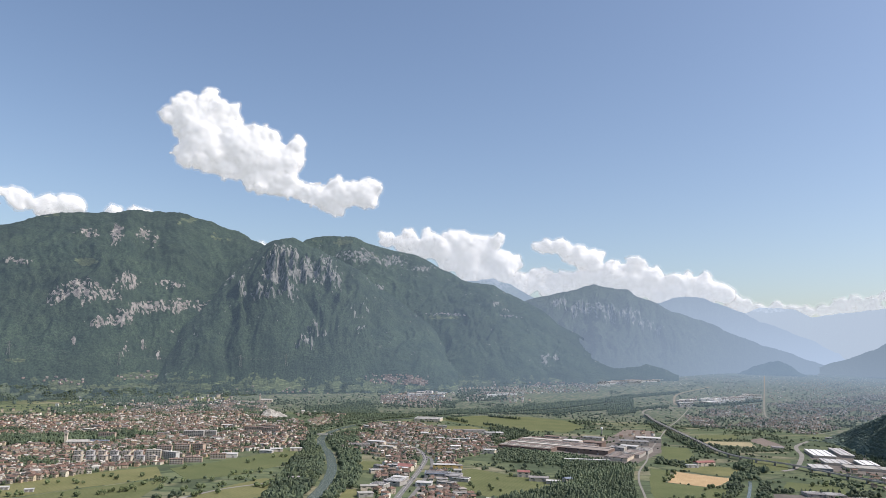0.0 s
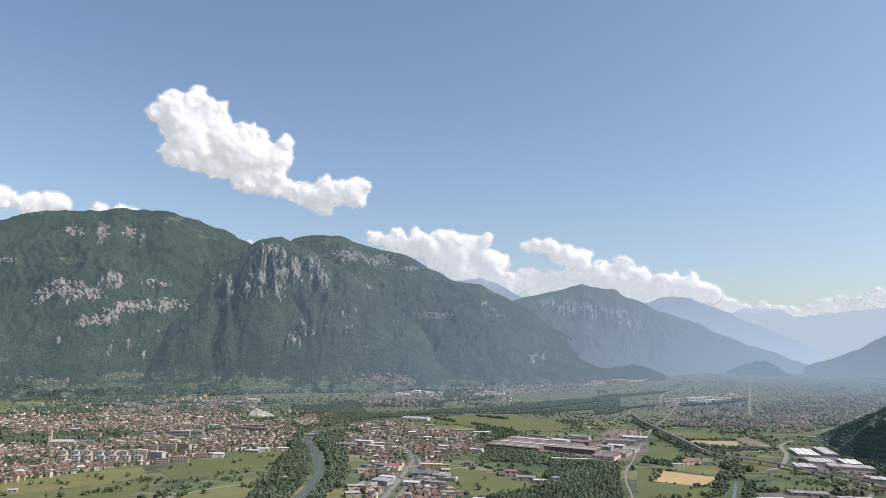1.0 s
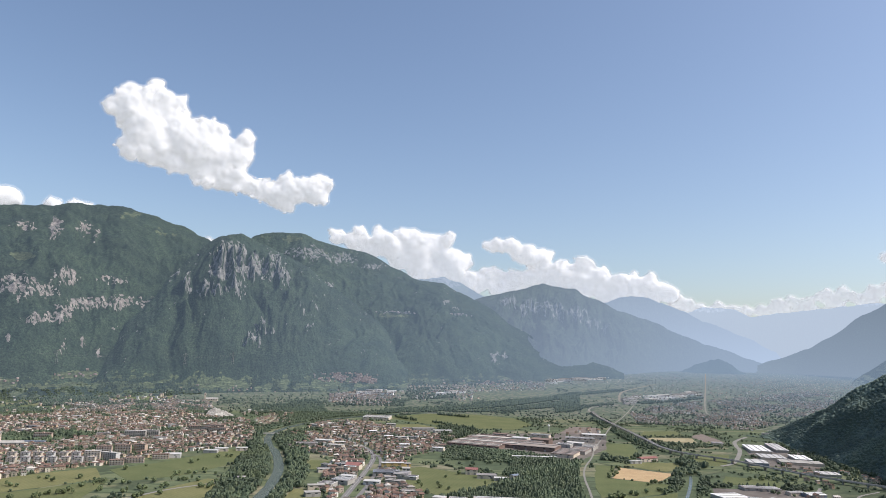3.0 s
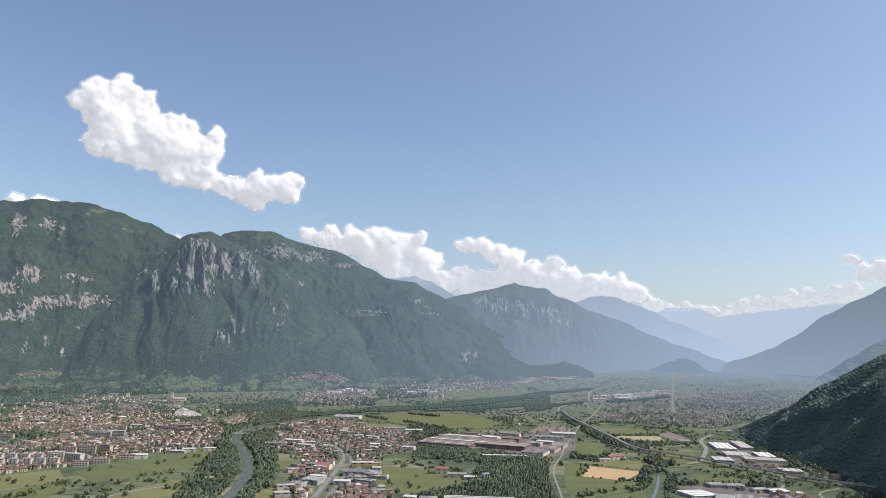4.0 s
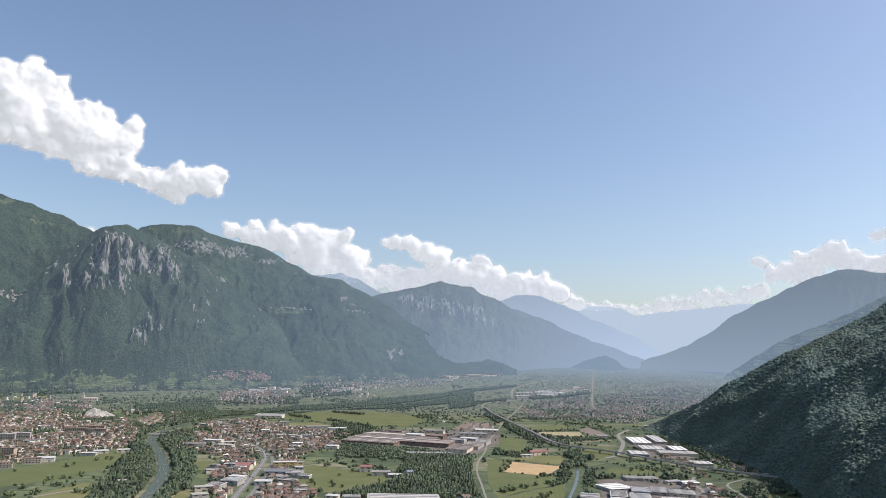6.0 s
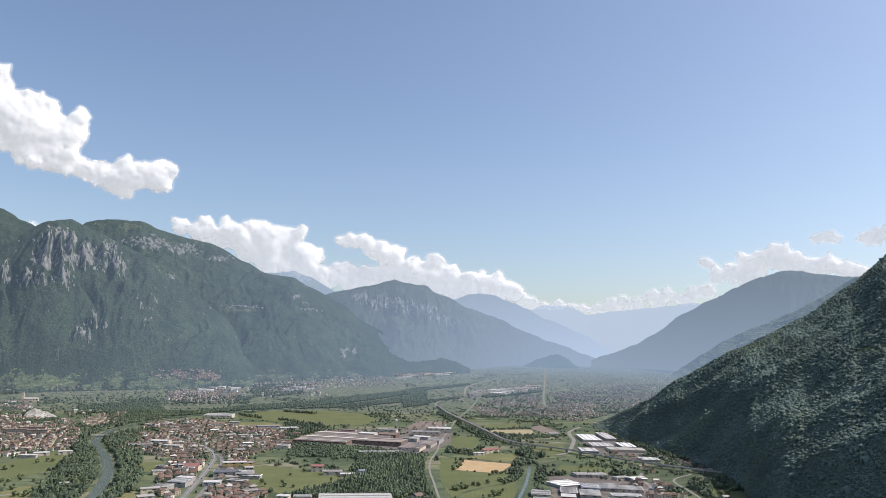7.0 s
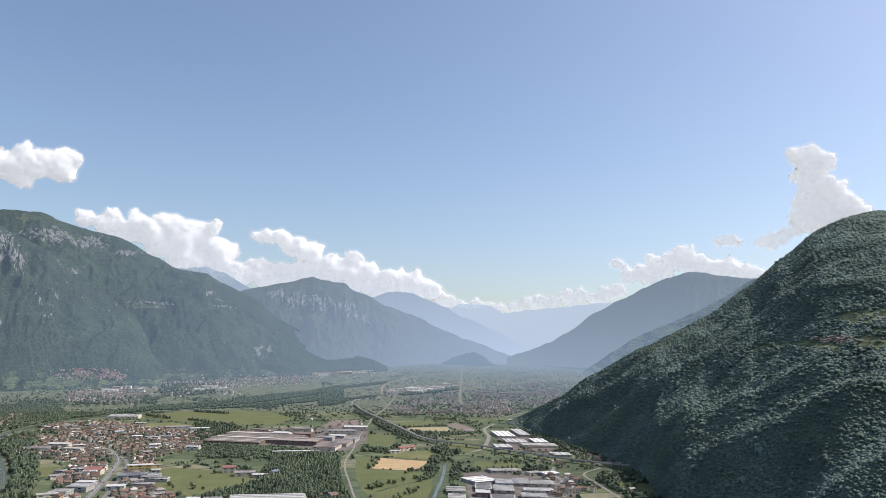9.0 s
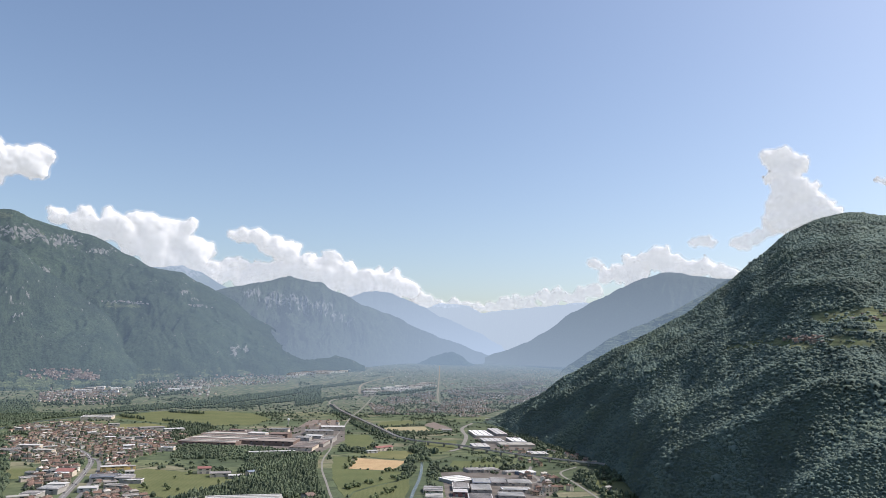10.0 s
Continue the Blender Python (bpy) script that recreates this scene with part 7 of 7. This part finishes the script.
slope_village(pillar_grid, -5.9, -0.9, level(-2.75, 3110), level(-2.0, 3140), 240, 1, "red-roofed village on the foot of the buttress", 0.65)
slope_village(spur_grid, -1.2, 2.6, level(2.75, 3600), level(2.95, 3600), 26, 2, "tiny pale village on a high terrace", 0.6)
slope_village(spur_grid, 4.6, 6.6, level(2.72, 3650), level(2.95, 3650), 16, 3, "tiny hamlet on a high terrace", 0.6)
slope_village(massif_grid, -30, -26, level(-3.2, 2900), level(-2.6, 2900), 14, 4, "scattered farms on the massif's terraces")
slope_village(massif_grid, -24.5, -20.5, level(-2.9, 2900), level(-2.2, 2900), 14, 5, "scattered farms on the massif's terraces")
slope_village(spur_grid, 4.0, 15.0, level(-3.2, 3350), level(-2.2, 3400), 130, 6, "long village at the foot of the spur")
slope_village((hb, hs[:, 0], HX, HY, HZ), 49.6, 52.4, level(1.2, 1170), level(1.75, 1170), 34, 7, "pinkish hamlet on the wooded hill's meadows", 0.5)
slope_village((hb, hs[:, 0], HX, HY, HZ), 53.0, 57.0, level(2.6, 1200), level(3.4, 1200), 9, 8, "farmhouses on the wooded hill's upper meadow", 0.4)


# trees on the terraced feet of the slopes
def slope_trees(grid, b0, b1, top, count, seed, mat):
    g = np.random.default_rng(seed)
    bs, s, x, y, z = grid
    e = np.degrees(np.arctan2(z - EYE, np.hypot(x, y)))
    on = np.argwhere((bs[None] > b0) & (bs[None] < b1) & (e < top) & (s[:, None] > 0.005) & (s[:, None] < 0.6))
    on = on[g.integers(0, len(on), count)]
    px, py, pz = (v[on[:, 0], on[:, 1]] for v in (x, y, z))
    keep = fbm(px, py, 45, 4, seed, 0.6) > 0.10
    px, py, pz = px[keep] + g.uniform(-3, 3, keep.sum()), py[keep] + g.uniform(-3, 3, keep.sum()), pz[keep]
    w = 3.4 * g.lognormal(0, 0.35, len(px))
    woods("slope_trees", px, py, pz - 0.5, w, w * 1.1, mat, "tree clumps on the terraced mountain foot", -0.4, seed, 0.36, soft=False)


slope_trees(massif_grid, -36, -14, -3.2, 12000, 81, m_slopewood)
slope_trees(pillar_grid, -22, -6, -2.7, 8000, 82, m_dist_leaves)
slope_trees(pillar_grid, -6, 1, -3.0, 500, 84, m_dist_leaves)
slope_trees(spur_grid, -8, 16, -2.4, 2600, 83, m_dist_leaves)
slope_village(pillar_grid, -17, -8, level(-3.9, 2950), level(-3.1, 2950), 22, 11, "scattered farms on the terraced mountain foot", 0.6)
